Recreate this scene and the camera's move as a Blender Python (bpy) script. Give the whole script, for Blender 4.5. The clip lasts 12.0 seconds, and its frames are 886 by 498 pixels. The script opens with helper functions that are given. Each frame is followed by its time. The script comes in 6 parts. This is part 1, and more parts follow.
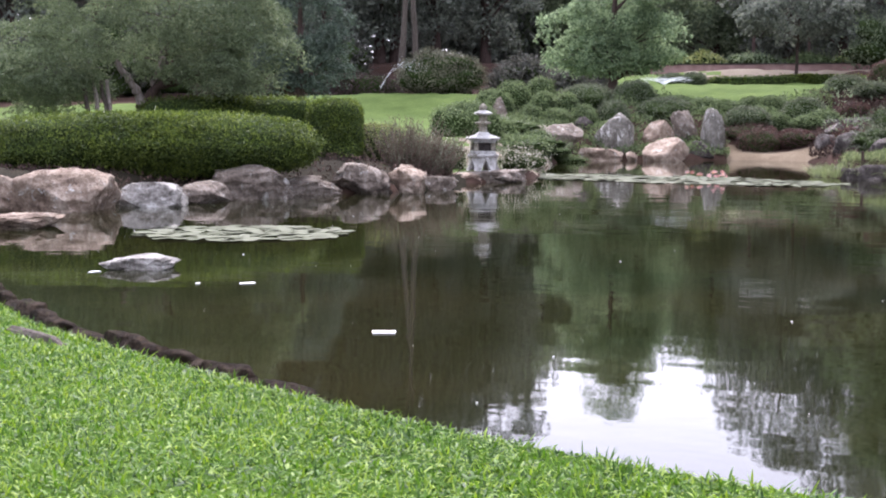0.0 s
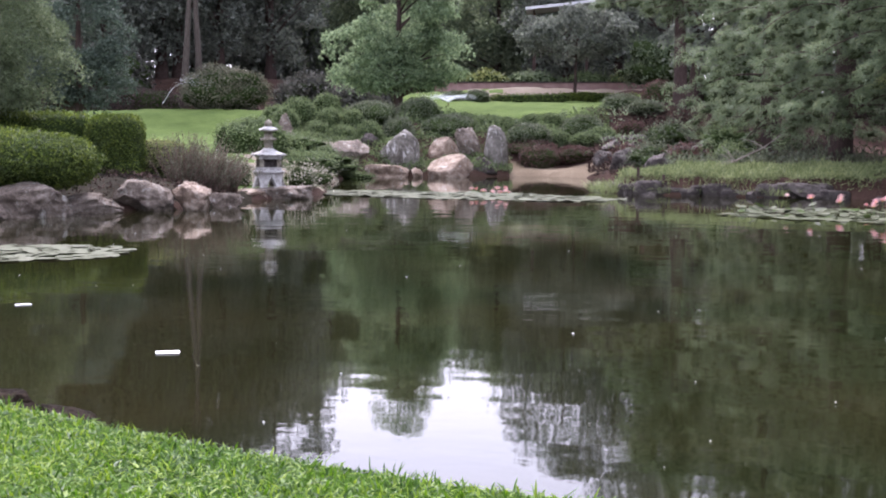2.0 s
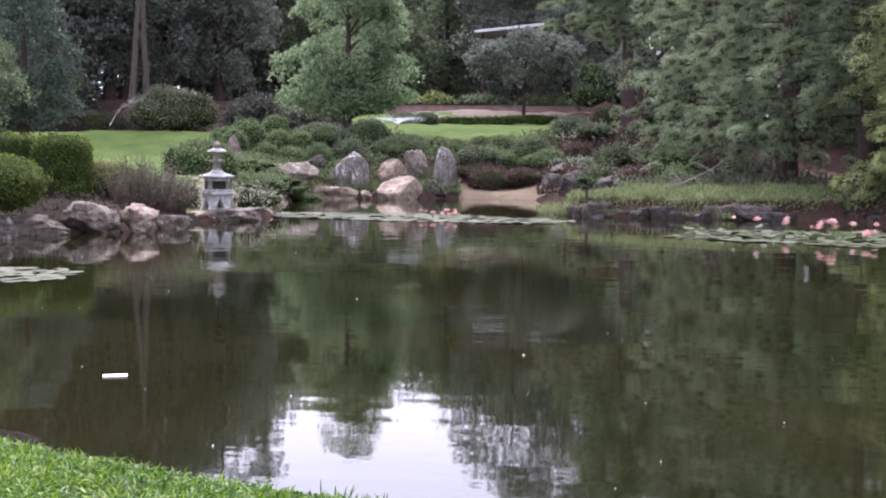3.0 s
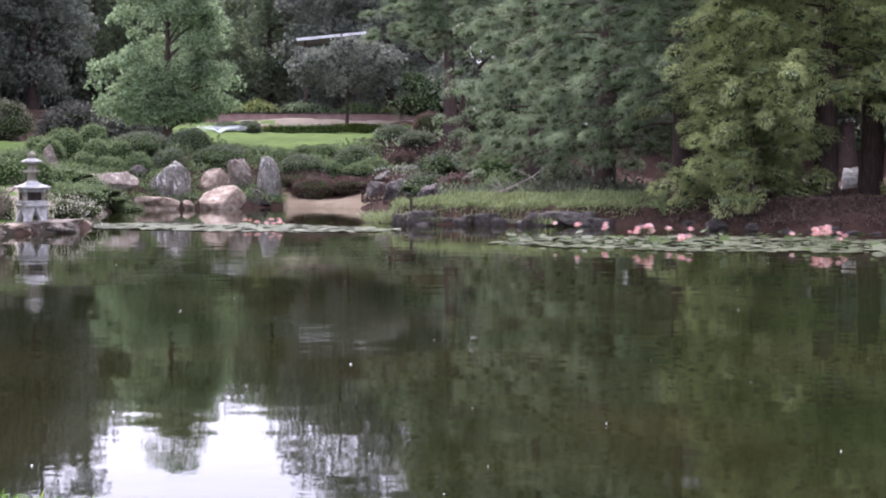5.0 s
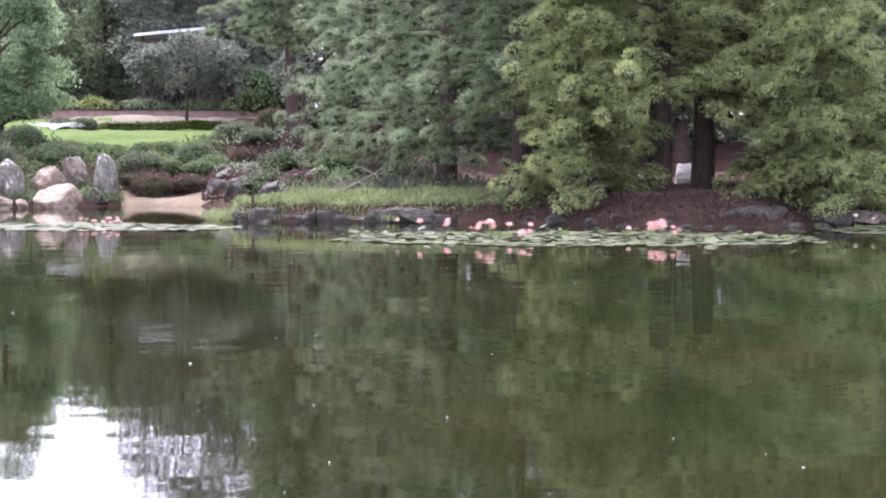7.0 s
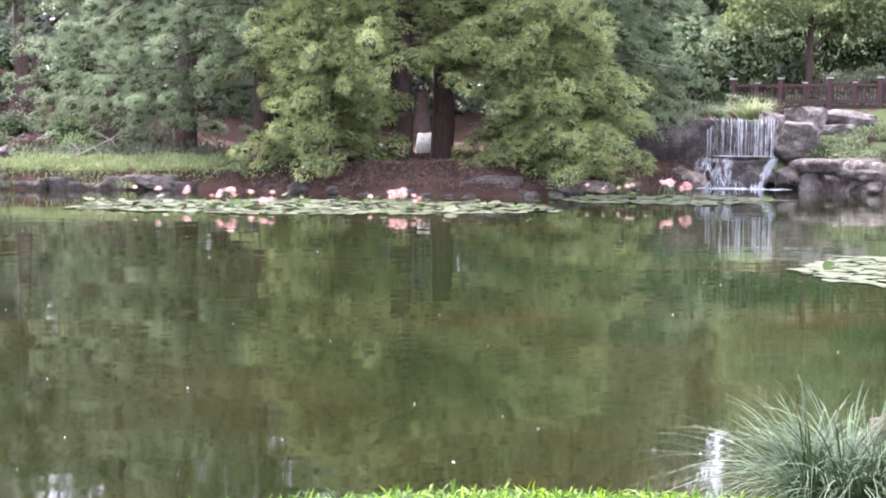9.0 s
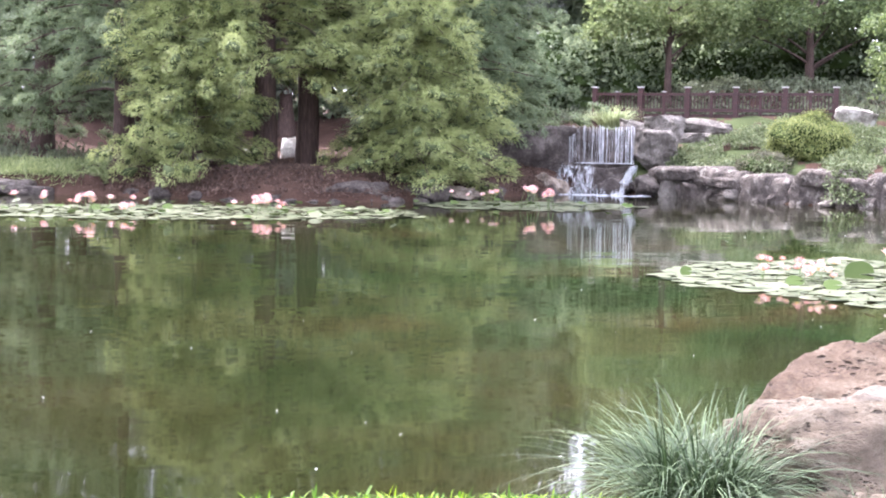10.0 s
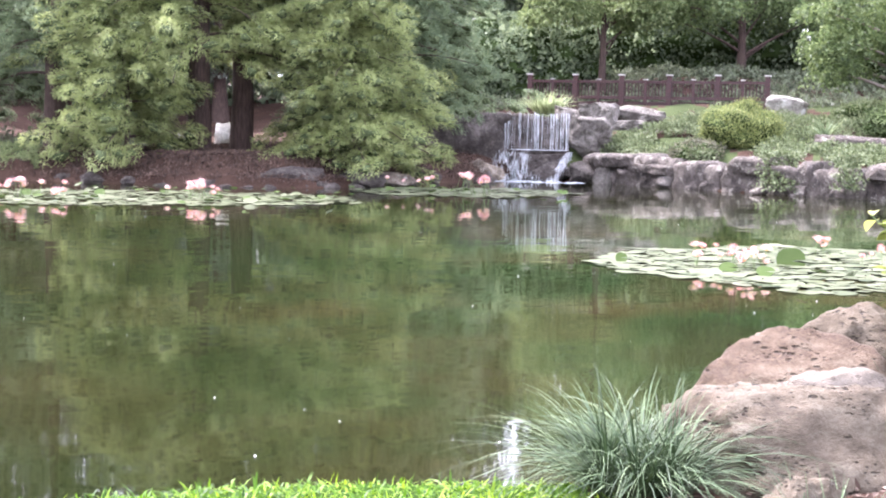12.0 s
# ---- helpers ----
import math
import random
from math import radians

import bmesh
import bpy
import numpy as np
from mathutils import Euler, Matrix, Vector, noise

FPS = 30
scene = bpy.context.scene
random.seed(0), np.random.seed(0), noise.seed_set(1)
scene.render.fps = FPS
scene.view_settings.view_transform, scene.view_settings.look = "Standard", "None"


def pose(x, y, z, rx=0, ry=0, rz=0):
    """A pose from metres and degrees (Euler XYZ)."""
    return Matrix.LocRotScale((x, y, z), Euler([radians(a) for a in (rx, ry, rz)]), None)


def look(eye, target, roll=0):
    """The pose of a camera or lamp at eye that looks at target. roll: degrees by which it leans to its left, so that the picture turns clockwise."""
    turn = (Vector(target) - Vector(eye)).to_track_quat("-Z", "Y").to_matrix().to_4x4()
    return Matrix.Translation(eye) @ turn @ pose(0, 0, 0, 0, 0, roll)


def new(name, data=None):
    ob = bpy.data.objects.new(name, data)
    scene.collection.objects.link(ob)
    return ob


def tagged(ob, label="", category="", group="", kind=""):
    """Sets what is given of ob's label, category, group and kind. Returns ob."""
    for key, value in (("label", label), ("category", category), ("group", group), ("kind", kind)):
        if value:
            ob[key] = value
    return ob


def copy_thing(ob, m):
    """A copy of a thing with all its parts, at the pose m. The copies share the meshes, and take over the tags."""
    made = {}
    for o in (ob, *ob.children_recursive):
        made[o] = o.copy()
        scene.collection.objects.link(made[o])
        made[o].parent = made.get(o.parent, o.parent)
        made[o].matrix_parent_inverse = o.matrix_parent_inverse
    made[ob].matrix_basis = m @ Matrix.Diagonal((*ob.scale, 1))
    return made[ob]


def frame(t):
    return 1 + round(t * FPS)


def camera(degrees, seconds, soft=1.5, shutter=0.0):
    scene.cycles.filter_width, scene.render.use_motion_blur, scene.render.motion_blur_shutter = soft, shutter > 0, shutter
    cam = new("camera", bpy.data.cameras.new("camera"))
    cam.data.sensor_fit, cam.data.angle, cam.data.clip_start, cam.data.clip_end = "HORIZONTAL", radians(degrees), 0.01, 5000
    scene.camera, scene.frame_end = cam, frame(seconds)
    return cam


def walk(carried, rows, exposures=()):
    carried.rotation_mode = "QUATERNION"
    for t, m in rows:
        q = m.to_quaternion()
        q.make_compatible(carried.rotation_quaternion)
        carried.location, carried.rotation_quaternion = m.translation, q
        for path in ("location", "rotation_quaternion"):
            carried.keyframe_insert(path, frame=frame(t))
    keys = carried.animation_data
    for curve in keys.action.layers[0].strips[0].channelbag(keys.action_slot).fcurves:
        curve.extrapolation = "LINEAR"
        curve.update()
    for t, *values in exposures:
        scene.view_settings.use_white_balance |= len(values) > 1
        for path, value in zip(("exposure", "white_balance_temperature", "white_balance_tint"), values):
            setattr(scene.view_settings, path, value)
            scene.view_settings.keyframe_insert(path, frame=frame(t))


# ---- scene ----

# ---------------------------------------------------------------- camera
cam = camera(36.08, 12.0, soft=2.0)
walk(cam, [
    (0.0, pose(-0.009, -0.010, 1.502, 84.63, -0.09, 20.26)),
    (0.5, pose(0.004, -0.008, 1.504, 84.84, -0.11, 18.39)),
    (1.0, pose(0.008, 0.005, 1.501, 84.92, -0.10, 15.87)),
    (1.5, pose(-0.000, 0.011, 1.505, 85.16, -0.11, 12.76)),
    (2.0, pose(-0.002, 0.002, 1.503, 85.34, -0.23, 11.31)),
    (2.5, pose(-0.008, 0.010, 1.499, 85.99, -0.29, 10.45)),
    (3.0, pose(-0.013, 0.008, 1.501, 86.28, -0.34, 9.17)),
    (3.2, pose(-0.007, -0.002, 1.499, 86.19, -0.39, 8.00)),
    (4.8, pose(-0.008, 0.002, 1.501, 86.62, -0.21, 2.41)),
    (5.0, pose(-0.014, 0.007, 1.504, 86.65, 0.03, 1.79)),
    (5.5, pose(-0.008, 0.004, 1.498, 86.78, 0.16, -0.02)),
    (6.0, pose(-0.001, 0.007, 1.498, 86.81, 0.26, -1.74)),
    (6.5, pose(0.001, 0.002, 1.499, 86.66, 0.33, -3.00)),
    (7.0, pose(0.011, -0.005, 1.498, 86.51, 0.24, -4.80)),
    (7.2, pose(0.017, -0.001, 1.496, 86.06, 0.01, -6.03)),
    (8.8, pose(0.010, 0.001, 1.500, 85.21, -0.36, -14.92)),
    (9.0, pose(0.006, -0.008, 1.501, 85.19, -0.50, -15.62)),
    (9.5, pose(0.011, -0.009, 1.501, 85.26, -0.72, -17.98)),
    (10.0, pose(0.020, -0.012, 1.501, 85.50, -0.93, -21.26)),
    (10.5, pose(0.025, -0.005, 1.499, 85.37, -1.20, -25.53)),
    (11.0, pose(0.007, -0.000, 1.500, 85.32, -1.35, -28.82)),
    (11.5, pose(-0.001, 0.012, 1.499, 85.06, -1.35, -26.28)),
    (12.0, pose(-0.002, 0.004, 1.501, 84.97, -1.24, -24.00)),
], exposures=[(0.0, 1.44, 5850, 24), (2.5, 1.30, 5800, 28), (5.0, 1.42, 5750, 29), (7.0, 2.02, 5750, 29), (9.0, 2.56, 5850, 26), (11.0, 2.76, 5880, 24), (12.0, 2.74, 5880, 24)])

# ---------------------------------------------------------------- light
SUN_AZ, SUN_EL = -22.0, 52.0        # degrees from +y towards +x; above the horizon
world = bpy.data.worlds.new("sky")
scene.world = world
world.use_nodes = True
wn = world.node_tree.nodes
sky = wn.new("ShaderNodeTexSky")
sky.sky_type = "NISHITA"
sky.sun_disc = False
sky.sun_elevation = radians(SUN_EL)
sky.sun_rotation = radians(SUN_AZ)
sky.air_density = 1.0
sky.dust_density = 5.0
sky.ozone_density = 0.7
wn["Background"].inputs["Strength"].default_value = 0.13
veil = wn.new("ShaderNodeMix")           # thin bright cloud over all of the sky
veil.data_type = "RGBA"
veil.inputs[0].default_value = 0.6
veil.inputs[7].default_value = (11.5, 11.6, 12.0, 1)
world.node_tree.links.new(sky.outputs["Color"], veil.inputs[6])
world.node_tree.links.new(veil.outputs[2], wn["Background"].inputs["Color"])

sun_data = bpy.data.lights.new("sun", "SUN")
sun_data.energy = 2.9
sun_data.angle = radians(12)
sun_data.color = (1.0, 0.95, 0.86)
sun = new("sun", sun_data)
sa, se = radians(SUN_AZ), radians(SUN_EL)
sun.matrix_world = look((60 * math.sin(sa) * math.cos(se), 60 * math.cos(sa) * math.cos(se), 60 * math.sin(se)), (0, 0, 0))


# ---------------------------------------------------------------- materials
class Mat:
    """A small node graph round one Principled shader."""

    def __init__(self, name, rough=0.8, metal=0.0, spec=0.5):
        self.m = bpy.data.materials.new(name)
        self.m.use_nodes = True
        self.t = self.m.node_tree
        self.n = self.t.nodes
        self.p = self.n["Principled BSDF"]
        self.p.inputs["Roughness"].default_value = rough
        self.p.inputs["Metallic"].default_value = metal
        self.p.inputs["Specular IOR Level"].default_value = spec
        self.geo = self.n.new("ShaderNodeNewGeometry")
        self.pos = self.geo.outputs["Position"]
        self.island = self.geo.outputs["Random Per Island"]

    def link(self, a, b):
        self.t.links.new(a, b)

    def noise(self, scale, detail=4.0, rough=0.55, stretch=None, vec=None, turn=0.0):
        n = self.n.new("ShaderNodeTexNoise")
        n.inputs["Scale"].default_value = scale
        n.inputs["Detail"].default_value = detail
        n.inputs["Roughness"].default_value = rough
        v = vec or self.pos
        if stretch:
            k = self.n.new("ShaderNodeMapping")
            k.inputs["Scale"].default_value = stretch
            k.inputs["Rotation"].default_value = (0.3 * turn, 0.2 * turn, turn)
            self.link(v, k.inputs["Vector"])
            v = k.outputs["Vector"]
        self.link(v, n.inputs["Vector"])
        return n.outputs["Fac"]

    def ramp(self, fac, *stops):
        r = self.n.new("ShaderNodeValToRGB")
        e = r.color_ramp.elements
        while len(e) < len(stops):
            e.new(0.5)
        for i, (p, c) in enumerate(stops):
            e[i].position = p
            e[i].color = (*c, 1) if len(c) == 3 else c
        self.link(fac, r.inputs["Fac"])
        return r.outputs["Color"]

    def mix(self, fac, a, b, mode="MIX"):
        k = self.n.new("ShaderNodeMix")
        k.data_type = "RGBA"
        k.blend_type = mode
        for s, v in ((k.inputs[0], fac), (k.inputs[6], a), (k.inputs[7], b)):
            if isinstance(v, (int, float)):
                s.default_value = v
            elif isinstance(v, tuple):
                s.default_value = (*v, 1)
            else:
                self.link(v, s)
        return k.outputs[2]

    def math(self, op, a, b=0.0):
        k = self.n.new("ShaderNodeMath")
        k.operation = op
        for s, v in zip(k.inputs, (a, b)):
            if isinstance(v, (int, float)):
                s.default_value = v
            else:
                self.link(v, s)
        return k.outputs[0]

    def color(self, c):
        if isinstance(c, tuple):
            self.p.inputs["Base Color"].default_value = (*c, 1)
        else:
            self.link(c, self.p.inputs["Base Color"])
        return self

    def bump(self, h, strength=0.5, distance=0.02):
        b = self.n.new("ShaderNodeBump")
        b.inputs["Strength"].default_value = strength
        b.inputs["Distance"].default_value = distance
        self.link(h, b.inputs["Height"])
        self.link(b.outputs["Normal"], self.p.inputs["Normal"])
        return self


def dulled(c, k):
    g = 0.35 * c[0] + 0.5 * c[1] + 0.15 * c[2]
    return tuple(v * (1 - k) + g * w * k for v, w in zip(c, (1.04, 1.0, 0.9)))


def leaf_material(name, dark, mid, light, patch=0.9, glow=0.25, rough=0.55, dull=0.28, single=0.55, spec=0.35):
    """Leaves: each its own tone, drifting in clumps, a little light coming through."""
    dark, mid, light = dulled(dark, dull), dulled(mid, dull), dulled(light, dull)
    k = Mat(name, rough=rough, spec=spec)
    c = k.ramp(k.math("ADD", k.math("MULTIPLY", k.island, single), k.math("MULTIPLY", k.noise(patch, 3.0), 1 - single)),
               (0.2, dark), (0.5, mid), (0.85, light))
    k.color(c)
    tr = k.n.new("ShaderNodeBsdfTranslucent")
    k.link(c, tr.inputs["Color"])
    ms = k.n.new("ShaderNodeMixShader")
    ms.inputs[0].default_value = glow
    k.link(k.p.outputs[0], ms.inputs[1])
    k.link(tr.outputs[0], ms.inputs[2])
    k.link(ms.outputs[0], k.n["Material Output"].inputs["Surface"])
    return k.m


def stone_material(name, dark, mid, light, lichen=(0.5, 0.5, 0.46), lichen_at=0.62, scale=1.0, spec=0.3, streak=1.0):
    k = Mat(name, rough=0.85, spec=spec)
    big = k.noise(2.2 * scale, 6.0, 0.68)
    fine = k.noise(14.0 * scale, 6.0, 0.75)
    c = k.ramp(k.math("ADD", k.math("MULTIPLY", big, 0.65), k.math("MULTIPLY", fine, 0.35)),
               (0.38, dark), (0.5, mid), (0.6, light))
    spots = k.ramp(k.noise(3.2 * scale, 7.0, 0.75, stretch=(1, 1, streak)), (lichen_at, (0, 0, 0)), (lichen_at + 0.06, (1, 1, 1)))
    c = k.mix(spots, c, lichen)
    h = k.math("ADD", k.math("MULTIPLY", k.noise(7.0 * scale, 8.0, 0.7), 0.7), k.math("MULTIPLY", fine, 0.3))
    k.color(c)
    return k.bump(h, 1.0, 0.12 / scale).m


def tuff_material(name, dark, mid, light, wash, wash_at=0.55, pitted=0.6):
    """Layered volcanic rock: drifting tones, flat lens-shaped holes at two sizes, gritty grain."""
    k = Mat(name, rough=0.9, spec=0.25)
    big = k.noise(3.5, 6.0, 0.65, stretch=(1, 1, 2.2))
    grit = k.noise(60.0, 4.0, 0.7)
    fine = k.noise(18.0, 7.0, 0.78, stretch=(1, 1, 2.0))
    c = k.ramp(k.math("ADD", k.math("MULTIPLY", big, 0.55), k.math("MULTIPLY", fine, 0.45)), (0.36, dark), (0.5, mid), (0.63, light))
    c = k.mix(k.ramp(k.noise(2.3, 6.0, 0.7), (wash_at, (0, 0, 0)), (wash_at + 0.14, (0.8, 0.8, 0.8))), c, wash)
    c = k.mix(k.math("MULTIPLY", k.ramp(grit, (0.42, (1, 1, 1)), (0.56, (0, 0, 0))), 0.35), c, dark)
    h = k.math("ADD", k.math("MULTIPLY", fine, 0.45), k.math("MULTIPLY", grit, 0.15))
    for scale, cover_, deep in ((12.0, 0.47, 1.1), (27.0, 0.44, 0.8)):
        mp = k.n.new("ShaderNodeMapping")
        mp.inputs["Scale"].default_value = (1.0, 1.0, 2.8)
        k.link(k.pos, mp.inputs["Vector"])
        v = k.n.new("ShaderNodeTexVoronoi")
        v.inputs["Scale"].default_value = scale
        v.inputs["Randomness"].default_value = 1.0
        k.link(mp.outputs["Vector"], v.inputs["Vector"])
        edge_ = k.math("ADD", v.outputs["Distance"], k.math("MULTIPLY", k.noise(40.0, 3.0), 0.25))
        holes = k.math("MULTIPLY", k.ramp(edge_, (0.26, (1, 1, 1)), (0.38, (0, 0, 0))), k.ramp(k.noise(6.0, 3.0), (cover_, (0, 0, 0)), (cover_ + 0.08, (1, 1, 1))))
        h = k.math("SUBTRACT", h, k.math("MULTIPLY", holes, deep * pitted * 1.4))
        # shade inside the holes, put into the colour on top of the bump
        c = k.mix(k.math("MULTIPLY", holes, pitted), c, (dark[0] * 0.45, dark[1] * 0.42, dark[2] * 0.4))
    k.color(c)
    return k.bump(h, 1.0, 0.05).m


def bark_material(name, dark, light):
    k = Mat(name, rough=0.9, spec=0.2)
    n = k.noise(6.0, 6.0, 0.65, stretch=(3.0, 3.0, 0.5))
    k.color(k.ramp(n, (0.3, dark), (0.7, light)))
    return k.bump(n, 0.8, 0.04).m


def soil_material(name, dark, mid, light, scale=1.0):
    k = Mat(name, rough=0.95, spec=0.05)
    n = k.math("ADD", k.math("MULTIPLY", k.noise(0.8 * scale, 4.0), 0.5), k.math("MULTIPLY", k.noise(22.0 * scale, 5.0, 0.7), 0.5))
    k.color(k.ramp(n, (0.32, dark), (0.5, mid), (0.68, light)))
    return k.bump(k.noise(16.0 * scale, 6.0, 0.7), 0.8, 0.03).m


M_LAWN = soil_material("lawn", (0.042, 0.068, 0.017), (0.068, 0.102, 0.026), (0.102, 0.142, 0.040), 1.0)
M_THATCH = soil_material("lawn_thatch", (0.010, 0.024, 0.002), (0.034, 0.076, 0.006), (0.085, 0.140, 0.018), 2.5)
M_SOIL = soil_material("soil", (0.018, 0.0105, 0.008), (0.040, 0.024, 0.018), (0.078, 0.048, 0.036))
M_SAND = soil_material("sand", (0.080, 0.060, 0.039), (0.128, 0.100, 0.068), (0.180, 0.147, 0.104), 0.9)
M_MULCH = soil_material("mulch", (0.016, 0.009, 0.007), (0.052, 0.03, 0.022), (0.11, 0.07, 0.052), 1.6)
# brown soil coloured darker to stand for the shadow beneath the hedges
M_SHADOW_SOIL = soil_material("shadow_soil", (0.009, 0.008, 0.005), (0.020, 0.017, 0.011), (0.040, 0.033, 0.022), 1.4)
M_PATH = soil_material("gravel", (0.12, 0.10, 0.076), (0.17, 0.145, 0.113), (0.23, 0.20, 0.162), 0.6)
M_COVER = soil_material("low_cover", (0.02, 0.026, 0.012), (0.038, 0.05, 0.02), (0.07, 0.085, 0.038), 1.2)

M_GRANITE = stone_material("granite", (0.060, 0.046, 0.034), (0.152, 0.121, 0.094), (0.285, 0.243, 0.202), lichen=(0.37, 0.355, 0.315), lichen_at=0.57, scale=1.3)
M_PINK = stone_material("pink_stone", (0.100, 0.067, 0.046), (0.228, 0.168, 0.121), (0.400, 0.328, 0.258), lichen_at=0.6, scale=1.3)
M_PALE = stone_material("pale_stone", (0.085, 0.074, 0.060), (0.270, 0.250, 0.220), (0.460, 0.435, 0.390), lichen=(0.50, 0.485, 0.44), lichen_at=0.56)
M_DARKROCK = stone_material("dark_rock", (0.024, 0.019, 0.016), (0.058, 0.048, 0.042), (0.125, 0.108, 0.096), lichen=(0.23, 0.21, 0.19), lichen_at=0.66)
M_TUFF = tuff_material("tuff", (0.052, 0.038, 0.026), (0.109, 0.086, 0.061), (0.167, 0.141, 0.106), (0.150, 0.135, 0.106), 0.55, 0.9)
M_TUFF_RED = tuff_material("red_tuff", (0.049, 0.032, 0.022), (0.100, 0.069, 0.047), (0.155, 0.122, 0.088), (0.147, 0.126, 0.093), 0.55, 0.75)
M_TUFF_PALE = tuff_material("pale_tuff", (0.108, 0.087, 0.069), (0.167, 0.139, 0.113), (0.225, 0.201, 0.170), (0.181, 0.152, 0.121), 0.5, 0.3)
M_WALL = stone_material("wall_stone", (0.027, 0.022, 0.019), (0.077, 0.063, 0.055), (0.153, 0.131, 0.114), lichen=(0.243, 0.221, 0.194), lichen_at=0.56, scale=1.2)
M_WHITEROCK = stone_material("white_rock", (0.36, 0.34, 0.31), (0.52, 0.5, 0.47), (0.66, 0.64, 0.6), lichen=(0.7, 0.68, 0.64), lichen_at=0.6)
M_GREYROCK = stone_material("grey_rock", (0.055, 0.047, 0.041), (0.13, 0.115, 0.101), (0.225, 0.203, 0.182), lichen=(0.31, 0.295, 0.26), lichen_at=0.6)
M_LANTERN = stone_material("lantern_stone", (0.22, 0.21, 0.19), (0.38, 0.37, 0.35), (0.52, 0.51, 0.48), scale=3.0)
M_LANTERN_OLD = stone_material("mossy_stone", (0.10, 0.09, 0.07), (0.19, 0.17, 0.13), (0.28, 0.26, 0.2), scale=3.0)

M_BARK = bark_material("bark", (0.025, 0.017, 0.015), (0.09, 0.06, 0.05))
M_BARK_PALE = bark_material("pale_bark", (0.095, 0.075, 0.062), (0.31, 0.27, 0.235))
M_BARK_GREY = bark_material("grey_bark", (0.042, 0.034, 0.027), (0.105, 0.088, 0.072))
M_PINE_BLUE = leaf_material("blue_foliage", (0.052, 0.078, 0.042), (0.140, 0.188, 0.098), (0.28, 0.335, 0.170), glow=0.5, patch=1.1, dull=0.05, single=0.3)
M_PINE_GOLD = leaf_material("gold_foliage", (0.095, 0.118, 0.046), (0.255, 0.300, 0.110), (0.46, 0.50, 0.205), glow=0.52, patch=1.1, dull=0.05, single=0.3)
# darker than the needles: shade between the sprays, put into a colour
M_PINE_SHADE = soil_material("conifer_shade", (0.034, 0.044, 0.020), (0.058, 0.074, 0.034), (0.085, 0.104, 0.05))
M_WOOD = leaf_material("woodland_foliage", (0.065, 0.080, 0.062), (0.125, 0.150, 0.112), (0.215, 0.245, 0.180), glow=0.5)
M_WOOD_GREEN = leaf_material("bright_woodland_foliage", (0.075, 0.115, 0.055), (0.15, 0.21, 0.10), (0.26, 0.34, 0.165), glow=0.55)
M_HEDGE = leaf_material("hedge_foliage", (0.020, 0.034, 0.006), (0.062, 0.094, 0.013), (0.185, 0.235, 0.032), patch=1.6, dull=0.0, single=0.4, glow=0.42)
# dark green for bush cores: the shade behind the leaves as a colour
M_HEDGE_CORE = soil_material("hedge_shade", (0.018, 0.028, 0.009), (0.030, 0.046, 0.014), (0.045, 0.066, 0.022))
M_SHRUB = leaf_material("shrub_foliage", (0.05, 0.08, 0.025), (0.10, 0.145, 0.05), (0.19, 0.25, 0.09), glow=0.4, dull=0.15)
M_OLIVE = leaf_material("olive_foliage", (0.036, 0.055, 0.026), (0.105, 0.142, 0.066), (0.275, 0.315, 0.150), glow=0.45, dull=0.08, patch=1.2, single=0.3)
M_SHRUB_GREY = leaf_material("grey_shrub_foliage", (0.055, 0.058, 0.030), (0.115, 0.115, 0.062), (0.21, 0.20, 0.12), glow=0.4)
M_SHRUB_YELLOW = leaf_material("yellow_shrub_foliage", (0.080, 0.108, 0.012), (0.168, 0.212, 0.024), (0.296, 0.336, 0.056))
M_BLADE = leaf_material("grass_blades", (0.020, 0.056, 0.006), (0.078, 0.172, 0.006), (0.215, 0.310, 0.020), patch=1.7, glow=0.42, rough=0.5, dull=0.0, single=0.62, spec=0.25)
M_TUFT = leaf_material("tussock_blades", (0.012, 0.026, 0.008), (0.034, 0.062, 0.022), (0.135, 0.180, 0.090), patch=2.5, glow=0.08, rough=0.6, dull=0.03, spec=0.25)
M_BROAD = leaf_material("broad_leaves", (0.062, 0.090, 0.018), (0.163, 0.202, 0.040), (0.352, 0.332, 0.088), patch=2.2, glow=0.45, rough=0.36, dull=0.05, single=0.5)
M_GLOSSY = leaf_material("glossy_leaves", (0.040, 0.075, 0.020), (0.110, 0.165, 0.045), (0.26, 0.30, 0.085), patch=3.0, glow=0.3, rough=0.22, dull=0.05)
M_PAD = leaf_material("lily_pad", (0.030, 0.045, 0.014), (0.068, 0.083, 0.036), (0.122, 0.133, 0.078), patch=1.6, glow=0.0, rough=0.55, spec=0.06, single=0.7)
kp = Mat("petal", rough=0.6, spec=0.2)
each = kp.n.new("ShaderNodeObjectInfo").outputs["Random"]
kp.color(kp.mix(kp.math("MULTIPLY", kp.island, 0.5), kp.ramp(each, (0.0, (0.60, 0.19, 0.21)), (0.3, (0.70, 0.36, 0.36)), (1.0, (0.77, 0.55, 0.53))), (0.78, 0.62, 0.59)))
M_PETAL = kp.m
M_YELLOW = Mat("stamen", 0.7).color((0.75, 0.50, 0.08)).m
M_STEM = Mat("stem", 0.6).color((0.10, 0.14, 0.05)).m

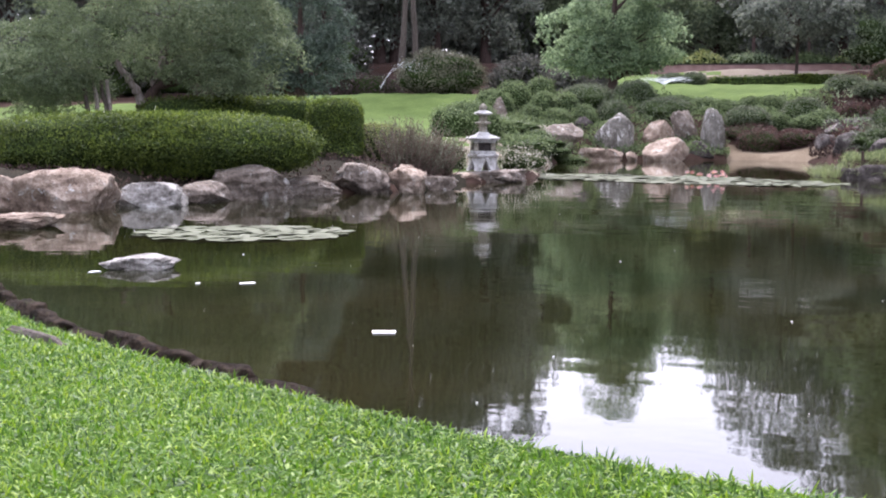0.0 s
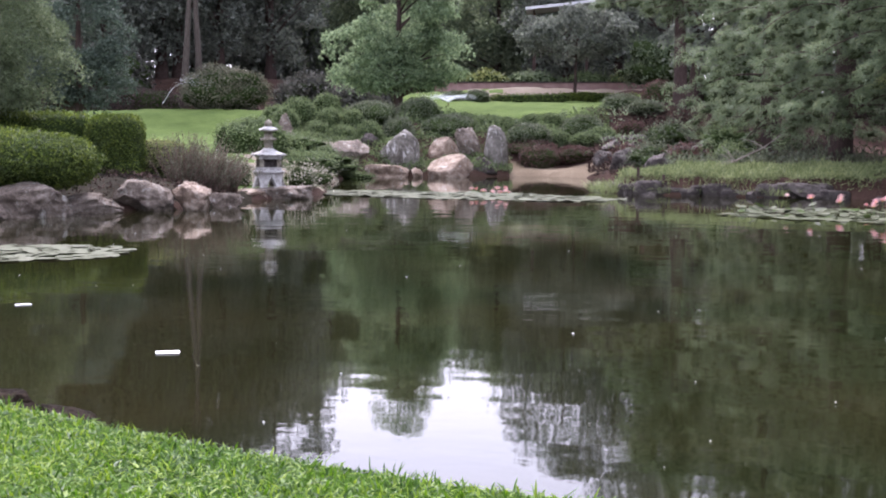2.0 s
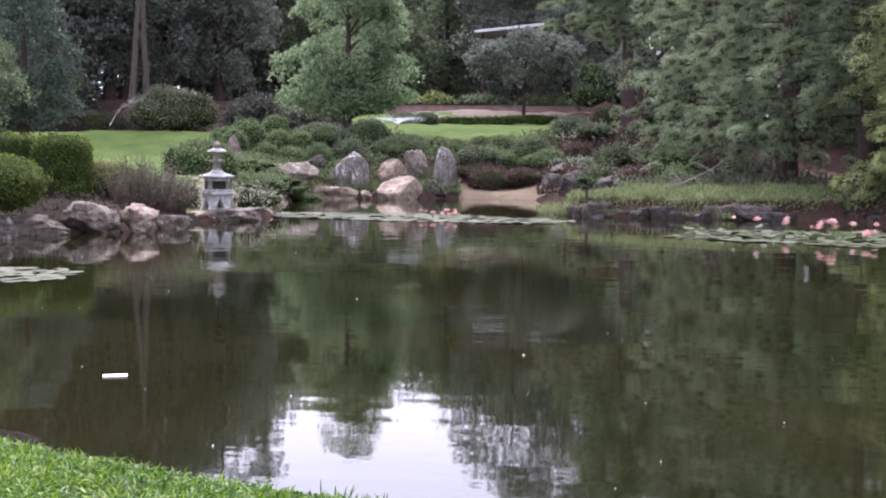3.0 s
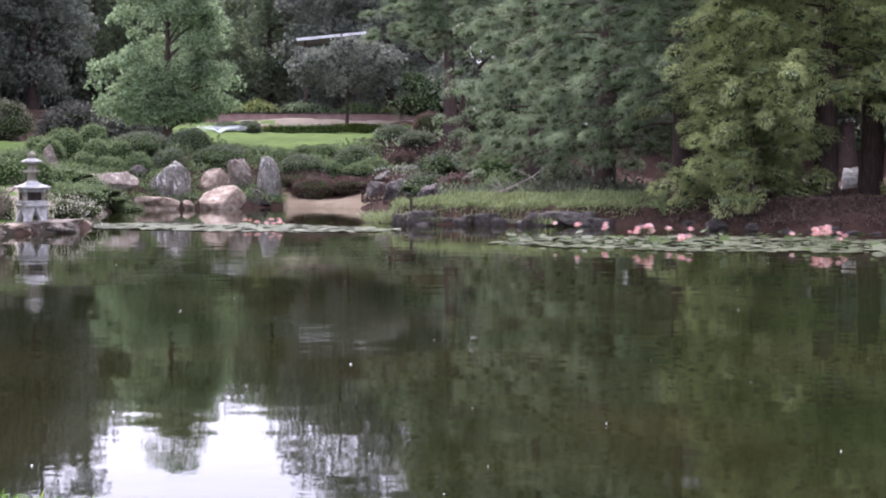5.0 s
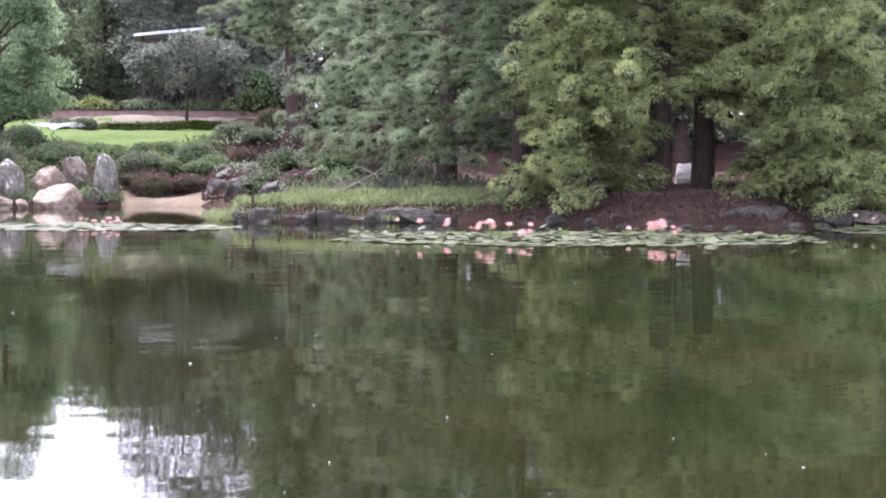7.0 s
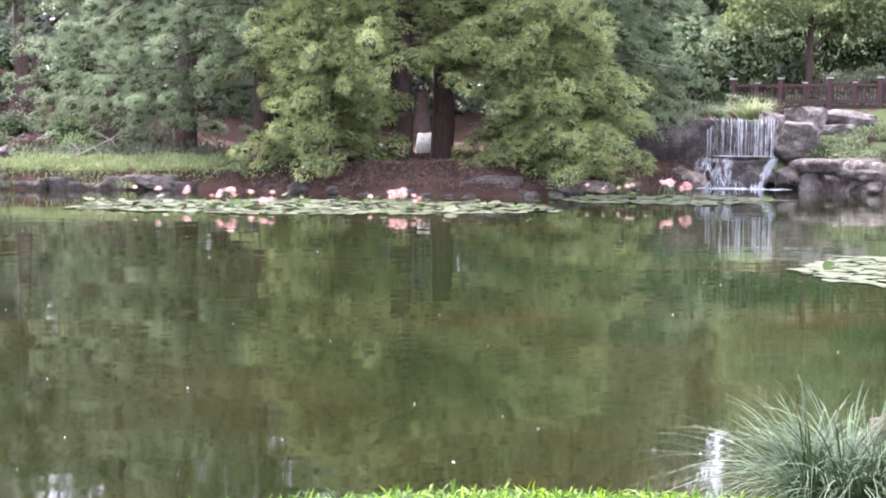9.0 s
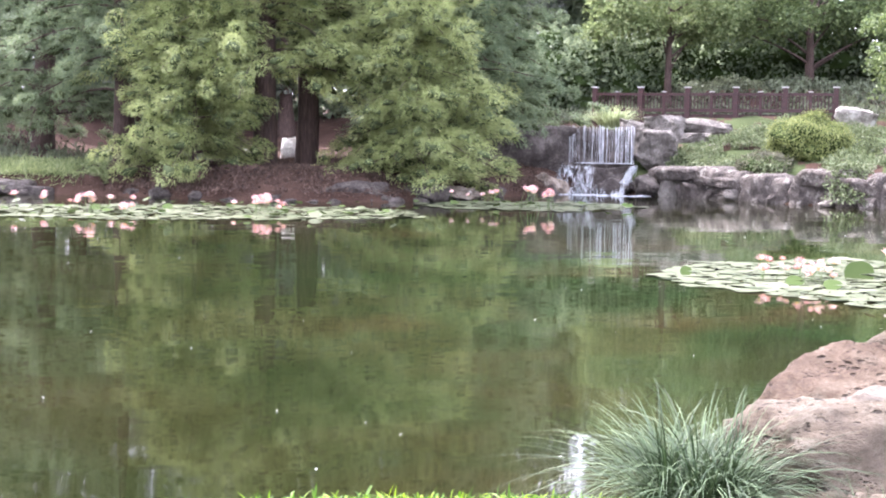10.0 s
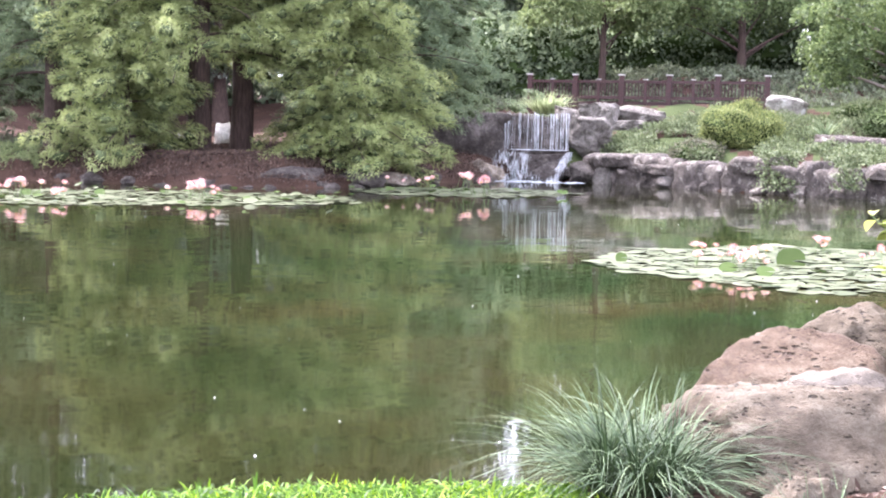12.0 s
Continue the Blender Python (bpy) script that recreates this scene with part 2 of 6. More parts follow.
# pond water: murky below, mirror-like above, with small wind ripples
kw = Mat("pond_water", rough=0.03, spec=0.5)
kw.p.inputs["IOR"].default_value = 1.33
sep = kw.n.new("ShaderNodeSeparateXYZ")
kw.link(kw.pos, sep.inputs[0])
shoal = kw.ramp(kw.math("MULTIPLY", kw.math("ADD", sep.outputs["X"], 0.0), 0.09), (0.0, (0, 0, 0)), (0.8, (1, 1, 1)))
deep_tone = kw.ramp(kw.noise(0.35, 3.0), (0.35, (0.005, 0.007, 0.002)), (0.65, (0.014, 0.0125, 0.0045)))
weedy_tone = kw.ramp(kw.noise(0.5, 5.0, 0.62, stretch=(1, 1, 1), turn=0.9), (0.36, (0.010, 0.012, 0.005)), (0.47, (0.013, 0.026, 0.009)), (0.55, (0.022, 0.026, 0.010)), (0.66, (0.034, 0.028, 0.012)))
near = kw.ramp(kw.math("MULTIPLY", sep.outputs["Y"], 0.03), (0.45, (1, 1, 1)), (0.85, (0, 0, 0)))          # weed shows through in the shallows only
kw.color(kw.mix(kw.math("MULTIPLY", shoal, near), deep_tone, weedy_tone))
breeze = kw.ramp(kw.noise(0.16, 3.0, 0.6, stretch=(0.6, 1.3, 1.0), turn=0.3), (0.44, (0.2, 0.2, 0.2)), (0.62, (1, 1, 1)))      # where the air stirs the surface
swell = kw.noise(0.9, 2.0, 0.5, stretch=(0.8, 1.2, 1.0), turn=0.6)
chop = kw.math("ADD", kw.math("MULTIPLY", kw.noise(3.2, 3.0, 0.5, stretch=(0.8, 1.2, 1.0), turn=1.1), 0.2), kw.math("MULTIPLY", kw.noise(11.0, 2.0, 0.5, stretch=(1, 1, 1), turn=2.1), 0.05))
rip = kw.math("ADD", kw.math("MULTIPLY", swell, 0.9), kw.math("MULTIPLY", breeze, chop))
kw.bump(rip, 0.2, 0.03)
M_WATER = kw.m


# ---------------------------------------------------------------- mesh helpers
rng = np.random.default_rng(7)


def spot(az, d, z=0.0):
    """A place by compass angle from +y and distance from the viewpoint's foot."""
    return Vector((d * math.sin(radians(az)), d * math.cos(radians(az)), z))


def mesh_from(name, verts, faces, mats, smooth=False, index=None):
    """A mesh from numpy arrays; all faces have the same number of corners."""
    verts, faces = np.asarray(verts, dtype=np.float32), np.asarray(faces, dtype=np.int32)
    me = bpy.data.meshes.new(name)
    n, k = faces.shape
    me.vertices.add(len(verts))
    me.vertices.foreach_set("co", verts.ravel())
    me.loops.add(n * k)
    me.loops.foreach_set("vertex_index", faces.ravel())
    me.polygons.add(n)
    me.polygons.foreach_set("loop_start", np.arange(0, n * k, k, dtype=np.int32))
    for m in (mats if isinstance(mats, (list, tuple)) else [mats]):
        me.materials.append(m)
    if index is not None:
        me.polygons.foreach_set("material_index", np.asarray(index, dtype=np.int32))
    me.polygons.foreach_set("use_smooth", np.full(n, bool(smooth)))
    me.update()
    me.validate()
    return me


def thing(name, place, label, category, group="", kind="", turn=0.0):
    ob = new(name)
    ob.matrix_world = Matrix.Translation(place) @ Matrix.Rotation(radians(turn), 4, "Z")
    return tagged(ob, label, category, group, kind)


def part(name, data, parent, label="", m=None):
    """A mesh object under a thing; data is a mesh or a bmesh with its material set."""
    ob = new(name, data)
    ob.parent = parent
    if m is not None:
        ob.matrix_local = m
    if label:
        tagged(ob, label)
    return ob


def bm_mesh(name, bm, mat, smooth=False):
    me = bpy.data.meshes.new(name)
    bmesh.ops.recalc_face_normals(bm, faces=bm.faces)
    bm.to_mesh(me)
    bm.free()
    me.materials.append(mat)
    if smooth:
        me.polygons.foreach_set("use_smooth", np.full(len(me.polygons), True))
    return me


def unit(v):
    return v / np.maximum(np.linalg.norm(v, axis=-1, keepdims=True), 1e-9)


def leaf_mesh(name, centre, ahead, length, width, mat, fold=0.25, r=rng, facing=None):
    """Small kite-shaped leaves, two triangles each, turned to face outward where facing is given."""
    n = len(centre)
    ahead = unit(ahead)
    toward = r.normal(size=(n, 3)) if facing is None else facing + r.normal(0, 0.32, (n, 3))
    side = unit(np.cross(ahead, toward))
    up = np.cross(side, ahead)
    length = np.broadcast_to(np.asarray(length, float), (n,))[:, None]
    width = np.broadcast_to(np.asarray(width, float), (n,))[:, None]
    mid = centre + ahead * length * 0.45
    v = np.stack([centre, mid + side * width * 0.5 + up * width * fold, centre + ahead * length,
                  mid - side * width * 0.5 + up * width * fold], 1).reshape(-1, 3)
    return mesh_from(name, v, np.arange(n * 4).reshape(n, 4), mat)


def needle_mesh(name, centre, ahead, length, width, mat, r=rng, facing=None):
    """Thin hanging sprays, one triangle each, lying like thatch where facing is given."""
    n = len(centre)
    ahead = unit(ahead)
    toward = r.normal(size=(n, 3)) if facing is None else facing + r.normal(0, 0.35, (n, 3))
    side = unit(np.cross(ahead, toward)) * np.asarray(width)[:, None] * 0.5
    tip = centre + ahead * np.asarray(length)[:, None]
    v = np.stack([centre - side, centre + side, tip], 1).reshape(-1, 3)
    return mesh_from(name, v, np.arange(n * 3).reshape(n, 3), mat)


def tube_arrays(points, radii, sides=7):
    p = np.asarray(points, float)
    n = len(p)
    tang = unit(np.gradient(p, axis=0))
    ref = np.where(np.abs(tang[:, 2:3]) > 0.9, np.array([[1.0, 0, 0]]), np.array([[0, 0, 1.0]]))
    a = unit(np.cross(tang, ref))
    b = np.cross(tang, a)
    th = np.linspace(0, 2 * np.pi, sides, endpoint=False)
    ring = a[:, None] * np.cos(th)[None, :, None] + b[:, None] * np.sin(th)[None, :, None]
    v = p[:, None] + ring * np.asarray(radii, float)[:, None, None]
    i = np.arange(n - 1)[:, None] * sides
    j = np.arange(sides)[None]
    f = np.stack([i + j, i + (j + 1) % sides, i + sides + (j + 1) % sides, i + sides + j], -1).reshape(-1, 4)
    return v.reshape(-1, 3), f


def tubes(name, lines, mat, sides=7):
    vs, fs, o = [], [], 0
    for pts, rad in lines:
        v, f = tube_arrays(pts, rad, sides)
        vs.append(v)
        fs.append(f + o)
        o += len(v)
    return mesh_from(name, np.concatenate(vs), np.concatenate(fs), mat, smooth=True)


def rock_mesh(name, size, mat, seed=0, cuts=13, rough=0.17, level=4, boxy=0.0):
    """A boulder: a ball cut by random planes, then roughened at three scales; it stands on z = 0 of its own."""
    r = random.Random(seed)
    bm = bmesh.new()
    bmesh.ops.create_icosphere(bm, subdivisions=level, radius=1.0)
    planes = []
    for _ in range(cuts):
        d = Vector((r.gauss(0, 1), r.gauss(0, 1), r.gauss(0.15, 0.8))).normalized()
        planes.append((d, r.uniform(0.5, 0.85)))
    if boxy:
        for d in ((1, 0, 0), (-1, 0, 0), (0, 1, 0), (0, -1, 0), (0, 0, 1)):
            planes.append((Vector((d[0] + r.uniform(-.12, .12), d[1] + r.uniform(-.12, .12), d[2] + r.uniform(-.1, .1))).normalized(), boxy))
    off = seed * 3.13
    for v in bm.verts:
        p = v.co.copy()
        for d, h in planes:
            k = p.dot(d)
            if k > h:
                p -= d * (k - h) * 0.92
        n = 1 + rough * noise.fractal(p * 1.3 + Vector((off, 0, 0)), 0.6, 2.2, 5)
        n += rough * 0.7 * (0.35 - abs(noise.noise(p * 2.6 + Vector((0, 0, off))))) + rough * 0.35 * noise.fractal(p * 7 + Vector((0, off, 0)), 0.8, 2.1, 3)
        v.co = p * n
    lo = Vector([min(v.co[i] for v in bm.verts) for i in range(3)])
    hi = Vector([max(v.co[i] for v in bm.verts) for i in range(3)])
    for v in bm.verts:
        for i in range(3):
            u = (v.co[i] - lo[i]) / (hi[i] - lo[i])
            v.co[i] = ((u - 0.5) if i < 2 else u) * size[i]
    return bm_mesh(name, bm, mat, smooth=True)


def block_mesh(name, size, mat, seed=0, level=5, square=9.0, rough=0.05):
    """A squared, weathered block standing on z = 0: broken faces, blunt edges and cracks at true scale."""
    r = random.Random(seed)
    bm = bmesh.new()
    bmesh.ops.create_icosphere(bm, subdivisions=level, radius=1.0)
    off = Vector((seed * 2.7, seed * 1.1, 0))
    half = Vector(size) / 2
    chips = []
    for _ in range(7):
        d = Vector((r.choice((-1, 1)) * r.uniform(0.3, 1), r.choice((-1, 1)) * r.uniform(0.3, 1), r.uniform(-0.2, 1))).normalized()
        chips.append((d, r.uniform(0.72, 0.95) * (abs(d.x) * half.x + abs(d.y) * half.y + abs(d.z) * half.z)))
    for v in bm.verts:
        d = v.co.normalized()
        k = (abs(d.x) ** square + abs(d.y) ** square + abs(d.z) ** square) ** (-1 / square)
        p = Vector((d.x * k * half.x, d.y * k * half.y, d.z * k * half.z))
        for c, h in chips:
            o = p.dot(c) - h
            if o > 0:
                p -= c * o * 0.95
        n = rough * noise.fractal(p * 0.9 + off, 0.7, 2.1, 5) - rough * 1.2 * max(0.0, 0.12 - abs(noise.noise(p * 1.3 + off))) * 6 * 0.5 + rough * 0.25 * noise.fractal(p * 5 + off, 0.8, 2.1, 3)
        v.co = p + d * n + Vector((0, 0, half.z))
    return bm_mesh(name, bm, mat, smooth=True)


def rock(place, size, mat, label, seed, turn=0, group="boulders", sink=None, **kw_):
    sink = 0.42 * size[2] if sink is None else sink
    kw_.setdefault("level", 5 if Vector(place).length < 31 else 4)
    ob = new("boulder", rock_mesh("boulder", (size[0], size[1], size[2] + sink), mat, seed, **kw_))
    ob.matrix_world = Matrix.Translation(Vector(place) - Vector((0, 0, sink))) @ Matrix.Rotation(radians(turn), 4, "Z")
    return tagged(ob, label, "rock", group)


# ---------------------------------------------------------------- ground and pond
SHORE_NEAR = [(-6.9, 8.6), (-5.6, 7.5), (-4.4, 6.75), (-3.4, 6.2), (-2.3, 5.65), (-1.3, 5.25), (0.2, 4.85), (1.3, 4.85), (2.1, 4.62), (2.75, 4.42), (3.25, 4.62),
         (3.95, 5.35), (4.6, 6.4), (6.5, 7.6), (13, 9.5), (20, 14), (24.5, 21)]
SHORE_FAR = [(23.6, 25.8), (22.4, 28.5), (21.4, 32), (20.9, 35.2), (19.6, 37.2),
         (17.3, 36.0), (13.2, 33.2), (10.6, 31.6), (7.2, 32.6), (3.8, 35.8), (-0.4, 36.8), (-2.7, 38.0), (-1.8, 42), (-3.4, 50),
         (-6.6, 53.6), (-10.0, 52.6), (-13.4, 50.8), (-12.7, 45), (-11.8, 40), (-10.3, 35.4), (-10.3, 32.4), (-11.2, 30.6), (-10.5, 28.6),
         (-11.2, 26.6), (-12.4, 24.6), (-13.2, 22.4), (-13.9, 20.6), (-15.4, 18.6), (-18, 15.5), (-17, 12.0), (-12, 10.2), (-8.6, 9.6)]
SHORE = SHORE_NEAR + SHORE_FAR


def smooth_loop(pts, k=8):
    p = np.array(pts, float)
    a, b, c, d = np.roll(p, 1, 0), p, np.roll(p, -1, 0), np.roll(p, -2, 0)
    out = []
    for t in np.linspace(0, 1, k, endpoint=False):
        out.append(0.5 * (2 * b + (c - a) * t + (2 * a - 5 * b + 4 * c - d) * t ** 2 + (3 * b - a - 3 * c + d) * t ** 3))
    return np.stack(out, 1).reshape(-1, 2)


LOOP = smooth_loop(SHORE)


def shore_distance(q):
    """Distance to the shoreline: positive on land, negative over the pond."""
    a, b = LOOP, np.roll(LOOP, -1, 0)
    best = np.full(len(q), 1e9)
    inside = np.zeros(len(q), bool)
    for (ax, ay), (bx, by) in zip(a, b):
        ex, ey = bx - ax, by - ay
        t = np.clip(((q[:, 0] - ax) * ex + (q[:, 1] - ay) * ey) / (ex * ex + ey * ey), 0, 1)
        best = np.minimum(best, np.hypot(q[:, 0] - ax - t * ex, q[:, 1] - ay - t * ey))
        cross = ((ay > q[:, 1]) != (by > q[:, 1]))
        if ay != by:
            inside ^= cross & (q[:, 0] < ex * (q[:, 1] - ay) / (ey if ey else 1) + ax)
    return np.where(inside, -best, best)


# heights of the land at a few places (x, y, z)
LAND_NEAR = [(0, 2, 0.22), (-4, 3, 0.24), (-9, 6, 0.25), (4, 3, 0.26), (6, 6, 0.42), (12, 5, 0.5), (0, -20, 0.4), (-30, 0, 0.6), (30, 0, 1.0)]
LAND_WEST = [(-13.5, 26, 0.55), (-16, 24, 0.6), (-15.6, 30, 0.8), (-11.2, 33, 0.25), (-14.0, 40, 1.0), (-15.5, 48, 1.2), (-22, 56, 1.5), (-26, 68, 2.9),
                 (-13, 54.5, 1.2), (-15, 57.5, 2.4), (-9, 58, 1.8), (-4, 57, 1.4), (-6.5, 55.2, 0.6), (-12.5, 63.5, 2.7), (-6.5, 64.5, 2.8), (-2.6, 64, 3.0), (-10.5, 72, 3.2), (-10, 80, 3.5), (-10, 86, 3.75), (-12, 92, 4.9), (-5, 91.5, 4.75), (-35, 95, 5.6)]
LAND_EAST = [(3, 42, 0.62), (9, 36, 0.75), (14, 36, 0.9), (12, 58, 0.8), (23, 40.5, 1.5), (24.5, 31, 1.05), (28, 36, 1.9), (29, 43, 2.6), (34, 49, 3.9), (40, 62, 6)]
LAND = np.array(LAND_NEAR + LAND_WEST + LAND_EAST)


def land_height(q):
    sd = shore_distance(q)
    d2 = (q[:, None, 0] - LAND[None, :, 0]) ** 2 + (q[:, None, 1] - LAND[None, :, 1]) ** 2 + 1.5
    w = 1 / d2 ** 2
    z = (w * LAND[None, :, 2]).sum(1) / w.sum(1)
    far = np.hypot(q[:, 0], q[:, 1])
    z += np.clip((far - 110) / 200, 0, 1) * 10 * (q[:, 1] > -1e9)
    lip = np.clip(sd / 0.16, 0, 1)
    reach = np.where(q[:, 0] > 19.3, 2.4, np.where((q[:, 1] > 44) & (q[:, 0] > -12.5), 4.2, 2.2))
    rise = np.clip(sd / reach, 0, 1)
    low = np.minimum(z, np.where((q[:, 0] > -4) & (q[:, 0] < 4.5) & (q[:, 1] > 28), 0.45, 0.2))
    out = np.where(sd > 0, -0.03 + (low + 0.03) * lip ** 0.6 + (z - low) * rise * rise * (3 - 2 * rise), np.maximum(-0.9, -0.03 + sd * 0.7))
    return out, sd


def ground_z(x, y):
    return float(land_height(np.array([[x, y]], float))[0][0])


def build_ground():
    ang = np.concatenate([np.arange(-180, -46, 4.0), np.arange(-46, 54, 0.3), np.arange(54, 180, 4.0)])
    rad = np.concatenate([[0.4, 1.0, 1.8, 2.6, 3.2], np.geomspace(3.6, 130, 270), [150, 180, 240, 340, 500, 800, 1500, 3000]])
    na, nr = len(ang), len(rad)
    th, rr = np.radians(ang)[None, :], rad[:, None]
    q = np.stack([(rr * np.sin(th)).ravel(), (rr * np.cos(th)).ravel()], 1)
    z, sd = land_height(q)
    bump = np.array([noise.fractal(Vector((x * 0.6, y * 0.6, 3.0)), 0.6, 2.0, 3) for x, y in q])
    z = z + bump * (np.hypot(q[:, 0], q[:, 1]) > 13) * np.clip(sd / 1.5, 0, 1) * np.clip(np.hypot(q[:, 0], q[:, 1]) / 200 + 0.03, 0, 0.12)
    verts = np.concatenate([np.column_stack([q, z]), [[0, 0, ground_z(0, 0)]]])
    i = np.arange(nr - 1)[:, None] * na
    j = np.arange(na)[None]
    quads = np.stack([i + j, i + na + j, i + na + (j + 1) % na, i + (j + 1) % na], -1).reshape(-1, 4)
    cap = np.stack([np.full(na, nr * na), np.arange(na), (np.arange(na) + 1) % na, (np.arange(na) + 1) % na], -1)
    c = verts[quads].mean(1)
    idx = zone(c)
    me = bpy.data.meshes.new("ground")
    me.from_pydata(verts.tolist(), [], quads.tolist() + cap[:, :3].tolist())
    for m in (M_LAWN, M_SOIL, M_SAND, M_MULCH, M_PATH, M_COVER, M_THATCH, M_SHADOW_SOIL):
        me.materials.append(m)
    me.polygons.foreach_set("material_index", np.concatenate([idx, np.full(na, 6)]).astype(np.int32))
    me.polygons.foreach_set("use_smooth", np.full(len(me.polygons), True))
    ob = new("ground", me)
    return tagged(ob, "mown green lawn and brown garden soil rising from the pond", "ground", kind="structure")


def zone(c):
    """Which surface lies where: 0 lawn, 1 soil, 2 sand, 3 mulch, 4 gravel, 5 low planting, 6 thatch under the blades, 7
    soil darkened as hedge shadow.
    """
    x, y = c[:, 0], c[:, 1]
    jig = np.array([0.45 * noise.fractal(Vector((a * 0.9, b * 0.9, 0)), 0.6, 2.2, 4) for a, b in c[:, :2]])
    d, az = np.hypot(x, y), np.degrees(np.arctan2(x, y))
    sd = shore_distance(c[:, :2])
    k = np.zeros(len(c), int)
    far = 3 * jig
    k[d < 13] = 6
    k[(sd < 0.02)] = 1
    k[(d > 14) & (sd < 0.8 + jig) & (sd > 0)] = 1                                     # bare rim of the far banks
    k[(az > 6.3 + jig * 4) & (az < 27.5 + jig * 3) & (d > 27) & (d < 70)] = 1         # under the conifers
    k[(az > -3.5 + 3 * jig) & (az < 6.5 + jig * 4) & (d > 46 + far)] = 1
    k[(az > -4.6 + 3 * jig) & (az < 0) & (d > 54 + far) & (d < 74)] = 1                           # red bank
    k[(az < -19.5 + jig) & (d > 17) & (d < 33 + far) & (sd > 0)] = 7                  # round the hedges, their shadow put into the soil colour
    k[(az > -18.4 + jig) & (az < -4.6) & (d > 45) & (d < 60 + far)] = 1               # rockery
    k[(x > -8.3 + jig) & (x < -3.9 + 2 * jig) & (y > 52) & (y < 55.3 + 1.2 * jig)] = 2          # little beach
    k[(az > -19.4 + jig) & (az < -15) & (d > 36.5) & (d < 48 + far) & (sd > 0)] = 4     # gravel by the lantern
    k[(az > -17.9 + jig) & (az < -15) & (d > 36.5) & (d < 53) & (sd > 0.15)] = 5           # green slope beside it
    k[(az > 31 + 8 * jig) & (az < 58) & (d < 12) & (d > 3.3 + 2 * jig) & (sd > 0.12)] = 3   # bed with mulch
    k[(d > 88) & (d < 95) & (az > -9.6 + 4 * jig) & (az < 4)] = 4                                # far path
    k[(d > 76 + far) & (d < 130) & (az < -15.5 + jig)] = 1
    k[(d > 95) & (az >= -15)] = 1
    k[(az > 27.5 + jig * 3) & (d > 34) & (d < 55 + far) & (sd > 0.3) & (jig > -0.1)] = 5
    k[(az > 27.5 + jig * 3) & (d > 34) & (d < 55 + far) & (sd > 0.3) & (jig <= -0.1)] = 1
    k[(az > 26) & (d > 55 + far)] = 1
    k[(az > -6) & (az < 7.5) & (d > 34) & (d < 62) & (k == 0)] = 1
    k[(az > -5.5) & (az < 7) & (d > 34) & (d < 39.6 + far) & (sd > 0.8 + jig)] = 5
    k[(az > 4) & (az < 27) & (d > 44) & (d < 130)] = 1
    return k


# ---------------------------------------------------------------- plants
def woody_lines(base, height, radius, tips, r, lean=(0, 0), kink=0.05):
    """A trunk and one limb to each tip."""
    n = 9
    t = np.linspace(0, 1, n)
    pts = np.stack([base[0] + lean[0] * t + np.cumsum(r.normal(0, kink, n)) * height * 0.05,
                    base[1] + lean[1] * t + np.cumsum(r.normal(0, kink, n)) * height * 0.05,
                    base[2] + t * height], 1)
    lines = [(pts, radius * (1 - 0.8 * t) * (1 + 0.5 * np.exp(-t * 14)))]
    for tip in tips:
        hgt = np.clip((tip[2] - base[2]) / height - r.uniform(0.05, 0.22), 0.12, 0.92)
        s = np.array([np.interp(hgt, t, pts[:, k]) for k in range(3)])
        u = np.linspace(0, 1, 5)[:, None]
        mid = (s + tip) / 2 + np.array([0, 0, 0.08]) * np.linalg.norm(tip - s)
        line = s * (1 - u) ** 2 + 2 * mid * u * (1 - u) + tip * u ** 2
        lines.append((line, radius * 0.42 * (1 - hgt * 0.6) * (1 - 0.85 * u[:, 0])))
    return lines


def crown_leaves(centres, rc, per, droop, r, flat=0.7):
    """Leaf positions and directions for rounded clumps at the centres."""
    n = len(centres) * per
    d = unit(r.normal(size=(n, 3)))
    d[:, 2] = np.where(d[:, 2] < -0.35, -d[:, 2], d[:, 2])
    rad = np.repeat(rc, per)[:, None] * r.uniform(0.45, 1.0, (n, 1)) ** 0.6
    pos = np.repeat(centres, per, 0) + d * rad * np.array([1.0, 1.0, flat])
    ahead = 0.5 * d + r.normal(0, 0.6, (n, 3)) + np.array([0, 0, -droop])
    return pos, ahead, d


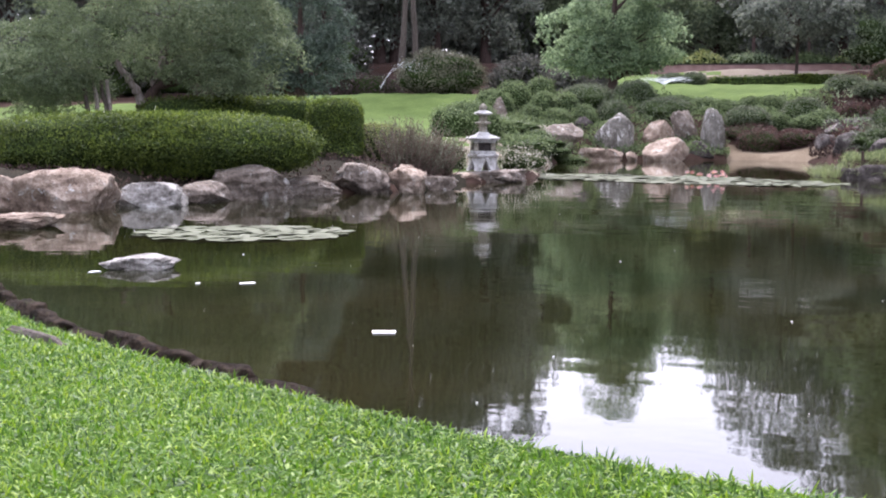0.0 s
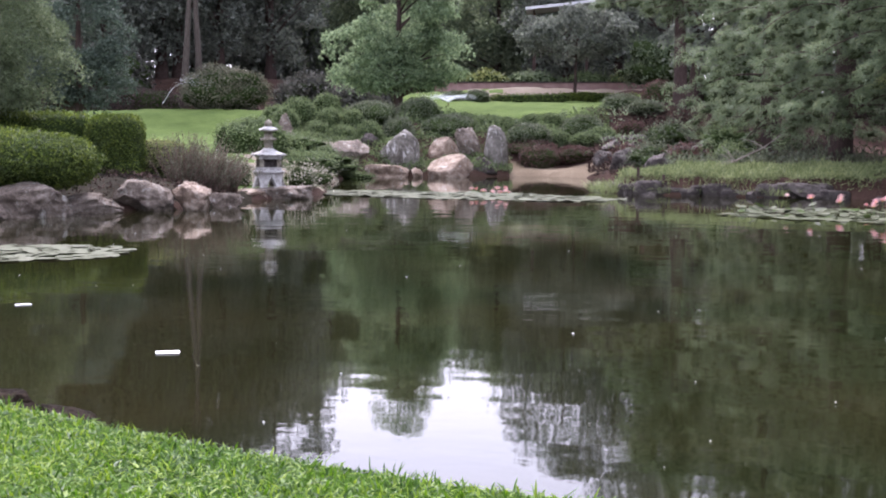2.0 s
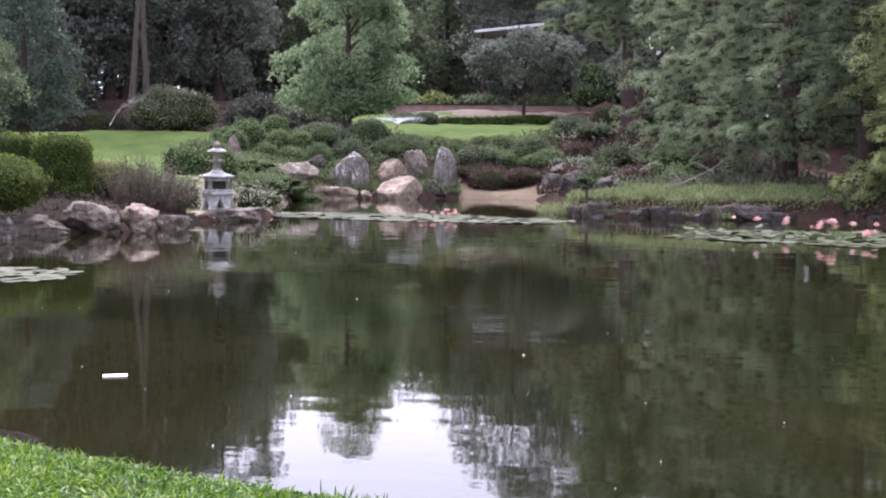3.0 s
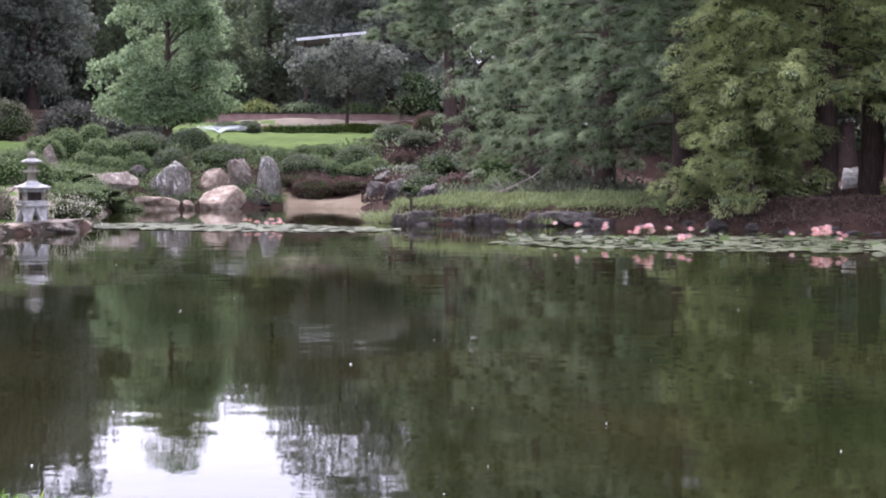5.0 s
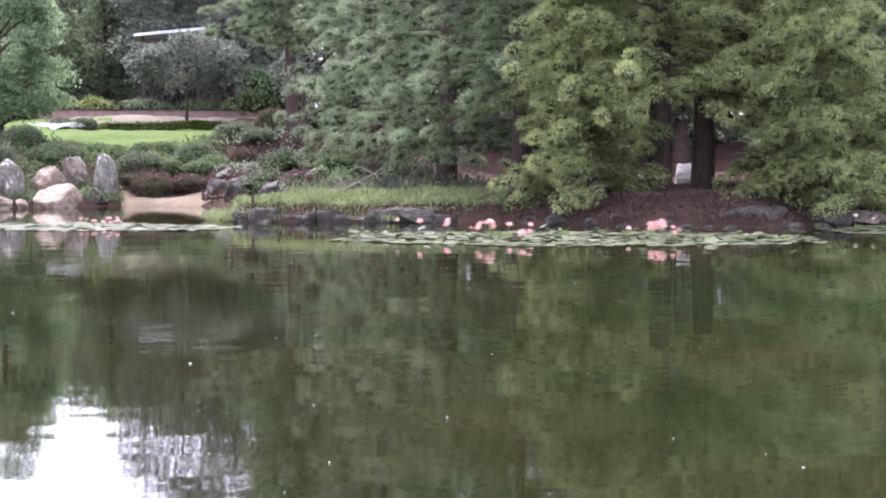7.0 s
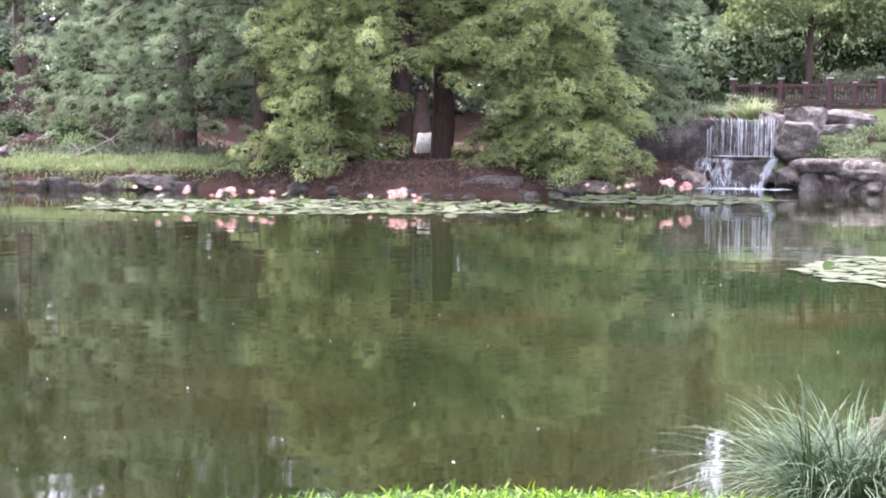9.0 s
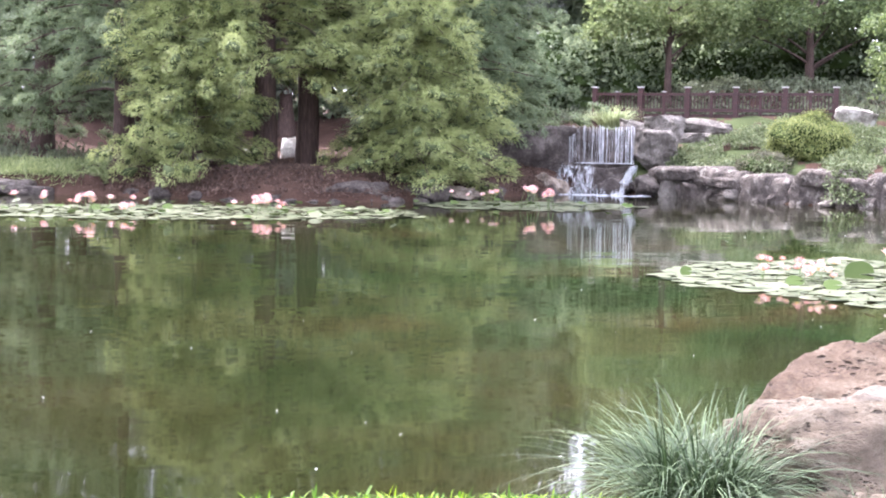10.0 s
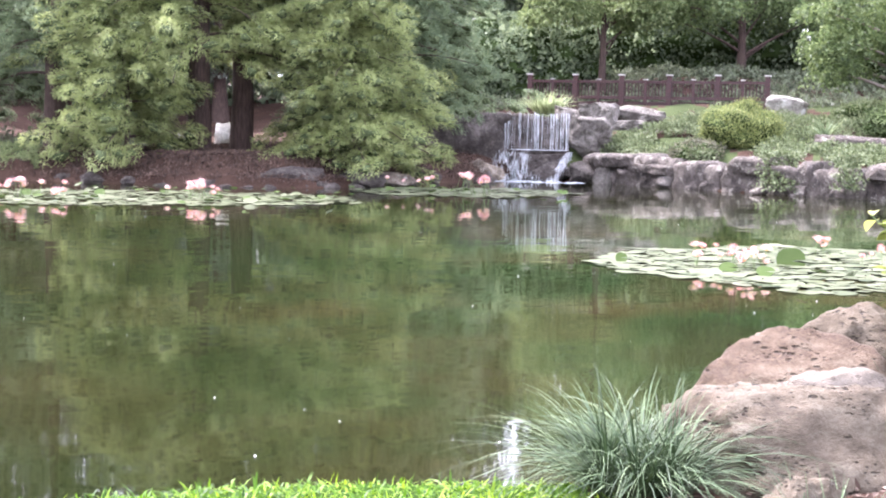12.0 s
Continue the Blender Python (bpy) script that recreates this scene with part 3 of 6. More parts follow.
def conifer(name, place, height, spread, mat, seed, z0=1.6, branches=58, lobes=9, per=258, label="", lean=(0, 0), droop=0.9, low=0.0):
    """A soft, drooping conifer: branches in loose tiers, each with a row of shaggy plumes that hang at the tips."""
    r = np.random.default_rng(seed)
    root = thing(name, place, label, "tree", "conifers on the far bank")
    cen, axis, half, limbs = [], [], [], []
    for k in range(branches):
        u = (k + r.uniform(0, 1)) / branches
        zb = z0 + (height - z0) * u ** 1.15
        reach = spread * (1 - u) ** 0.42 * r.uniform(0.6, 1.15) + 0.35
        a = k * 2.39996 + r.normal(0, 0.35)
        out = np.array([math.cos(a), math.sin(a)])
        sag = r.uniform(0.0, 0.24) * reach + low * r.uniform(0, 1) * (u < 0.18)
        s = np.linspace(0, 1, 7)
        line = np.column_stack([out[0] * reach * s + lean[0] * u, out[1] * reach * s + lean[1] * u, zb + 0.22 * reach * s - (sag + 0.25 * reach) * s * s])
        limbs.append((line, np.linspace(0.04 * (1.2 - u), 0.008, 7)))
        for w in np.linspace(0.36, 1.0, lobes):
            p = np.array([np.interp(w, s, line[:, i]) for i in range(3)])
            q = np.array([np.interp(w - 0.12, s, line[:, i]) for i in range(3)])
            turn = r.normal(0, 0.55)
            d = unit(p - q)
            d = np.array([d[0] * math.cos(turn) - d[1] * math.sin(turn), d[0] * math.sin(turn) + d[1] * math.cos(turn), d[2] * 0.6])
            side = r.normal(0, 0.20 * reach * w + 0.05, 2)
            cen.append(p + np.array([side[0], side[1], r.normal(-0.04, 0.17)]))
            axis.append(unit(d))
            half.append(np.array([r.uniform(0.34, 0.62), r.uniform(0.22, 0.36), r.uniform(0.17, 0.27)]) * r.uniform(0.7, 1.2))
    t = np.linspace(0, 1, 8)
    trunk = (np.stack([lean[0] * t + r.normal(0, 0.04, 8), lean[1] * t + r.normal(0, 0.04, 8), t * height * 0.97 - 0.2], 1), (spread * 0.1 if height > 8 else 0.06) * (1.05 - t))
    part("trunk", tubes("trunk", [trunk], M_BARK, 10), root)
    tagged(part("branchwork", tubes("branchwork", limbs, M_BARK, 5), root), kind="stuff")
    cen, axis, half = np.array(cen), np.array(axis), np.array(half)
    across = unit(np.cross(np.array([0, 0, 1.0]), axis))
    frames = np.stack([axis, across, np.cross(axis, across)], 1)          # rows: along, across, up of each plume
    bm = bmesh.new()
    bmesh.ops.create_icosphere(bm, subdivisions=1, radius=1.0)
    ball = np.array([v.co[:] for v in bm.verts])
    tri = np.array([[v.index for v in f.verts] for f in bm.faces])
    bm.free()
    # solid dark core in each plume stands in for its inner shade
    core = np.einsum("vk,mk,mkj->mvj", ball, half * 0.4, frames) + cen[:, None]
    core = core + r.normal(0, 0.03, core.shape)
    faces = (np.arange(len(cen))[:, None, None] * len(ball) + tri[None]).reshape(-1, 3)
    tagged(part("inner_foliage", mesh_from("inner_foliage", core.reshape(-1, 3), faces, M_PINE_SHADE, smooth=True), root, "dark solid cores standing in for the shade inside the plumes"), kind="stuff")
    n = len(cen) * per
    own = np.repeat(np.arange(len(cen)), per)
    d = unit(r.normal(size=(n, 3)) + np.array([0, 0, 0.35]))
    shell = r.uniform(0.5, 1.0, (n, 1)) ** 0.5 * (1 + 0.16 * np.sin(d[:, :1] * 7 + own[:, None]) * np.cos(d[:, 1:2] * 9))
    pos = np.einsum("nk,nkj->nj", d * half[own] * shell, frames[own]) + cen[own]
    out = unit(np.einsum("nk,nkj->nj", d / half[own] * 0.35, frames[own]))
    ahead = 0.55 * out + 0.75 * axis[own] + r.normal(0, 0.42, (n, 3)) + np.array([0, 0, -0.25 * droop])
    keep = (pos[:, 2] < 7.0) | (r.uniform(size=n) < 0.4)        # sparser, longer sprays towards the top
    pos, ahead, out = pos[keep], ahead[keep], out[keep]
    n = len(pos)
    grow = np.where(pos[:, 2] < 7.0, 1.0, 1.6)
    part("crown", needle_mesh("crown", pos, ahead, grow * r.uniform(0.06, 0.13, n), grow * r.uniform(0.020, 0.034, n), mat, r=r, facing=out), root)
    return root


def broad_tree(name, place, height, trunk_r, blobs, mat, bark, seed, clumps=60, per=60, leaf=(0.22, 0.14), label="", lean=(0, 0), group="", rc=(0.5, 0.95), trunk_top=0.8, stems=(), limbs=18):
    """A broadleaf tree: trunk, limbs and a crown of leafy clumps inside several rounded masses."""
    r = np.random.default_rng(seed)
    root = thing(name, place, label, "tree", group)
    cen = []
    for (cx, cy, cz, rx, ry, rz, share) in blobs:
        m = max(3, int(clumps * share))
        d = unit(r.normal(size=(m, 3)))
        cen.append(np.array([cx, cy, cz]) + d * np.array([rx, ry, rz]) * r.uniform(0.45, 1.0, (m, 1)) ** 0.5)
    cen = np.concatenate(cen)
    rad = r.uniform(*rc, len(cen))
    tips = cen[r.permutation(len(cen))[:min(len(cen), limbs)]]
    lines = woody_lines((0, 0, -0.2), height * trunk_top, trunk_r, tips, r, lean)
    part("trunk", tubes("trunk", lines[:1], bark, 9), root)
    for sx, sy in stems:
        part("stem", tubes("stem", woody_lines((sx * 0.12, sy * 0.12, -0.2), height * 0.55, trunk_r * 0.8, [], r, (sx, sy), 0.6), bark, 8), root)
    tagged(part("branchwork", tubes("branchwork", lines[1:], bark, 5), root), kind="stuff")
    pos, ahead, outward = crown_leaves(cen, rad, per, 0.35, r, flat=0.8)
    n = len(pos)
    part("crown", leaf_mesh("crown", pos, ahead, leaf[0] * r.uniform(0.6, 1.2, n), leaf[1] * r.uniform(0.7, 1.2, n), mat, r=r, facing=outward), root)
    return root


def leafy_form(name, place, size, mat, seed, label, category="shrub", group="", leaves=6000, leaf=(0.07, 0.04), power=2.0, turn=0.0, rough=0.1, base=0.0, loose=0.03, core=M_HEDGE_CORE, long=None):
    """A clipped or natural shrub: a solid core coloured as inner shade, inside a coat of small leaves. power > 2 makes
    it boxier.
    """
    r = np.random.default_rng(seed)
    root = thing(name, place, label, category, group, turn=turn)
    half = np.array(size) / 2

    def surface(d):
        if long:
            k = (np.abs(d[:, 0]) ** long + (np.abs(d[:, 1]) ** power + np.abs(d[:, 2]) ** power) ** (long / power)) ** (-1 / long)
        else:
            k = (np.abs(d) ** power).sum(1) ** (-1 / power)
        p = d * k[:, None]
        n = np.array([noise.fractal(Vector(q) * 1.7 + Vector((seed * 1.3, 0, 0)), 0.7, 2.1, 3) for q in p])
        return p * (1 + rough * n)[:, None]

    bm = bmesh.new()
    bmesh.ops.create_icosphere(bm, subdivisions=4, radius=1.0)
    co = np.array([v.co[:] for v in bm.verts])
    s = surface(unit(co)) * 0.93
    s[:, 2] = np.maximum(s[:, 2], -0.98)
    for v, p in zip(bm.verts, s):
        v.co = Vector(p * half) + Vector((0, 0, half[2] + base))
    # solid shell, its dark colour standing for shade behind the leaves
    part("inner_bush", bm_mesh("inner_bush", bm, core, True), root, "dark solid core standing in for the shade inside the bush")
    d = r.normal(size=(leaves * 2, 3))
    d = unit(np.where((np.arange(leaves * 2) % 3 == 0)[:, None], d, d / half * half.mean()))
    d = d[d[:, 2] > -0.85][:leaves]
    p = surface(d)
    pos = p * half * r.uniform(0.93, 1.0, (len(p), 1)) + np.array([0, 0, half[2] + base]) + r.normal(0, loose, (len(p), 3))
    outward = unit(np.sign(p) * np.abs(p) ** (power - 1) / half)
    ahead = outward * 0.35 + r.normal(0, 0.75, (len(p), 3)) + np.array([0, 0, 0.1])
    part("foliage", leaf_mesh("foliage", pos, ahead, leaf[0] * r.uniform(0.6, 1.25, len(p)), leaf[1] * r.uniform(0.7, 1.2, len(p)), mat, r=r, facing=outward), root)
    return root


def blades_mesh(name, base, ahead, length, width, bend, mat, r, segs=3):
    """Grass blades that arch over: a strip of quads that narrows to a point."""
    n = len(base)
    ahead = unit(ahead)
    flat = unit(np.column_stack([ahead[:, 0], ahead[:, 1], np.zeros(n)]) + 1e-4)
    side = np.column_stack([-flat[:, 1], flat[:, 0], np.zeros(n)])
    side = unit(side + r.normal(0, 0.25, (n, 3)))
    rows = []
    for k in range(segs + 1):
        s = k / segs
        c = base + ahead * (length * s)[:, None] + (flat * 0.45 - np.array([0, 0, 1.0])) * (bend * length * s * s)[:, None]
        w = (width * (1 - s) ** 0.6 if k else width * 0.7)[:, None]
        w = np.maximum(w, 0.0006)
        rows += [c - side * w / 2, c + side * w / 2]
    v = np.stack(rows, 1)
    m = v.shape[1]
    o = np.arange(n)[:, None, None] * m
    q = np.array([[2 * k, 2 * k + 1, 2 * k + 3, 2 * k + 2] for k in range(segs)])[None]
    return mesh_from(name, v.reshape(-1, 3), (o + q).reshape(-1, 4), mat, smooth=True)


def rosette(name, place, count, length, width, mat, seed, label, category, up=0.8, arch=0.6, segs=4, wide_leaf=False, out=0.05):
    """A tussock: arching blades from one foot."""
    r = np.random.default_rng(seed)
    root = thing(name, place, label, category)
    tufts = 9 if out > 0.1 else 2
    for t in range(tufts):
        n = count // tufts
        a = r.uniform(0, 2 * np.pi, n)
        k = r.uniform(0.15, 1.0, n)
        c = 2.4 * t
        base = np.column_stack([np.cos(a) * out * 0.3 * k, np.sin(a) * out * 0.3 * k, np.zeros(n)])
        lean = 0.35 * np.array([math.cos(c), math.sin(c)]) * (t > 0)
        ahead = np.column_stack([np.cos(a) * k + lean[0], np.sin(a) * k + lean[1], np.full(n, up) + r.uniform(0, 0.5, n)])
        me = blades_mesh("tuft", base, ahead, r.uniform(*length, n), r.uniform(*width, n), r.uniform(arch * 0.4, arch, n), mat, r, segs)
        part("tuft", me, root, m=Matrix.Translation((out * math.cos(c) * (t > 0), out * math.sin(c) * (t > 0), 0)))
    return root


# ---------------------------------------------------------------- setting
build_ground()
bm = bmesh.new()
bmesh.ops.create_circle(bm, cap_ends=True, radius=60, segments=48)
for v in bm.verts:
    v.co += Vector((2, 30, 0))
    v.co.x = max(-22, min(28, v.co.x))
    v.co.y = max(3.5, min(58, v.co.y))
water = new("water", bm_mesh("water", bm, M_WATER))
tagged(water, "still murky green pond water with small ripples", "pond water", kind="structure")

# ---------------------------------------------------------------- left bank
def land(az, d, dz=0.0):
    p = spot(az, d)
    return Vector((p.x, p.y, ground_z(p.x, p.y) + dz))


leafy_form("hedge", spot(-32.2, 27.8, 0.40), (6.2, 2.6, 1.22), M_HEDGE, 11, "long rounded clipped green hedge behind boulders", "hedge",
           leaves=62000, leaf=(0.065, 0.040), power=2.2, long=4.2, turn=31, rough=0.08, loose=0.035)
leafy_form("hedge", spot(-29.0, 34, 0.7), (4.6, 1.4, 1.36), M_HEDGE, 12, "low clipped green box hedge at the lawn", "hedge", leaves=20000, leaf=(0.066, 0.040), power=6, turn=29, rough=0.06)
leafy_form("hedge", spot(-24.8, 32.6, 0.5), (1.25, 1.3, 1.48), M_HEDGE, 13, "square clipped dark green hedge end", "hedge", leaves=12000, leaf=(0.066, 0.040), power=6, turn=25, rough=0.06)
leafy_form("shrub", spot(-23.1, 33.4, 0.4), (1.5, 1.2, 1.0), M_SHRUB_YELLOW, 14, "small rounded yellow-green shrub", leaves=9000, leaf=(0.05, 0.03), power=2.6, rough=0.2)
def twiggy_shrub(place, width, height, seed, label):
    """A thin shrub: many fine reddish twigs rising in a fan, with sparse small leaves."""
    r = np.random.default_rng(seed)
    root = thing("twiggy_shrub", place, label, "shrub", "twiggy shrubs")
    lines, pos, ahead = [], [], []
    for k in range(150):
        foot = np.array([r.normal(0, 0.16) * width, r.normal(0, 0.12) * width, 0.0])
        tip = np.array([foot[0] * 2.2 + r.normal(0, 0.16) * width, foot[1] * 2.0 + r.normal(0, 0.16) * width, height * r.uniform(0.5, 1.0)])
        u = np.linspace(0, 1, 5)[:, None]
        line = foot * (1 - u) + tip * u + r.normal(0, 0.03, (5, 3)) * u
        lines.append((line, np.linspace(0.010, 0.004, 5)))
        for j in range(26):
            w = r.uniform(0.2, 1.0)
            pos.append([np.interp(w, u[:, 0], line[:, i]) for i in range(3)] + r.normal(0, 0.04, 3))
            ahead.append(r.normal(0, 1, 3) + [0, 0, 0.5])
    tagged(part("twigwork", tubes("twigwork", lines, M_TWIG, 4), root, "fine reddish-brown twigs"), kind="stuff")
    n = len(pos)
    tagged(part("leafage", leaf_mesh("leafage", np.array(pos), np.array(ahead), r.uniform(0.03, 0.07, n), r.uniform(0.018, 0.035, n), M_SHRUB_GREY, r=r), root), kind="stuff")
    return root


M_TWIG = bark_material("twig_bark", (0.06, 0.035, 0.028), (0.20, 0.14, 0.11))
for az, d, w, h in ((-21.9, 32.2, 1.5, 1.35), (-21.2, 32.6, 1.3, 1.15), (-20.5, 33.0, 0.9, 0.95)):
    twiggy_shrub(land(az, d, -0.05), w, h, 700 + int(-az * 10), "loose twiggy shrub with sparse olive leaves beside the lantern")

rock(spot(-38.1, 24.2), (1.3, 1.1, 0.6), M_PINK, "pinkish grey boulder at the water's edge", 1, 20)
rock(spot(-35.7, 23.7), (1.85, 1.3, 0.72), M_PINK, "large pinkish boulder with a pale sloping face", 2, 40, cuts=9, rough=0.1)
rock(spot(-32.4, 24.6), (1.25, 0.9, 0.44), M_PALE, "pale grey boulder at the water's edge", 3, 10, cuts=9, rough=0.11)
rock(spot(-30.2, 25.6), (1.25, 0.9, 0.4), M_GRANITE, "low brown-grey boulder at the water's edge", 4, 75, cuts=5, rough=0.08)
rock(spot(-28.3, 26.6), (1.65, 1.0, 0.66), M_GRANITE, "brown-grey squared boulder below the hedge", 5, 28, boxy=0.66)
rock(spot(-26.6, 27.9), (2.1, 0.9, 0.4), M_GRANITE, "low flat ledge of grey rock", 6, 24)
rock(spot(-23.7, 28.6), (1.3, 1.0, 0.64), M_GRANITE, "grey boulder with a flat pale top", 7, 200, boxy=0.7)
rock(spot(-21.7, 28.5), (1.1, 0.8, 0.6), M_PINK, "pale buff wedge-shaped boulder with a bright sloping face", 8, 330, cuts=7)
rock(spot(-20.4, 30.1), (1.1, 0.9, 0.3), M_GRANITE, "low flat grey rock at the water", 9, 340)
rock(spot(-18.5, 34.3), (2.1, 1.7, 0.3), M_GRANITE, "flat-topped rough stone under the lantern", 10, 15, boxy=0.6, rough=0.16, sink=0.5)
rock(spot(-17.5, 33.6), (0.8, 0.7, 0.26), M_GRANITE, "low rough stone at the foot of the lantern", 23, 60)
rock(spot(-19.4, 33.4), (0.9, 0.7, 0.24), M_PINK, "low rough stone at the foot of the lantern", 24, 10)
rock(spot(-32.9, 14.2), (0.82, 0.5, 0.15), M_PALE, "wet flat stone just above the water", 21, 30)
rock(spot(-37.4, 20), (1.3, 0.8, 0.22), M_PINK, "low flat pinkish stone in the water", 22, 60)

pruned = broad_tree("pruned_tree", land(-32.9, 34.5), 6.4, 0.1, [(0.3, 0, 3.6, 3.4, 2.3, 2.0, 0.55), (-2.6, -0.2, 2.0, 1.6, 1.3, 1.3, 0.24), (2.8, -0.3, 2.5, 1.5, 1.3, 1.3, 0.24), (0.6, -0.8, 2.9, 1.6, 1.0, 0.8, 0.1), (-1.7, -1.6, 1.75, 1.3, 1.0, 0.55, 0.16), (1.6, 0.6, 2.0, 1.0, 0.8, 0.5, 0.08)],
                    M_OLIVE, M_BARK, 31, clumps=240, per=255, leaf=(0.095, 0.038), limbs=5, trunk_top=0.6, lean=(0.9, 0.6), label="spreading olive-green tree with pale twisted trunk behind the hedge", rc=(0.30, 0.62))


def twisted_stem(tree, knots, thick, mat, label, seed):
    """A crooked stem: knots are (across, back, up) from the tree's foot, smoothed into one tapering limb."""
    r = np.random.default_rng(seed)
    turn = Matrix.Rotation(radians(32.9), 3, "Z")
    u, w = np.linspace(0, 1, len(knots)), np.linspace(0, 1, 4 * len(knots))
    line = np.stack([np.interp(w, u, [k[i] for k in knots]) for i in range(3)], 1) + r.normal(0, 0.018, (len(w), 3))
    line = np.array([(turn @ Vector(p))[:] for p in line])
    part("stem", tubes("stem", [(line, thick * (1.1 - 0.5 * w))], mat, 9), tree, label)


twisted_stem(pruned, ((0.0, -0.1, -0.2), (-0.02, -0.1, 0.7), (0.05, -0.1, 1.0), (0.3, -0.12, 1.33), (0.5, -0.15, 1.6), (0.95, -0.2, 1.74), (1.6, -0.1, 2.0)), 0.16, M_BARK, "dark crooked trunk", 1)
twisted_stem(pruned, ((0.08, -0.12, 0.9), (0.1, -0.22, 1.2), (0.0, -0.26, 1.5), (-0.18, -0.28, 1.75), (-0.5, -0.2, 2.2)), 0.12, M_BARK_PALE, "pale twisted limb", 2)
twisted_stem(pruned, ((0.34, 0.1, -0.2), (0.36, 0.05, 0.9), (0.43, -0.1, 1.5), (0.44, -0.25, 1.8), (0.7, -0.2, 2.3)), 0.10, M_BARK_PALE, "pale upright limb", 3)
twisted_stem(pruned, ((0.56, 0.35, -0.2), (0.53, 0.3, 0.9), (0.5, 0.3, 1.7), (0.7, 0.2, 2.6)), 0.11, M_BARK_GREY, "grey upright limb", 4)
twisted_stem(pruned, ((0.95, 0.2, -0.2), (1.15, 0.1, 0.9), (1.4, -0.05, 1.4), (1.62, -0.1, 1.62), (2.1, -0.1, 2.2)), 0.07, M_BARK_PALE, "thin pale limb", 5)
for k, (foot, tip) in enumerate(((-1.05, -1.15), (-0.8, -0.9), (-0.55, -0.72), (-0.25, -0.6))):
    twisted_stem(pruned, ((foot + 0.1, -0.5, -0.2), (foot, -0.55, 0.6), (tip, -0.6, 1.0 - 0.06 * k), (tip - 0.1, -0.3, 1.7)), 0.075, M_BARK_PALE if k % 2 else M_BARK_GREY, "thin pale limb", 6 + k)
M_DARKTREE = leaf_material("dark_tree_foliage", (0.030, 0.046, 0.034), (0.062, 0.090, 0.064), (0.12, 0.16, 0.11), glow=0.35, dull=0.1)
broad_tree("dark_tree", land(-26.3, 60), 10, 0.2, [(0, 0, 4.4, 2.2, 1.9, 2.6, 0.6), (0.9, 0, 2.2, 1.4, 1.2, 1.2, 0.25), (-1.4, 0, 2.0, 1.4, 1.2, 1.1, 0.25)], M_DARKTREE, M_BARK, 32, clumps=120, per=150, leaf=(0.16, 0.09), label="dense dark blue-green tree at the edge of the lawn", rc=(0.45, 0.8))

# ---------------------------------------------------------------- far bank rockery
M_LICHEN = stone_material("lichened_stone", (0.070, 0.063, 0.050), (0.140, 0.128, 0.105), (0.24, 0.223, 0.19), lichen=(0.52, 0.505, 0.46), lichen_at=0.545, scale=1.5, streak=0.3)
for k, (az, d, sx, sz, mat, lab, boxy) in enumerate([
        (-15.38, 52.9, 2.0, 1.45, M_GRANITE, "dark weathered boulder in the rockery", 0), (-13.1, 54.6, 1.7, 1.86, M_LICHEN, "big rounded granite boulder streaked with lichen", 0),
        (-11.0, 53.2, 2.25, 0.9, M_PINK, "brown rounded boulder at the water's edge", 0), (-9.1, 55.6, 1.12, 2.05, M_LICHEN, "upright boulder streaked with white lichen", 0),
        (-11.26, 55.2, 1.3, 1.56, M_PINK, "brown boulder in the rockery", 0), (-10.3, 56.2, 1.5, 1.98, M_GRANITE, "grey boulder in the rockery", 0),
        (-17.9, 54.0, 1.0, 2.47, M_GRANITE, "grey boulder below clipped shrubs", 0), (-17.16, 52.5, 1.1, 1.52, M_PALE, "pale boulder in the rockery", 0),
        (-13.67, 53.0, 1.8, 0.5, M_PINK, "flat sandstone step at the water", 0.6), (-3.0, 58.4, 1.3, 1.7, M_DARKROCK, "dark red-brown boulder on the bank", 0.7),
        (-12.4, 52.6, 0.55, 0.35, M_PINK, "small brown stone at the water's edge", 0), (-4.4, 57.2, 0.8, 1.0, M_DARKROCK, "dark low boulder behind the beach", 0),
        (-9.6, 54.5, 1.3, 0.75, M_DARKROCK, "dark boulder at the foot of the upright one", 0), (-16.3, 53.2, 0.9, 1.25, M_DARKROCK, "dark stone in the rockery", 0),
        (-18.4, 52.8, 1.0, 1.75, M_GRANITE, "grey stone among the clipped shrubs", 0), (-4.2, 55.8, 0.9, 0.9, M_DARKROCK, "dark stone at the edge of the beach", 0),
        (-14.5, 55.4, 1.0, 1.7, M_DARKROCK, "dark stone between boulders", 0), (-3.6, 57.0, 1.2, 1.6, M_DARKROCK, "dark stone on the red bank", 0),
        (-3.4, 55.0, 0.9, 1.2, M_DARKROCK, "dark stone beside the beach", 0)]):
    p = spot(az, d, 0.0)
    p.z = max(0.0, ground_z(p.x, p.y) - 0.1)
    rock(p, (sx, sx * 0.8, max(0.35, sz - p.z)), mat, lab, 40 + k, k * 47, group="rockery boulders", boxy=boxy, **(dict(cuts=3, rough=0.09) if k in (1, 2, 3, 4) else {}))
M_DARKLEAF = leaf_material("dark_shrub_foliage", (0.045, 0.06, 0.03), (0.09, 0.115, 0.055), (0.165, 0.20, 0.10), glow=0.35)
M_RUST = leaf_material("rusty_foliage", (0.035, 0.018, 0.015), (0.075, 0.038, 0.03), (0.13, 0.075, 0.06), glow=0.3, dull=0.0)
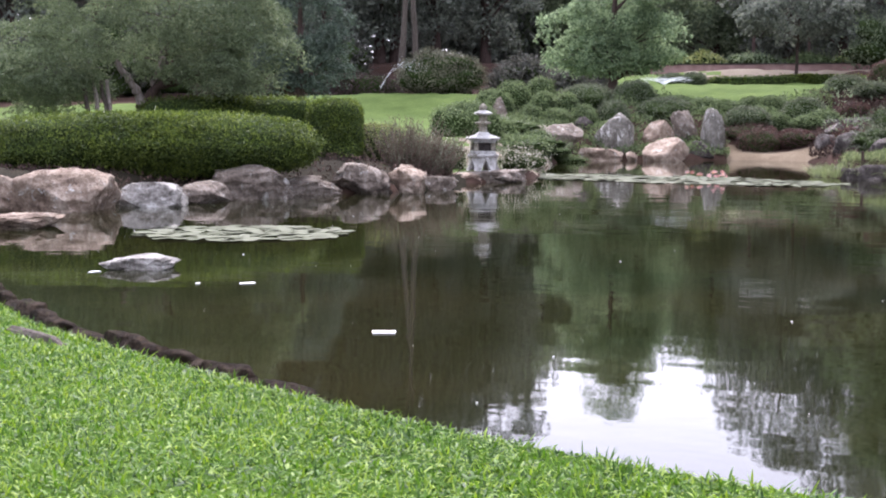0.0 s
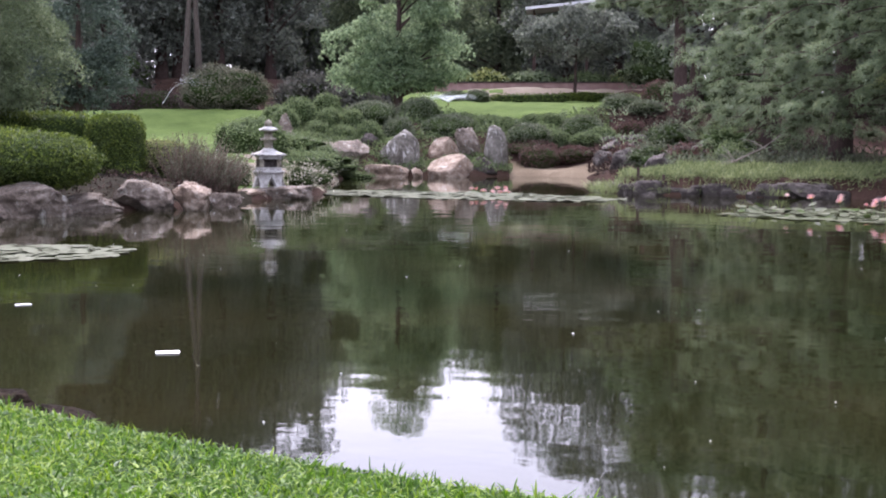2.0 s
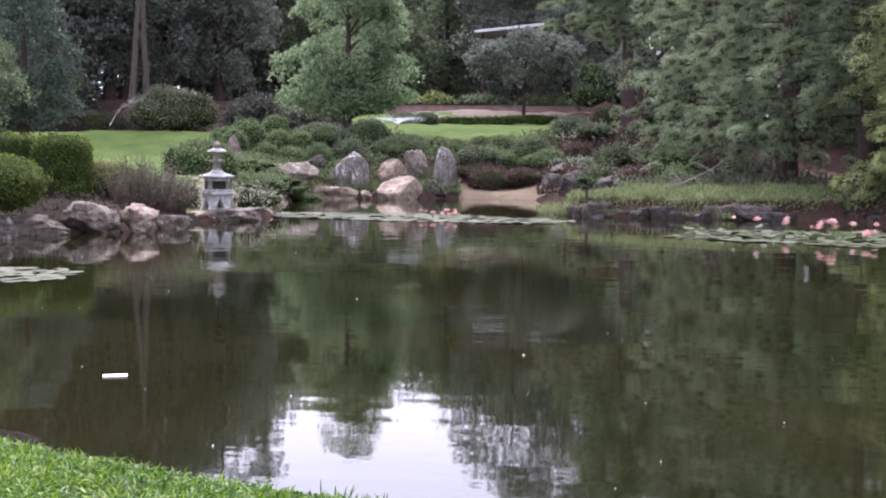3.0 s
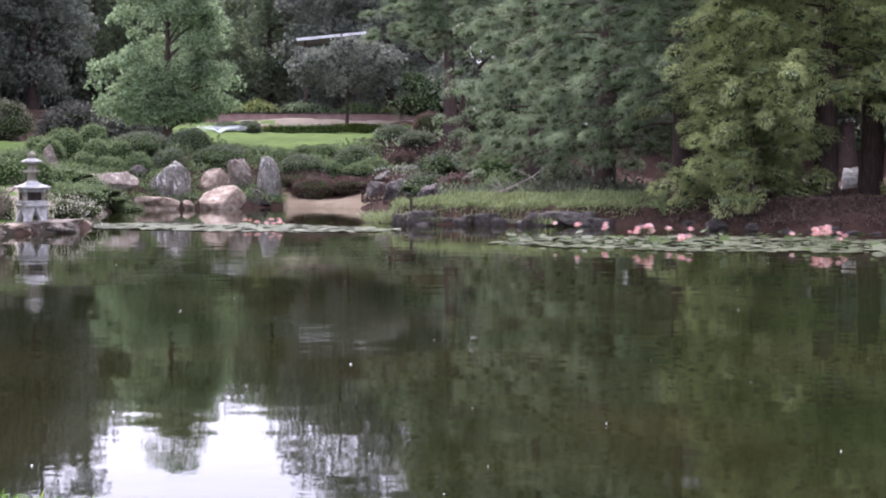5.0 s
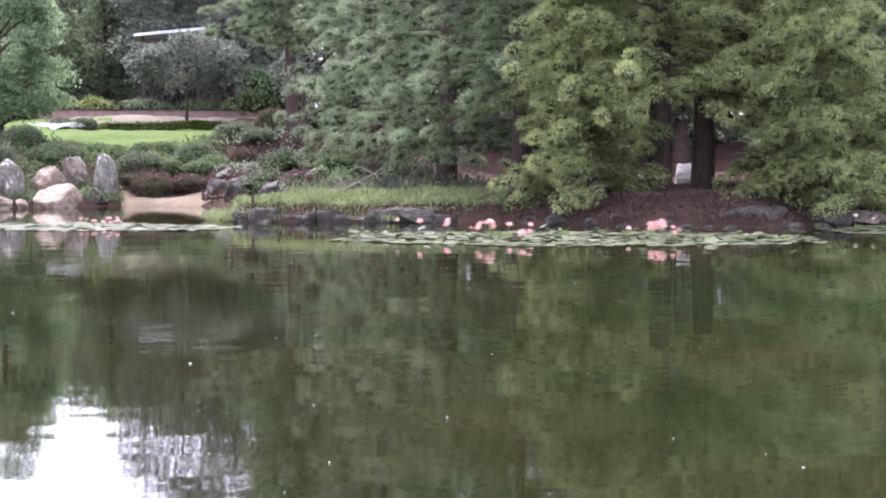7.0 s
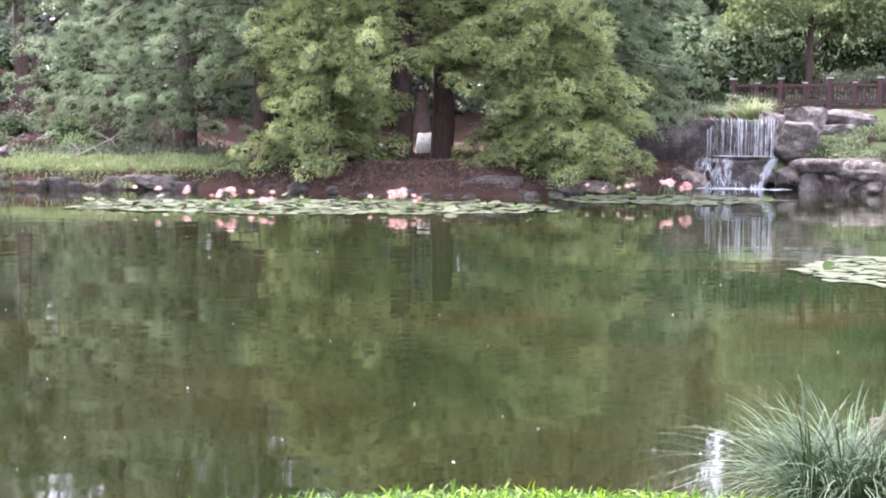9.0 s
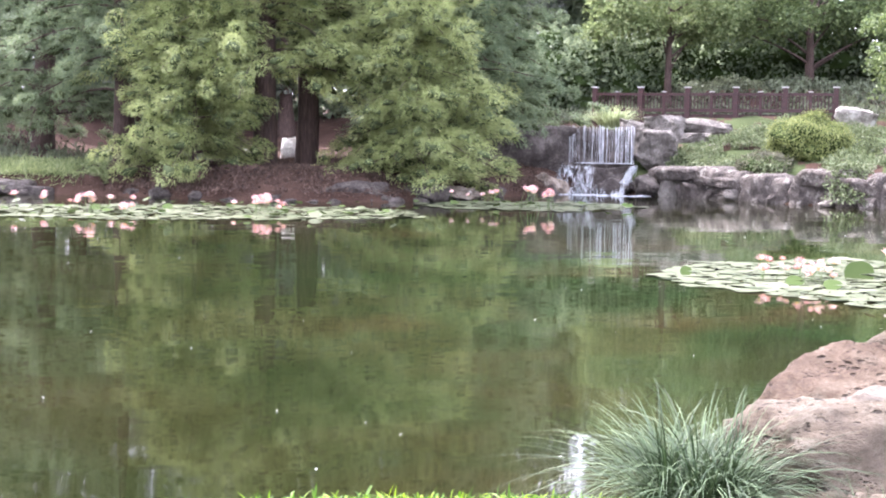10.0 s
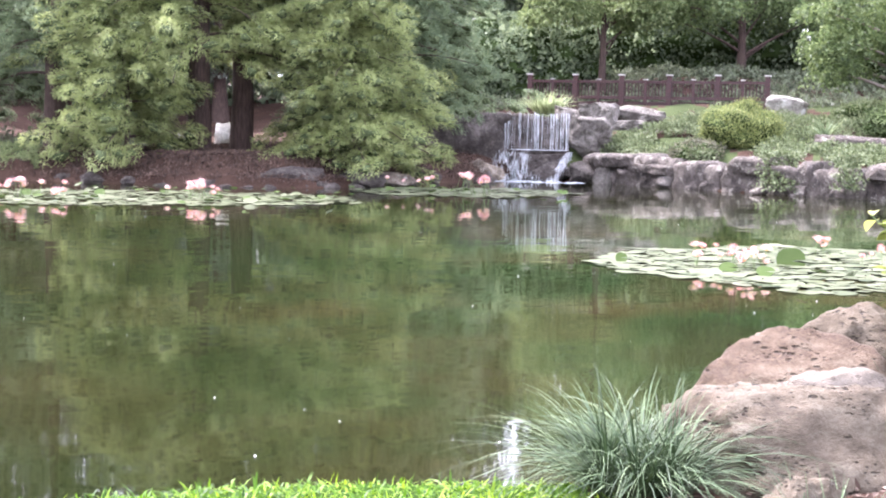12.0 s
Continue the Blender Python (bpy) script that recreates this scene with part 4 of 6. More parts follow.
mounds_west = [
        (-19.3, 42.3, 2.3, 2.15, M_SHRUB, "broad clipped green shrub beside the lawn"), (-17.33, 58, 1.5, 3.25, M_SHRUB, ""), (-16.2, 60, 1.25, 3.47, M_SHRUB, ""), (-16.07, 57, 1.0, 2.77, M_SHRUB, ""),
        (-16.6, 55.5, 0.95, 2.2, M_SHRUB, ""), (-15.5, 55.5, 1.1, 2.06, M_SHRUB, ""), (-14.37, 56, 1.0, 2.23, M_SHRUB, ""), (-12.3, 61, 1.8, 3.39, M_DARKLEAF, "dark green clipped shrub"),
        (-14.3, 58.3, 2.2, 3.1, M_DARKLEAF, "dark green shrub under the lawn tree"), (-11.0, 58.5, 2.45, 2.72, M_DARKLEAF, "broad dark green mound"), (-9.4, 59, 1.35, 2.74, M_SHRUB, ""), (-7.6, 61, 1.0, 2.8, M_SHRUB, ""), (-6.7, 61, 1.15, 2.85, M_SHRUB, "")]
mounds_east = [
        (-5.5, 59, 1.9, 2.76, M_DARKLEAF, "broad dark green mound"), (-7.7, 57.6, 1.9, 2.35, M_DARKLEAF, "broad dark green mound"), (-3.86, 63, 1.75, 3.56, M_DARKLEAF, "dark green shrub on the bank"), (-4.7, 58, 1.3, 2.22, M_SHRUB, ""),
        (-2.4, 66, 1.55, 4.33, M_RUST, "dark rusty-red rounded shrub"), (-7.6, 57.1, 2.2, 1.65, M_RUST, "low russet-brown mound behind the beach"), (-7.2, 56.1, 1.7, 1.42, M_RUST, "low russet-brown mound behind the beach"), (-5.7, 56.3, 1.7, 1.4, M_RUST, "low russet-brown mound behind the beach"), (-6.6, 58.2, 1.4, 1.8, M_SHRUB, ""), (-5.2, 57.6, 1.4, 1.5, M_SHRUB, ""), (-3.5, 59.5, 1.3, 2.3, M_RUST, "low rusty-brown shrub on the bank"),
        (-8.6, 58.8, 1.3, 2.6, M_SHRUB, ""), (-13.2, 57.0, 1.3, 2.4, M_DARKLEAF, "dark green clipped shrub"), (-10.4, 60.5, 1.4, 2.8, M_SHRUB, ""), (-17.9, 56.0, 1.1, 2.75, M_SHRUB, ""), (-18.3, 57.5, 1.2, 2.9, M_SHRUB, ""),
        (-15.1, 57.2, 1.1, 2.7, M_SHRUB, ""), (-2.9, 61.5, 1.5, 2.75, M_DARKLEAF, "dark green shrub on the bank"), (-9.9, 86, 1.5, 4.55, M_DARKLEAF, "low dark green shrub at the lawn's edge"), (-10.8, 86, 1.6, 4.5, M_DARKLEAF, "low dark green shrub at the lawn's edge"), (-1.6, 58.5, 1.5, 2.0, M_DARKLEAF, "dark green shrub on the bank")]
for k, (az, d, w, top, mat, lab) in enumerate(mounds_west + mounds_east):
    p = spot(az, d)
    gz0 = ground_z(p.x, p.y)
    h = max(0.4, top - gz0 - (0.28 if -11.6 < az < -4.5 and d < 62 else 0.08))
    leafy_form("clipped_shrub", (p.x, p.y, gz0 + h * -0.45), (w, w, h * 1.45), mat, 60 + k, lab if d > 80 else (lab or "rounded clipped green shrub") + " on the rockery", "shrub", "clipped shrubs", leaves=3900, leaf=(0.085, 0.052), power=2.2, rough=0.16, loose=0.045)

for k, (az, d, w, h) in enumerate(((-17.3, 45.5, 2.2, 0.4), (-16.7, 48.2, 2.4, 0.45), (-16.0, 50.2, 2.0, 0.4), (-15.3, 50.9, 1.7, 0.35), (-16.9, 51.2, 1.8, 0.5), (-17.6, 49.5, 2.0, 0.5))):
    leafy_form("ground_cover", land(az, d, -0.12), (w, w * 0.9, h), M_SHRUB, 640 + k, "low loose green plants on the slope of the rockery", "ground cover", "ground cover plants", leaves=2200, leaf=(0.09, 0.05), rough=0.45, loose=0.1)

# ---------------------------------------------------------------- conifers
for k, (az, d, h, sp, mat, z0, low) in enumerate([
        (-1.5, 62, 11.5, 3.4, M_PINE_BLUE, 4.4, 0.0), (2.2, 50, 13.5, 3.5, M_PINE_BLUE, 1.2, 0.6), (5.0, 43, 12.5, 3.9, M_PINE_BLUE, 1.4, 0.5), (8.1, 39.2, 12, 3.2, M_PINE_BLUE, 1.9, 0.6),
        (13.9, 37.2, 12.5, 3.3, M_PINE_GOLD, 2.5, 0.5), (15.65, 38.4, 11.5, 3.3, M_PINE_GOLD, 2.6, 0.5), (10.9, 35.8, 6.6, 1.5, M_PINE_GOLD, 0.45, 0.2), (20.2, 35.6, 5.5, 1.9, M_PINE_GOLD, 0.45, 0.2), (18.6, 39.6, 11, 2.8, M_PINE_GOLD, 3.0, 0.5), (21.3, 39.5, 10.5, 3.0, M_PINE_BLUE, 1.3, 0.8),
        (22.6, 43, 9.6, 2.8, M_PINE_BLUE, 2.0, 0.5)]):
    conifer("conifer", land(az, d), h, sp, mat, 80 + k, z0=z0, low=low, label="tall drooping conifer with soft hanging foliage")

# ---------------------------------------------------------------- woods behind
def wood_variant(name, seed, h, mat, wide):
    return broad_tree(name, Vector((0, 0, 0)), h, 0.35, [(0, 0, h * 0.60, wide, wide, h * 0.38, 0.7), (wide * 0.3, 0, h * 0.25, wide * 0.7, wide * 0.7, h * 0.2, 0.3)],
                      mat, M_BARK, seed, clumps=150, per=84, leaf=(0.38, 0.22), label="tall dark woodland tree behind the garden", group="woodland trees", rc=(0.9, 1.7))


kinds = [wood_variant("woodland_tree", 120, 24, M_WOOD, 4.2), wood_variant("woodland_tree", 121, 21, M_WOOD, 5.0), wood_variant("woodland_tree", 122, 15, M_WOOD_GREEN, 4.4)]
r2 = random.Random(5)
spots_used = [0, 0, 0]


def plant(kind, az, d, scale=1.0):
    m = Matrix.Translation(land(az, d)) @ Matrix.Rotation(r2.uniform(0, 6.28), 4, "Z")
    if spots_used[kind] == 0:
        kinds[kind].matrix_basis = m
        spots_used[kind] = 1
    else:
        copy_thing(kinds[kind], m)


for az in range(-46, -17, 3):
    plant(r2.choice((0, 1)), az + r2.uniform(-1, 1), r2.uniform(92, 104))
    plant(r2.choice((0, 1)), az + r2.uniform(-1, 1), r2.uniform(108, 125))
for az in range(-16, 0, 3):
    plant(2, az + r2.uniform(-1, 1), r2.uniform(112, 122))
for az, d in ((-6.2, 106), (-4.0, 102), (-1.9, 99)):
    plant(1, az, d)
for az in range(0, 25, 3):
    plant(r2.choice((0, 1)), az + r2.uniform(-1, 1), r2.uniform(70, 85))
for az in range(31, 56, 3):
    plant(r2.choice((0, 2)), az + r2.uniform(-1, 1), r2.uniform(62, 80))
for az, d in ((-22.9, 98), (-20.6, 101), (-24.6, 96)):
    plant(0, az, d)
M_LAWNTREE = leaf_material("lawn_tree_foliage", (0.10, 0.15, 0.075), (0.20, 0.28, 0.145), (0.33, 0.42, 0.22), glow=0.6, dull=0.1)
broad_tree("broadleaf_tree", land(-13.2, 66), 10, 0.22, [(0, 0, 5.2, 2.6, 2.4, 2.8, 0.5), (-1.7, 0, 2.7, 1.7, 1.5, 1.7, 0.26), (1.6, 0.4, 2.5, 1.6, 1.5, 1.5, 0.24), (0, -0.5, 1.7, 1.4, 1.2, 0.9, 0.14), (0.9, 0, 6.6, 1.6, 1.5, 1.5, 0.18), (0.2, 0, 8.8, 1.0, 1.0, 1.4, 0.1)], M_LAWNTREE, M_BARK, 131, clumps=170, per=140, leaf=(0.18, 0.11),
           label="light green broadleaf tree on the lawn", rc=(0.5, 0.9))

# ---------------------------------------------------------------- right bank wall and boulders
WALL_LINE = [(30.3, 41.5), (32.2, 40.2), (34.2, 38.8), (36.1, 37.7), (37.8, 36.8), (39.6, 36.1), (41.6, 35.4), (44.0, 34.8), (47.0, 34.2), (49.5, 33.9)]
rw = random.Random(61)


def wall_stone(az, d, z, size, mat, seed, turn, lab, square=7.0, rough=0.09):
    ob = new("wall_block", block_mesh("wall_block", size, mat, seed, level=4, rough=rough, square=square))
    ob.matrix_world = Matrix.Translation(spot(az, d, z)) @ Matrix.Rotation(radians(-az + turn), 4, "Z") @ Matrix.Rotation(radians(rw.uniform(-4, 4)), 4, "Y") @ Matrix.Rotation(radians(rw.uniform(-5, 3)), 4, "X")
    return tagged(ob, lab, "rock", "bank wall blocks")


for k, ((az0, d0), (az1, d1)) in enumerate(zip(WALL_LINE, WALL_LINE[1:])):
    a, b = spot(az0, d0), spot(az1, d1)
    turn = math.degrees(math.atan2((b - a).y, (b - a).x)) + (az0 + az1) / 2
    wide, split = (b - a).length, rw.uniform(0.55, 0.75)
    for j, (u, w) in enumerate(((split / 2, split), ((1 + split) / 2, 1 - split))):
        az, d = az0 + (az1 - az0) * u, d0 + (d1 - d0) * u
        wall_stone(az, d + rw.uniform(0.02, 0.2), -0.35, (wide * w * 1.12, 1.2, rw.uniform(1.0, 1.28)), M_WALL, 140 + 4 * k + j, turn, "rough grey-brown stone block of the low bank wall", rw.uniform(7.0, 11.0), 0.085)
    if k % 3 != 2:
        mid = 0.5 + rw.uniform(-0.25, 0.25)
        wall_stone(az0 + (az1 - az0) * mid, d0 + (d1 - d0) * mid - rw.uniform(-0.1, 0.12), 0.42 + rw.uniform(-0.08, 0.06), (wide * rw.uniform(0.7, 1.25), 1.3, rw.uniform(0.36, 0.52)), M_WALL, 180 + k, turn + rw.uniform(-7, 7), "flat weathered ledge stone on the bank wall", 7.0, 0.09)
for k, (az, d, w, h) in enumerate(((30.9, 40.5, 0.75, 0.62), (31.7, 40.0, 0.9, 0.5), (32.6, 39.4, 0.6, 0.34), (33.4, 38.9, 0.8, 0.4), (35.0, 37.9, 0.6, 0.3), (38.6, 35.9, 0.7, 0.36), (42.6, 34.7, 0.8, 0.4))):
    rock(spot(az, d), (w, w * 0.8, h), M_WALL if k % 3 else M_GREYROCK, "rounded weathered stone at the foot of the bank wall", 820 + k, k * 61, group="waterside rocks", level=4)
for az, d, sx, sz, lab in ((31.35, 40.2, 0.6, 0.4, "small dark stone at the foot of the wall"), (37.1, 36.0, 0.5, 0.2, "small pale stone at the foot of the wall"), (40.3, 35.2, 0.55, 0.3, "small dark stone at the foot of the wall"), (33.2, 38.9, 0.7, 0.25, "low dark stone at the foot of the wall")):
    rock(spot(az, d), (sx, sx * 0.8, sz), M_WALL, lab, 170 + int(az * 3), az * 9, group="waterside rocks", level=4)
rock(spot(38.95, 5.4, 0.0), (1.02, 0.9, 0.555), M_TUFF, "large pitted buff boulder beside the pond", 151, 10, sink=0.12, cuts=6, rough=0.11, level=5, boxy=0.74)
rock(spot(41.0, 5.8, 0.1), (0.9, 0.42, 0.465), M_TUFF_PALE, "pale smooth-topped boulder against the pitted one", 159, 185, sink=0.12, cuts=6, rough=0.09, level=5)
rock(spot(39.15, 6.5, 0.0), (0.84, 0.9, 0.60), M_TUFF_RED, "rounded reddish-brown boulder behind the pitted one", 155, 20, sink=0.12, cuts=6, rough=0.11, level=5)
rock(spot(41.8, 7.3, 0.05), (0.78, 0.75, 0.62), M_TUFF, "brown weathered boulder at the water's edge", 153, 120, sink=0.12, cuts=8, rough=0.13, level=5)
rock(spot(39.0, 4.55, 0.2), (0.42, 0.3, 0.19), M_TUFF, "small buff stone at the foot of the boulder", 154, 20, sink=0.12)


# ---------------------------------------------------------------- far woods
def woods_band(az0, az1, d0, d1, top, count, seed, label, mat, leaf=1.0):
    """A distant belt of trees, too many to count: leaf masses with a ragged top."""
    r = np.random.default_rng(seed)
    a = np.radians(r.uniform(az0, az1, count))
    d = r.uniform(d0, d1, count)
    x, y = d * np.sin(a), d * np.cos(a)
    g = np.array([6.0 if k > 100 else 4.5 for k in d])
    peak = np.array([top * (0.72 + 0.5 * noise.noise(Vector((xx * 0.09, yy * 0.09, seed)))) for xx, yy in zip(x, y)])
    z = g - 2 + (peak + 2) * r.uniform(0, 1, count) ** 0.8
    ahead = r.normal(0, 1, (count, 3)) + np.array([0, 0, -0.3])
    ob = new("far_woods", leaf_mesh("far_woods", np.column_stack([x, y, z]), ahead, leaf * r.uniform(0.7, 1.5, count), leaf * 0.6 * r.uniform(0.7, 1.4, count), mat, r=r))
    return tagged(ob, label, "woods", kind="stuff")


woods_band(-62, -16.5, 112, 128, 27, 72000, 201, "dense dark woodland closing the view", M_WOOD, 0.72)
woods_band(-18, -1, 124, 138, 20, 42000, 202, "low hazy woodland beyond the lawn", M_WOOD, 0.72)
woods_band(0, 26.5, 78, 92, 17, 46000, 203, "dense woodland behind the conifers", M_WOOD_GREEN, 0.55)
woods_band(25.5, 28.5, 78, 86, 14.5, 17000, 206, "lower woodland beyond the waterfall", M_WOOD_GREEN, 0.55)
woods_band(27.6, 75, 72, 86, 17, 56000, 204, "dense woodland behind the footbridge", M_WOOD_GREEN, 0.55)
woods_band(75, 298, 60, 75, 9, 12000, 205, "trees on the side of the garden behind the viewer", M_WOOD_GREEN, 1.6)
M_UNDER = leaf_material("understorey_foliage", (0.028, 0.030, 0.022), (0.060, 0.062, 0.045), (0.11, 0.105, 0.08), glow=0.3)
for k, (az, d, w, h) in enumerate([(-44, 84, 7, 4.0), (-38, 86, 6, 3.4), (-33, 88, 7, 4.2), (-28.5, 84, 6, 3.6), (-25, 88, 5, 3.0), (-17, 81, 3.0, 1.8), (-15.2, 78.5, 2.6, 1.0), (-14.2, 80, 2.2, 0.9), (-2.0, 92, 5, 3.2), (1.5, 78, 5, 3.4), (31, 62, 5, 2.6), (36, 63, 6, 2.8), (42, 60, 6, 3.0), (28.3, 58, 4.5, 2.6), (25.9, 57, 4.5, 3.2), (23.6, 56, 4.5, 3.4)]):
    leafy_form("understorey_shrub", land(az, d, -0.1), (w, w * 0.7, h), M_UNDER if az < -10 else M_WOOD_GREEN, 220 + k, "dark loose shrub at the foot of the woods", "shrub", "woodland shrubs",
               leaves=4400, leaf=(0.25, 0.14), power=2.2, rough=0.55, loose=0.25, turn=-az)
M_RUSSET = leaf_material("russet_hedge_foliage", (0.030, 0.020, 0.018), (0.060, 0.036, 0.032), (0.10, 0.066, 0.058), glow=0.25, dull=0.0)
leafy_form("russet_hedge", land(-25.0, 80, -0.1), (7.6, 1.6, 1.35), M_RUSSET, 245, "long dark russet hedge at the foot of the woods", "hedge", leaves=16000, leaf=(0.13, 0.08), power=5, turn=25, rough=0.2, loose=0.08)
M_BEDPINK = leaf_material("bedding_flowers", (0.09, 0.11, 0.05), (0.32, 0.17, 0.22), (0.52, 0.33, 0.38), patch=4.0, glow=0.2, dull=0.0, single=0.8)
leafy_form("flower_bed", land(-20.2, 74, -0.05), (3.2, 0.9, 0.36), M_BEDPINK, 246, "low bed of pink and mauve flowers at the lawn's edge", "flower bed", leaves=5000, leaf=(0.07, 0.05), rough=0.3, loose=0.06, turn=20)
leafy_form("flowering_shrub", land(-20.4, 72, -0.1), (4.8, 3.0, 2.2), M_SHRUB_GREY, 240, "broad grey-green shrub dotted with white flowers", leaves=6000, leaf=(0.16, 0.09), rough=0.22, loose=0.1, turn=20)
leafy_form("clipped_hedge", land(-5.4, 87, -0.1), (12, 1.2, 0.62), M_HEDGE, 241, "long low dark green hedge along the lawn", "hedge", leaves=7000, leaf=(0.14, 0.08), power=5, turn=6, rough=0.08)
broad_tree("small_tree", land(-5.8, 88), 5.6, 0.14, [(0, 0, 4.2, 3.6, 2.4, 1.7, 1.0)], M_WOOD, M_BARK, 242, clumps=95, per=70, leaf=(0.3, 0.16), label="small flat-topped dark tree by the gravel path", rc=(0.5, 0.9))
for k, (az, dx) in enumerate([(-22.1, 0.5), (-21.4, -0.3)]):
    broad_tree("gum_tree", land(az, 84 + k), 19, 0.23, [(0, 0, 17, 3.5, 3.5, 3.2, 1.0)], M_WOOD, M_BARK_GREY, 244 + k, clumps=50, per=60, leaf=(0.45, 0.2), label="tall slender gum tree with a pale bare trunk", lean=(dx * 2.2, 0), rc=(0.8, 1.4))


def box_bm(sx, sy, sz, bevel=0.0, z0=0.0, taper=1.0):
    """A box standing on z0, its edges rounded off."""
    bm = bmesh.new()
    bmesh.ops.create_cube(bm, size=1.0)
    for v in bm.verts:
        k = taper if v.co.z > 0 else 1.0
        v.co = Vector((v.co.x * sx * k, v.co.y * sy * k, (v.co.z + 0.5) * sz + z0))
    if bevel:
        bmesh.ops.bevel(bm, geom=list(bm.edges), offset=bevel, segments=2, affect="EDGES")
    return bm


def lathe_bm(profile, sides=6, turn=0.0, flare=0.0):
    """A many-sided turned form from (radius, height) pairs; flare lifts the corners of wide rings."""
    bm = bmesh.new()
    rings = []
    for rad, h in profile:
        ring = []
        for k in range(sides * 2):
            a = turn + math.pi * k / sides
            corner = k % 2 == 0
            rr = rad if corner else rad * math.cos(math.pi / sides) * 1.01
            ring.append(bm.verts.new((rr * math.cos(a), rr * math.sin(a), h + (flare * rad if corner else 0))))
        rings.append(ring)
    n = sides * 2
    for a, b in zip(rings, rings[1:]):
        for k in range(n):
            bm.faces.new((a[k], a[(k + 1) % n], b[(k + 1) % n], b[k]))
    bm.faces.new(rings[0][::-1])
    bm.faces.new(rings[-1])
    return bm


def build_lantern(place, turn):
    root = thing("stone_lantern", place, "grey tiered Japanese stone lantern on a flat slab", "lantern", turn=turn)
    for k in range(6):
        a = math.pi * k / 3
        bm = bmesh.new()
        prev = None
        for s in range(7):
            u = s / 6
            rad = 0.315 - 0.075 * math.sin(u * math.pi * 0.55)
            wide = 0.075 + 0.11 * u ** 2.2
            deep = 0.05
            ring = [bm.verts.new((rad + deep * i, wide * j, 0.31 * u)) for i, j in ((-1, -1), (0.5, -1), (0.5, 1), (-1, 1))]
            if prev:
                for c in range(4):
                    bm.faces.new((prev[c], prev[(c + 1) % 4], ring[(c + 1) % 4], ring[c]))
            else:
                bm.faces.new(ring[::-1])
            prev = ring
        bm.faces.new(prev)
        bmesh.ops.rotate(bm, verts=bm.verts, cent=(0, 0, 0), matrix=Matrix.Rotation(a, 3, "Z"))
        part("leg", bm_mesh("leg", bm, M_LANTERN), root)
    part("platform", bm_mesh("platform", lathe_bm([(0.26, 0.30), (0.33, 0.325), (0.34, 0.36), (0.30, 0.385), (0.22, 0.39)], 6), M_LANTERN), root)
    part("sill", bm_mesh("sill", box_bm(0.47, 0.47, 0.07, 0.012, 0.385), M_LANTERN), root)
    for sx in (-1, 1):
        for sy in (-1, 1):
            bm = box_bm(0.085, 0.085, 0.19, 0.01, 0.45)
            bmesh.ops.translate(bm, verts=bm.verts, vec=(sx * 0.18, sy * 0.18, 0))
            part("corner_post", bm_mesh("corner_post", bm, M_LANTERN_OLD), root)
    # solid dark block in place of the hollow, its colour standing for shade
    part("core", bm_mesh("core", box_bm(0.28, 0.28, 0.19, 0.0, 0.45), M_DARKROCK), root, "dark block standing in for the shaded hollow of the fire box")
    part("lintel", bm_mesh("lintel", box_bm(0.46, 0.46, 0.06, 0.01, 0.64), M_LANTERN), root)
    part("roof", bm_mesh("roof", lathe_bm([(0.30, 0.69), (0.42, 0.70), (0.44, 0.735), (0.34, 0.765), (0.21, 0.81), (0.13, 0.87), (0.12, 0.88)], 4, math.pi / 4, 0.05), M_LANTERN), root, "wide stone roof with upturned corners")
    part("shaft", bm_mesh("shaft", lathe_bm([(0.12, 0.87), (0.105, 0.90), (0.10, 1.05)], 4, math.pi / 4), M_LANTERN_OLD), root)
    part("small_roof", bm_mesh("small_roof", lathe_bm([(0.12, 1.05), (0.20, 1.065), (0.205, 1.09), (0.11, 1.13)], 4, math.pi / 4, 0.05), M_LANTERN_OLD), root, "small mossy stone roof")
    part("upper_shaft", bm_mesh("upper_shaft", lathe_bm([(0.10, 1.13), (0.105, 1.26)], 4, math.pi / 4), M_LANTERN_OLD), root)
    part("top_roof", bm_mesh("top_roof", lathe_bm([(0.12, 1.26), (0.23, 1.28), (0.235, 1.305), (0.12, 1.36), (0.06, 1.385)], 4, math.pi / 4, 0.06), M_LANTERN), root, "pale top roof")
    part("finial", bm_mesh("finial", lathe_bm([(0.05, 1.38), (0.075, 1.40), (0.085, 1.45), (0.06, 1.50), (0.01, 1.54)], 6), M_LANTERN_OLD, True), root)
    return root


lamp_stone = build_lantern(spot(-18.6, 34.4, 0.26), 30)
lamp_stone.scale = (1.22, 1.22, 1.1)

M_WHITE_FLOWER = leaf_material("white_flowers", (0.07, 0.085, 0.035), (0.15, 0.15, 0.085), (0.55, 0.51, 0.43), patch=5.0, glow=0.2, dull=0.0, single=0.75)
for k, (az, d, w, h) in enumerate(((-19.9, 35.6, 0.8, 0.6), (-17.3, 36.0, 0.7, 0.55), (-16.7, 38.5, 1.0, 0.35), (-20.6, 37.5, 1.2, 0.55))):
    leafy_form("flowering_plant", land(az, d, -0.05), (w, w * 0.8, h), M_WHITE_FLOWER, 260 + k, "loose low plant with small white flowers beside the lantern", "plant", "white flowering plants", leaves=1300, leaf=(0.07, 0.045), rough=0.5, loose=0.12)
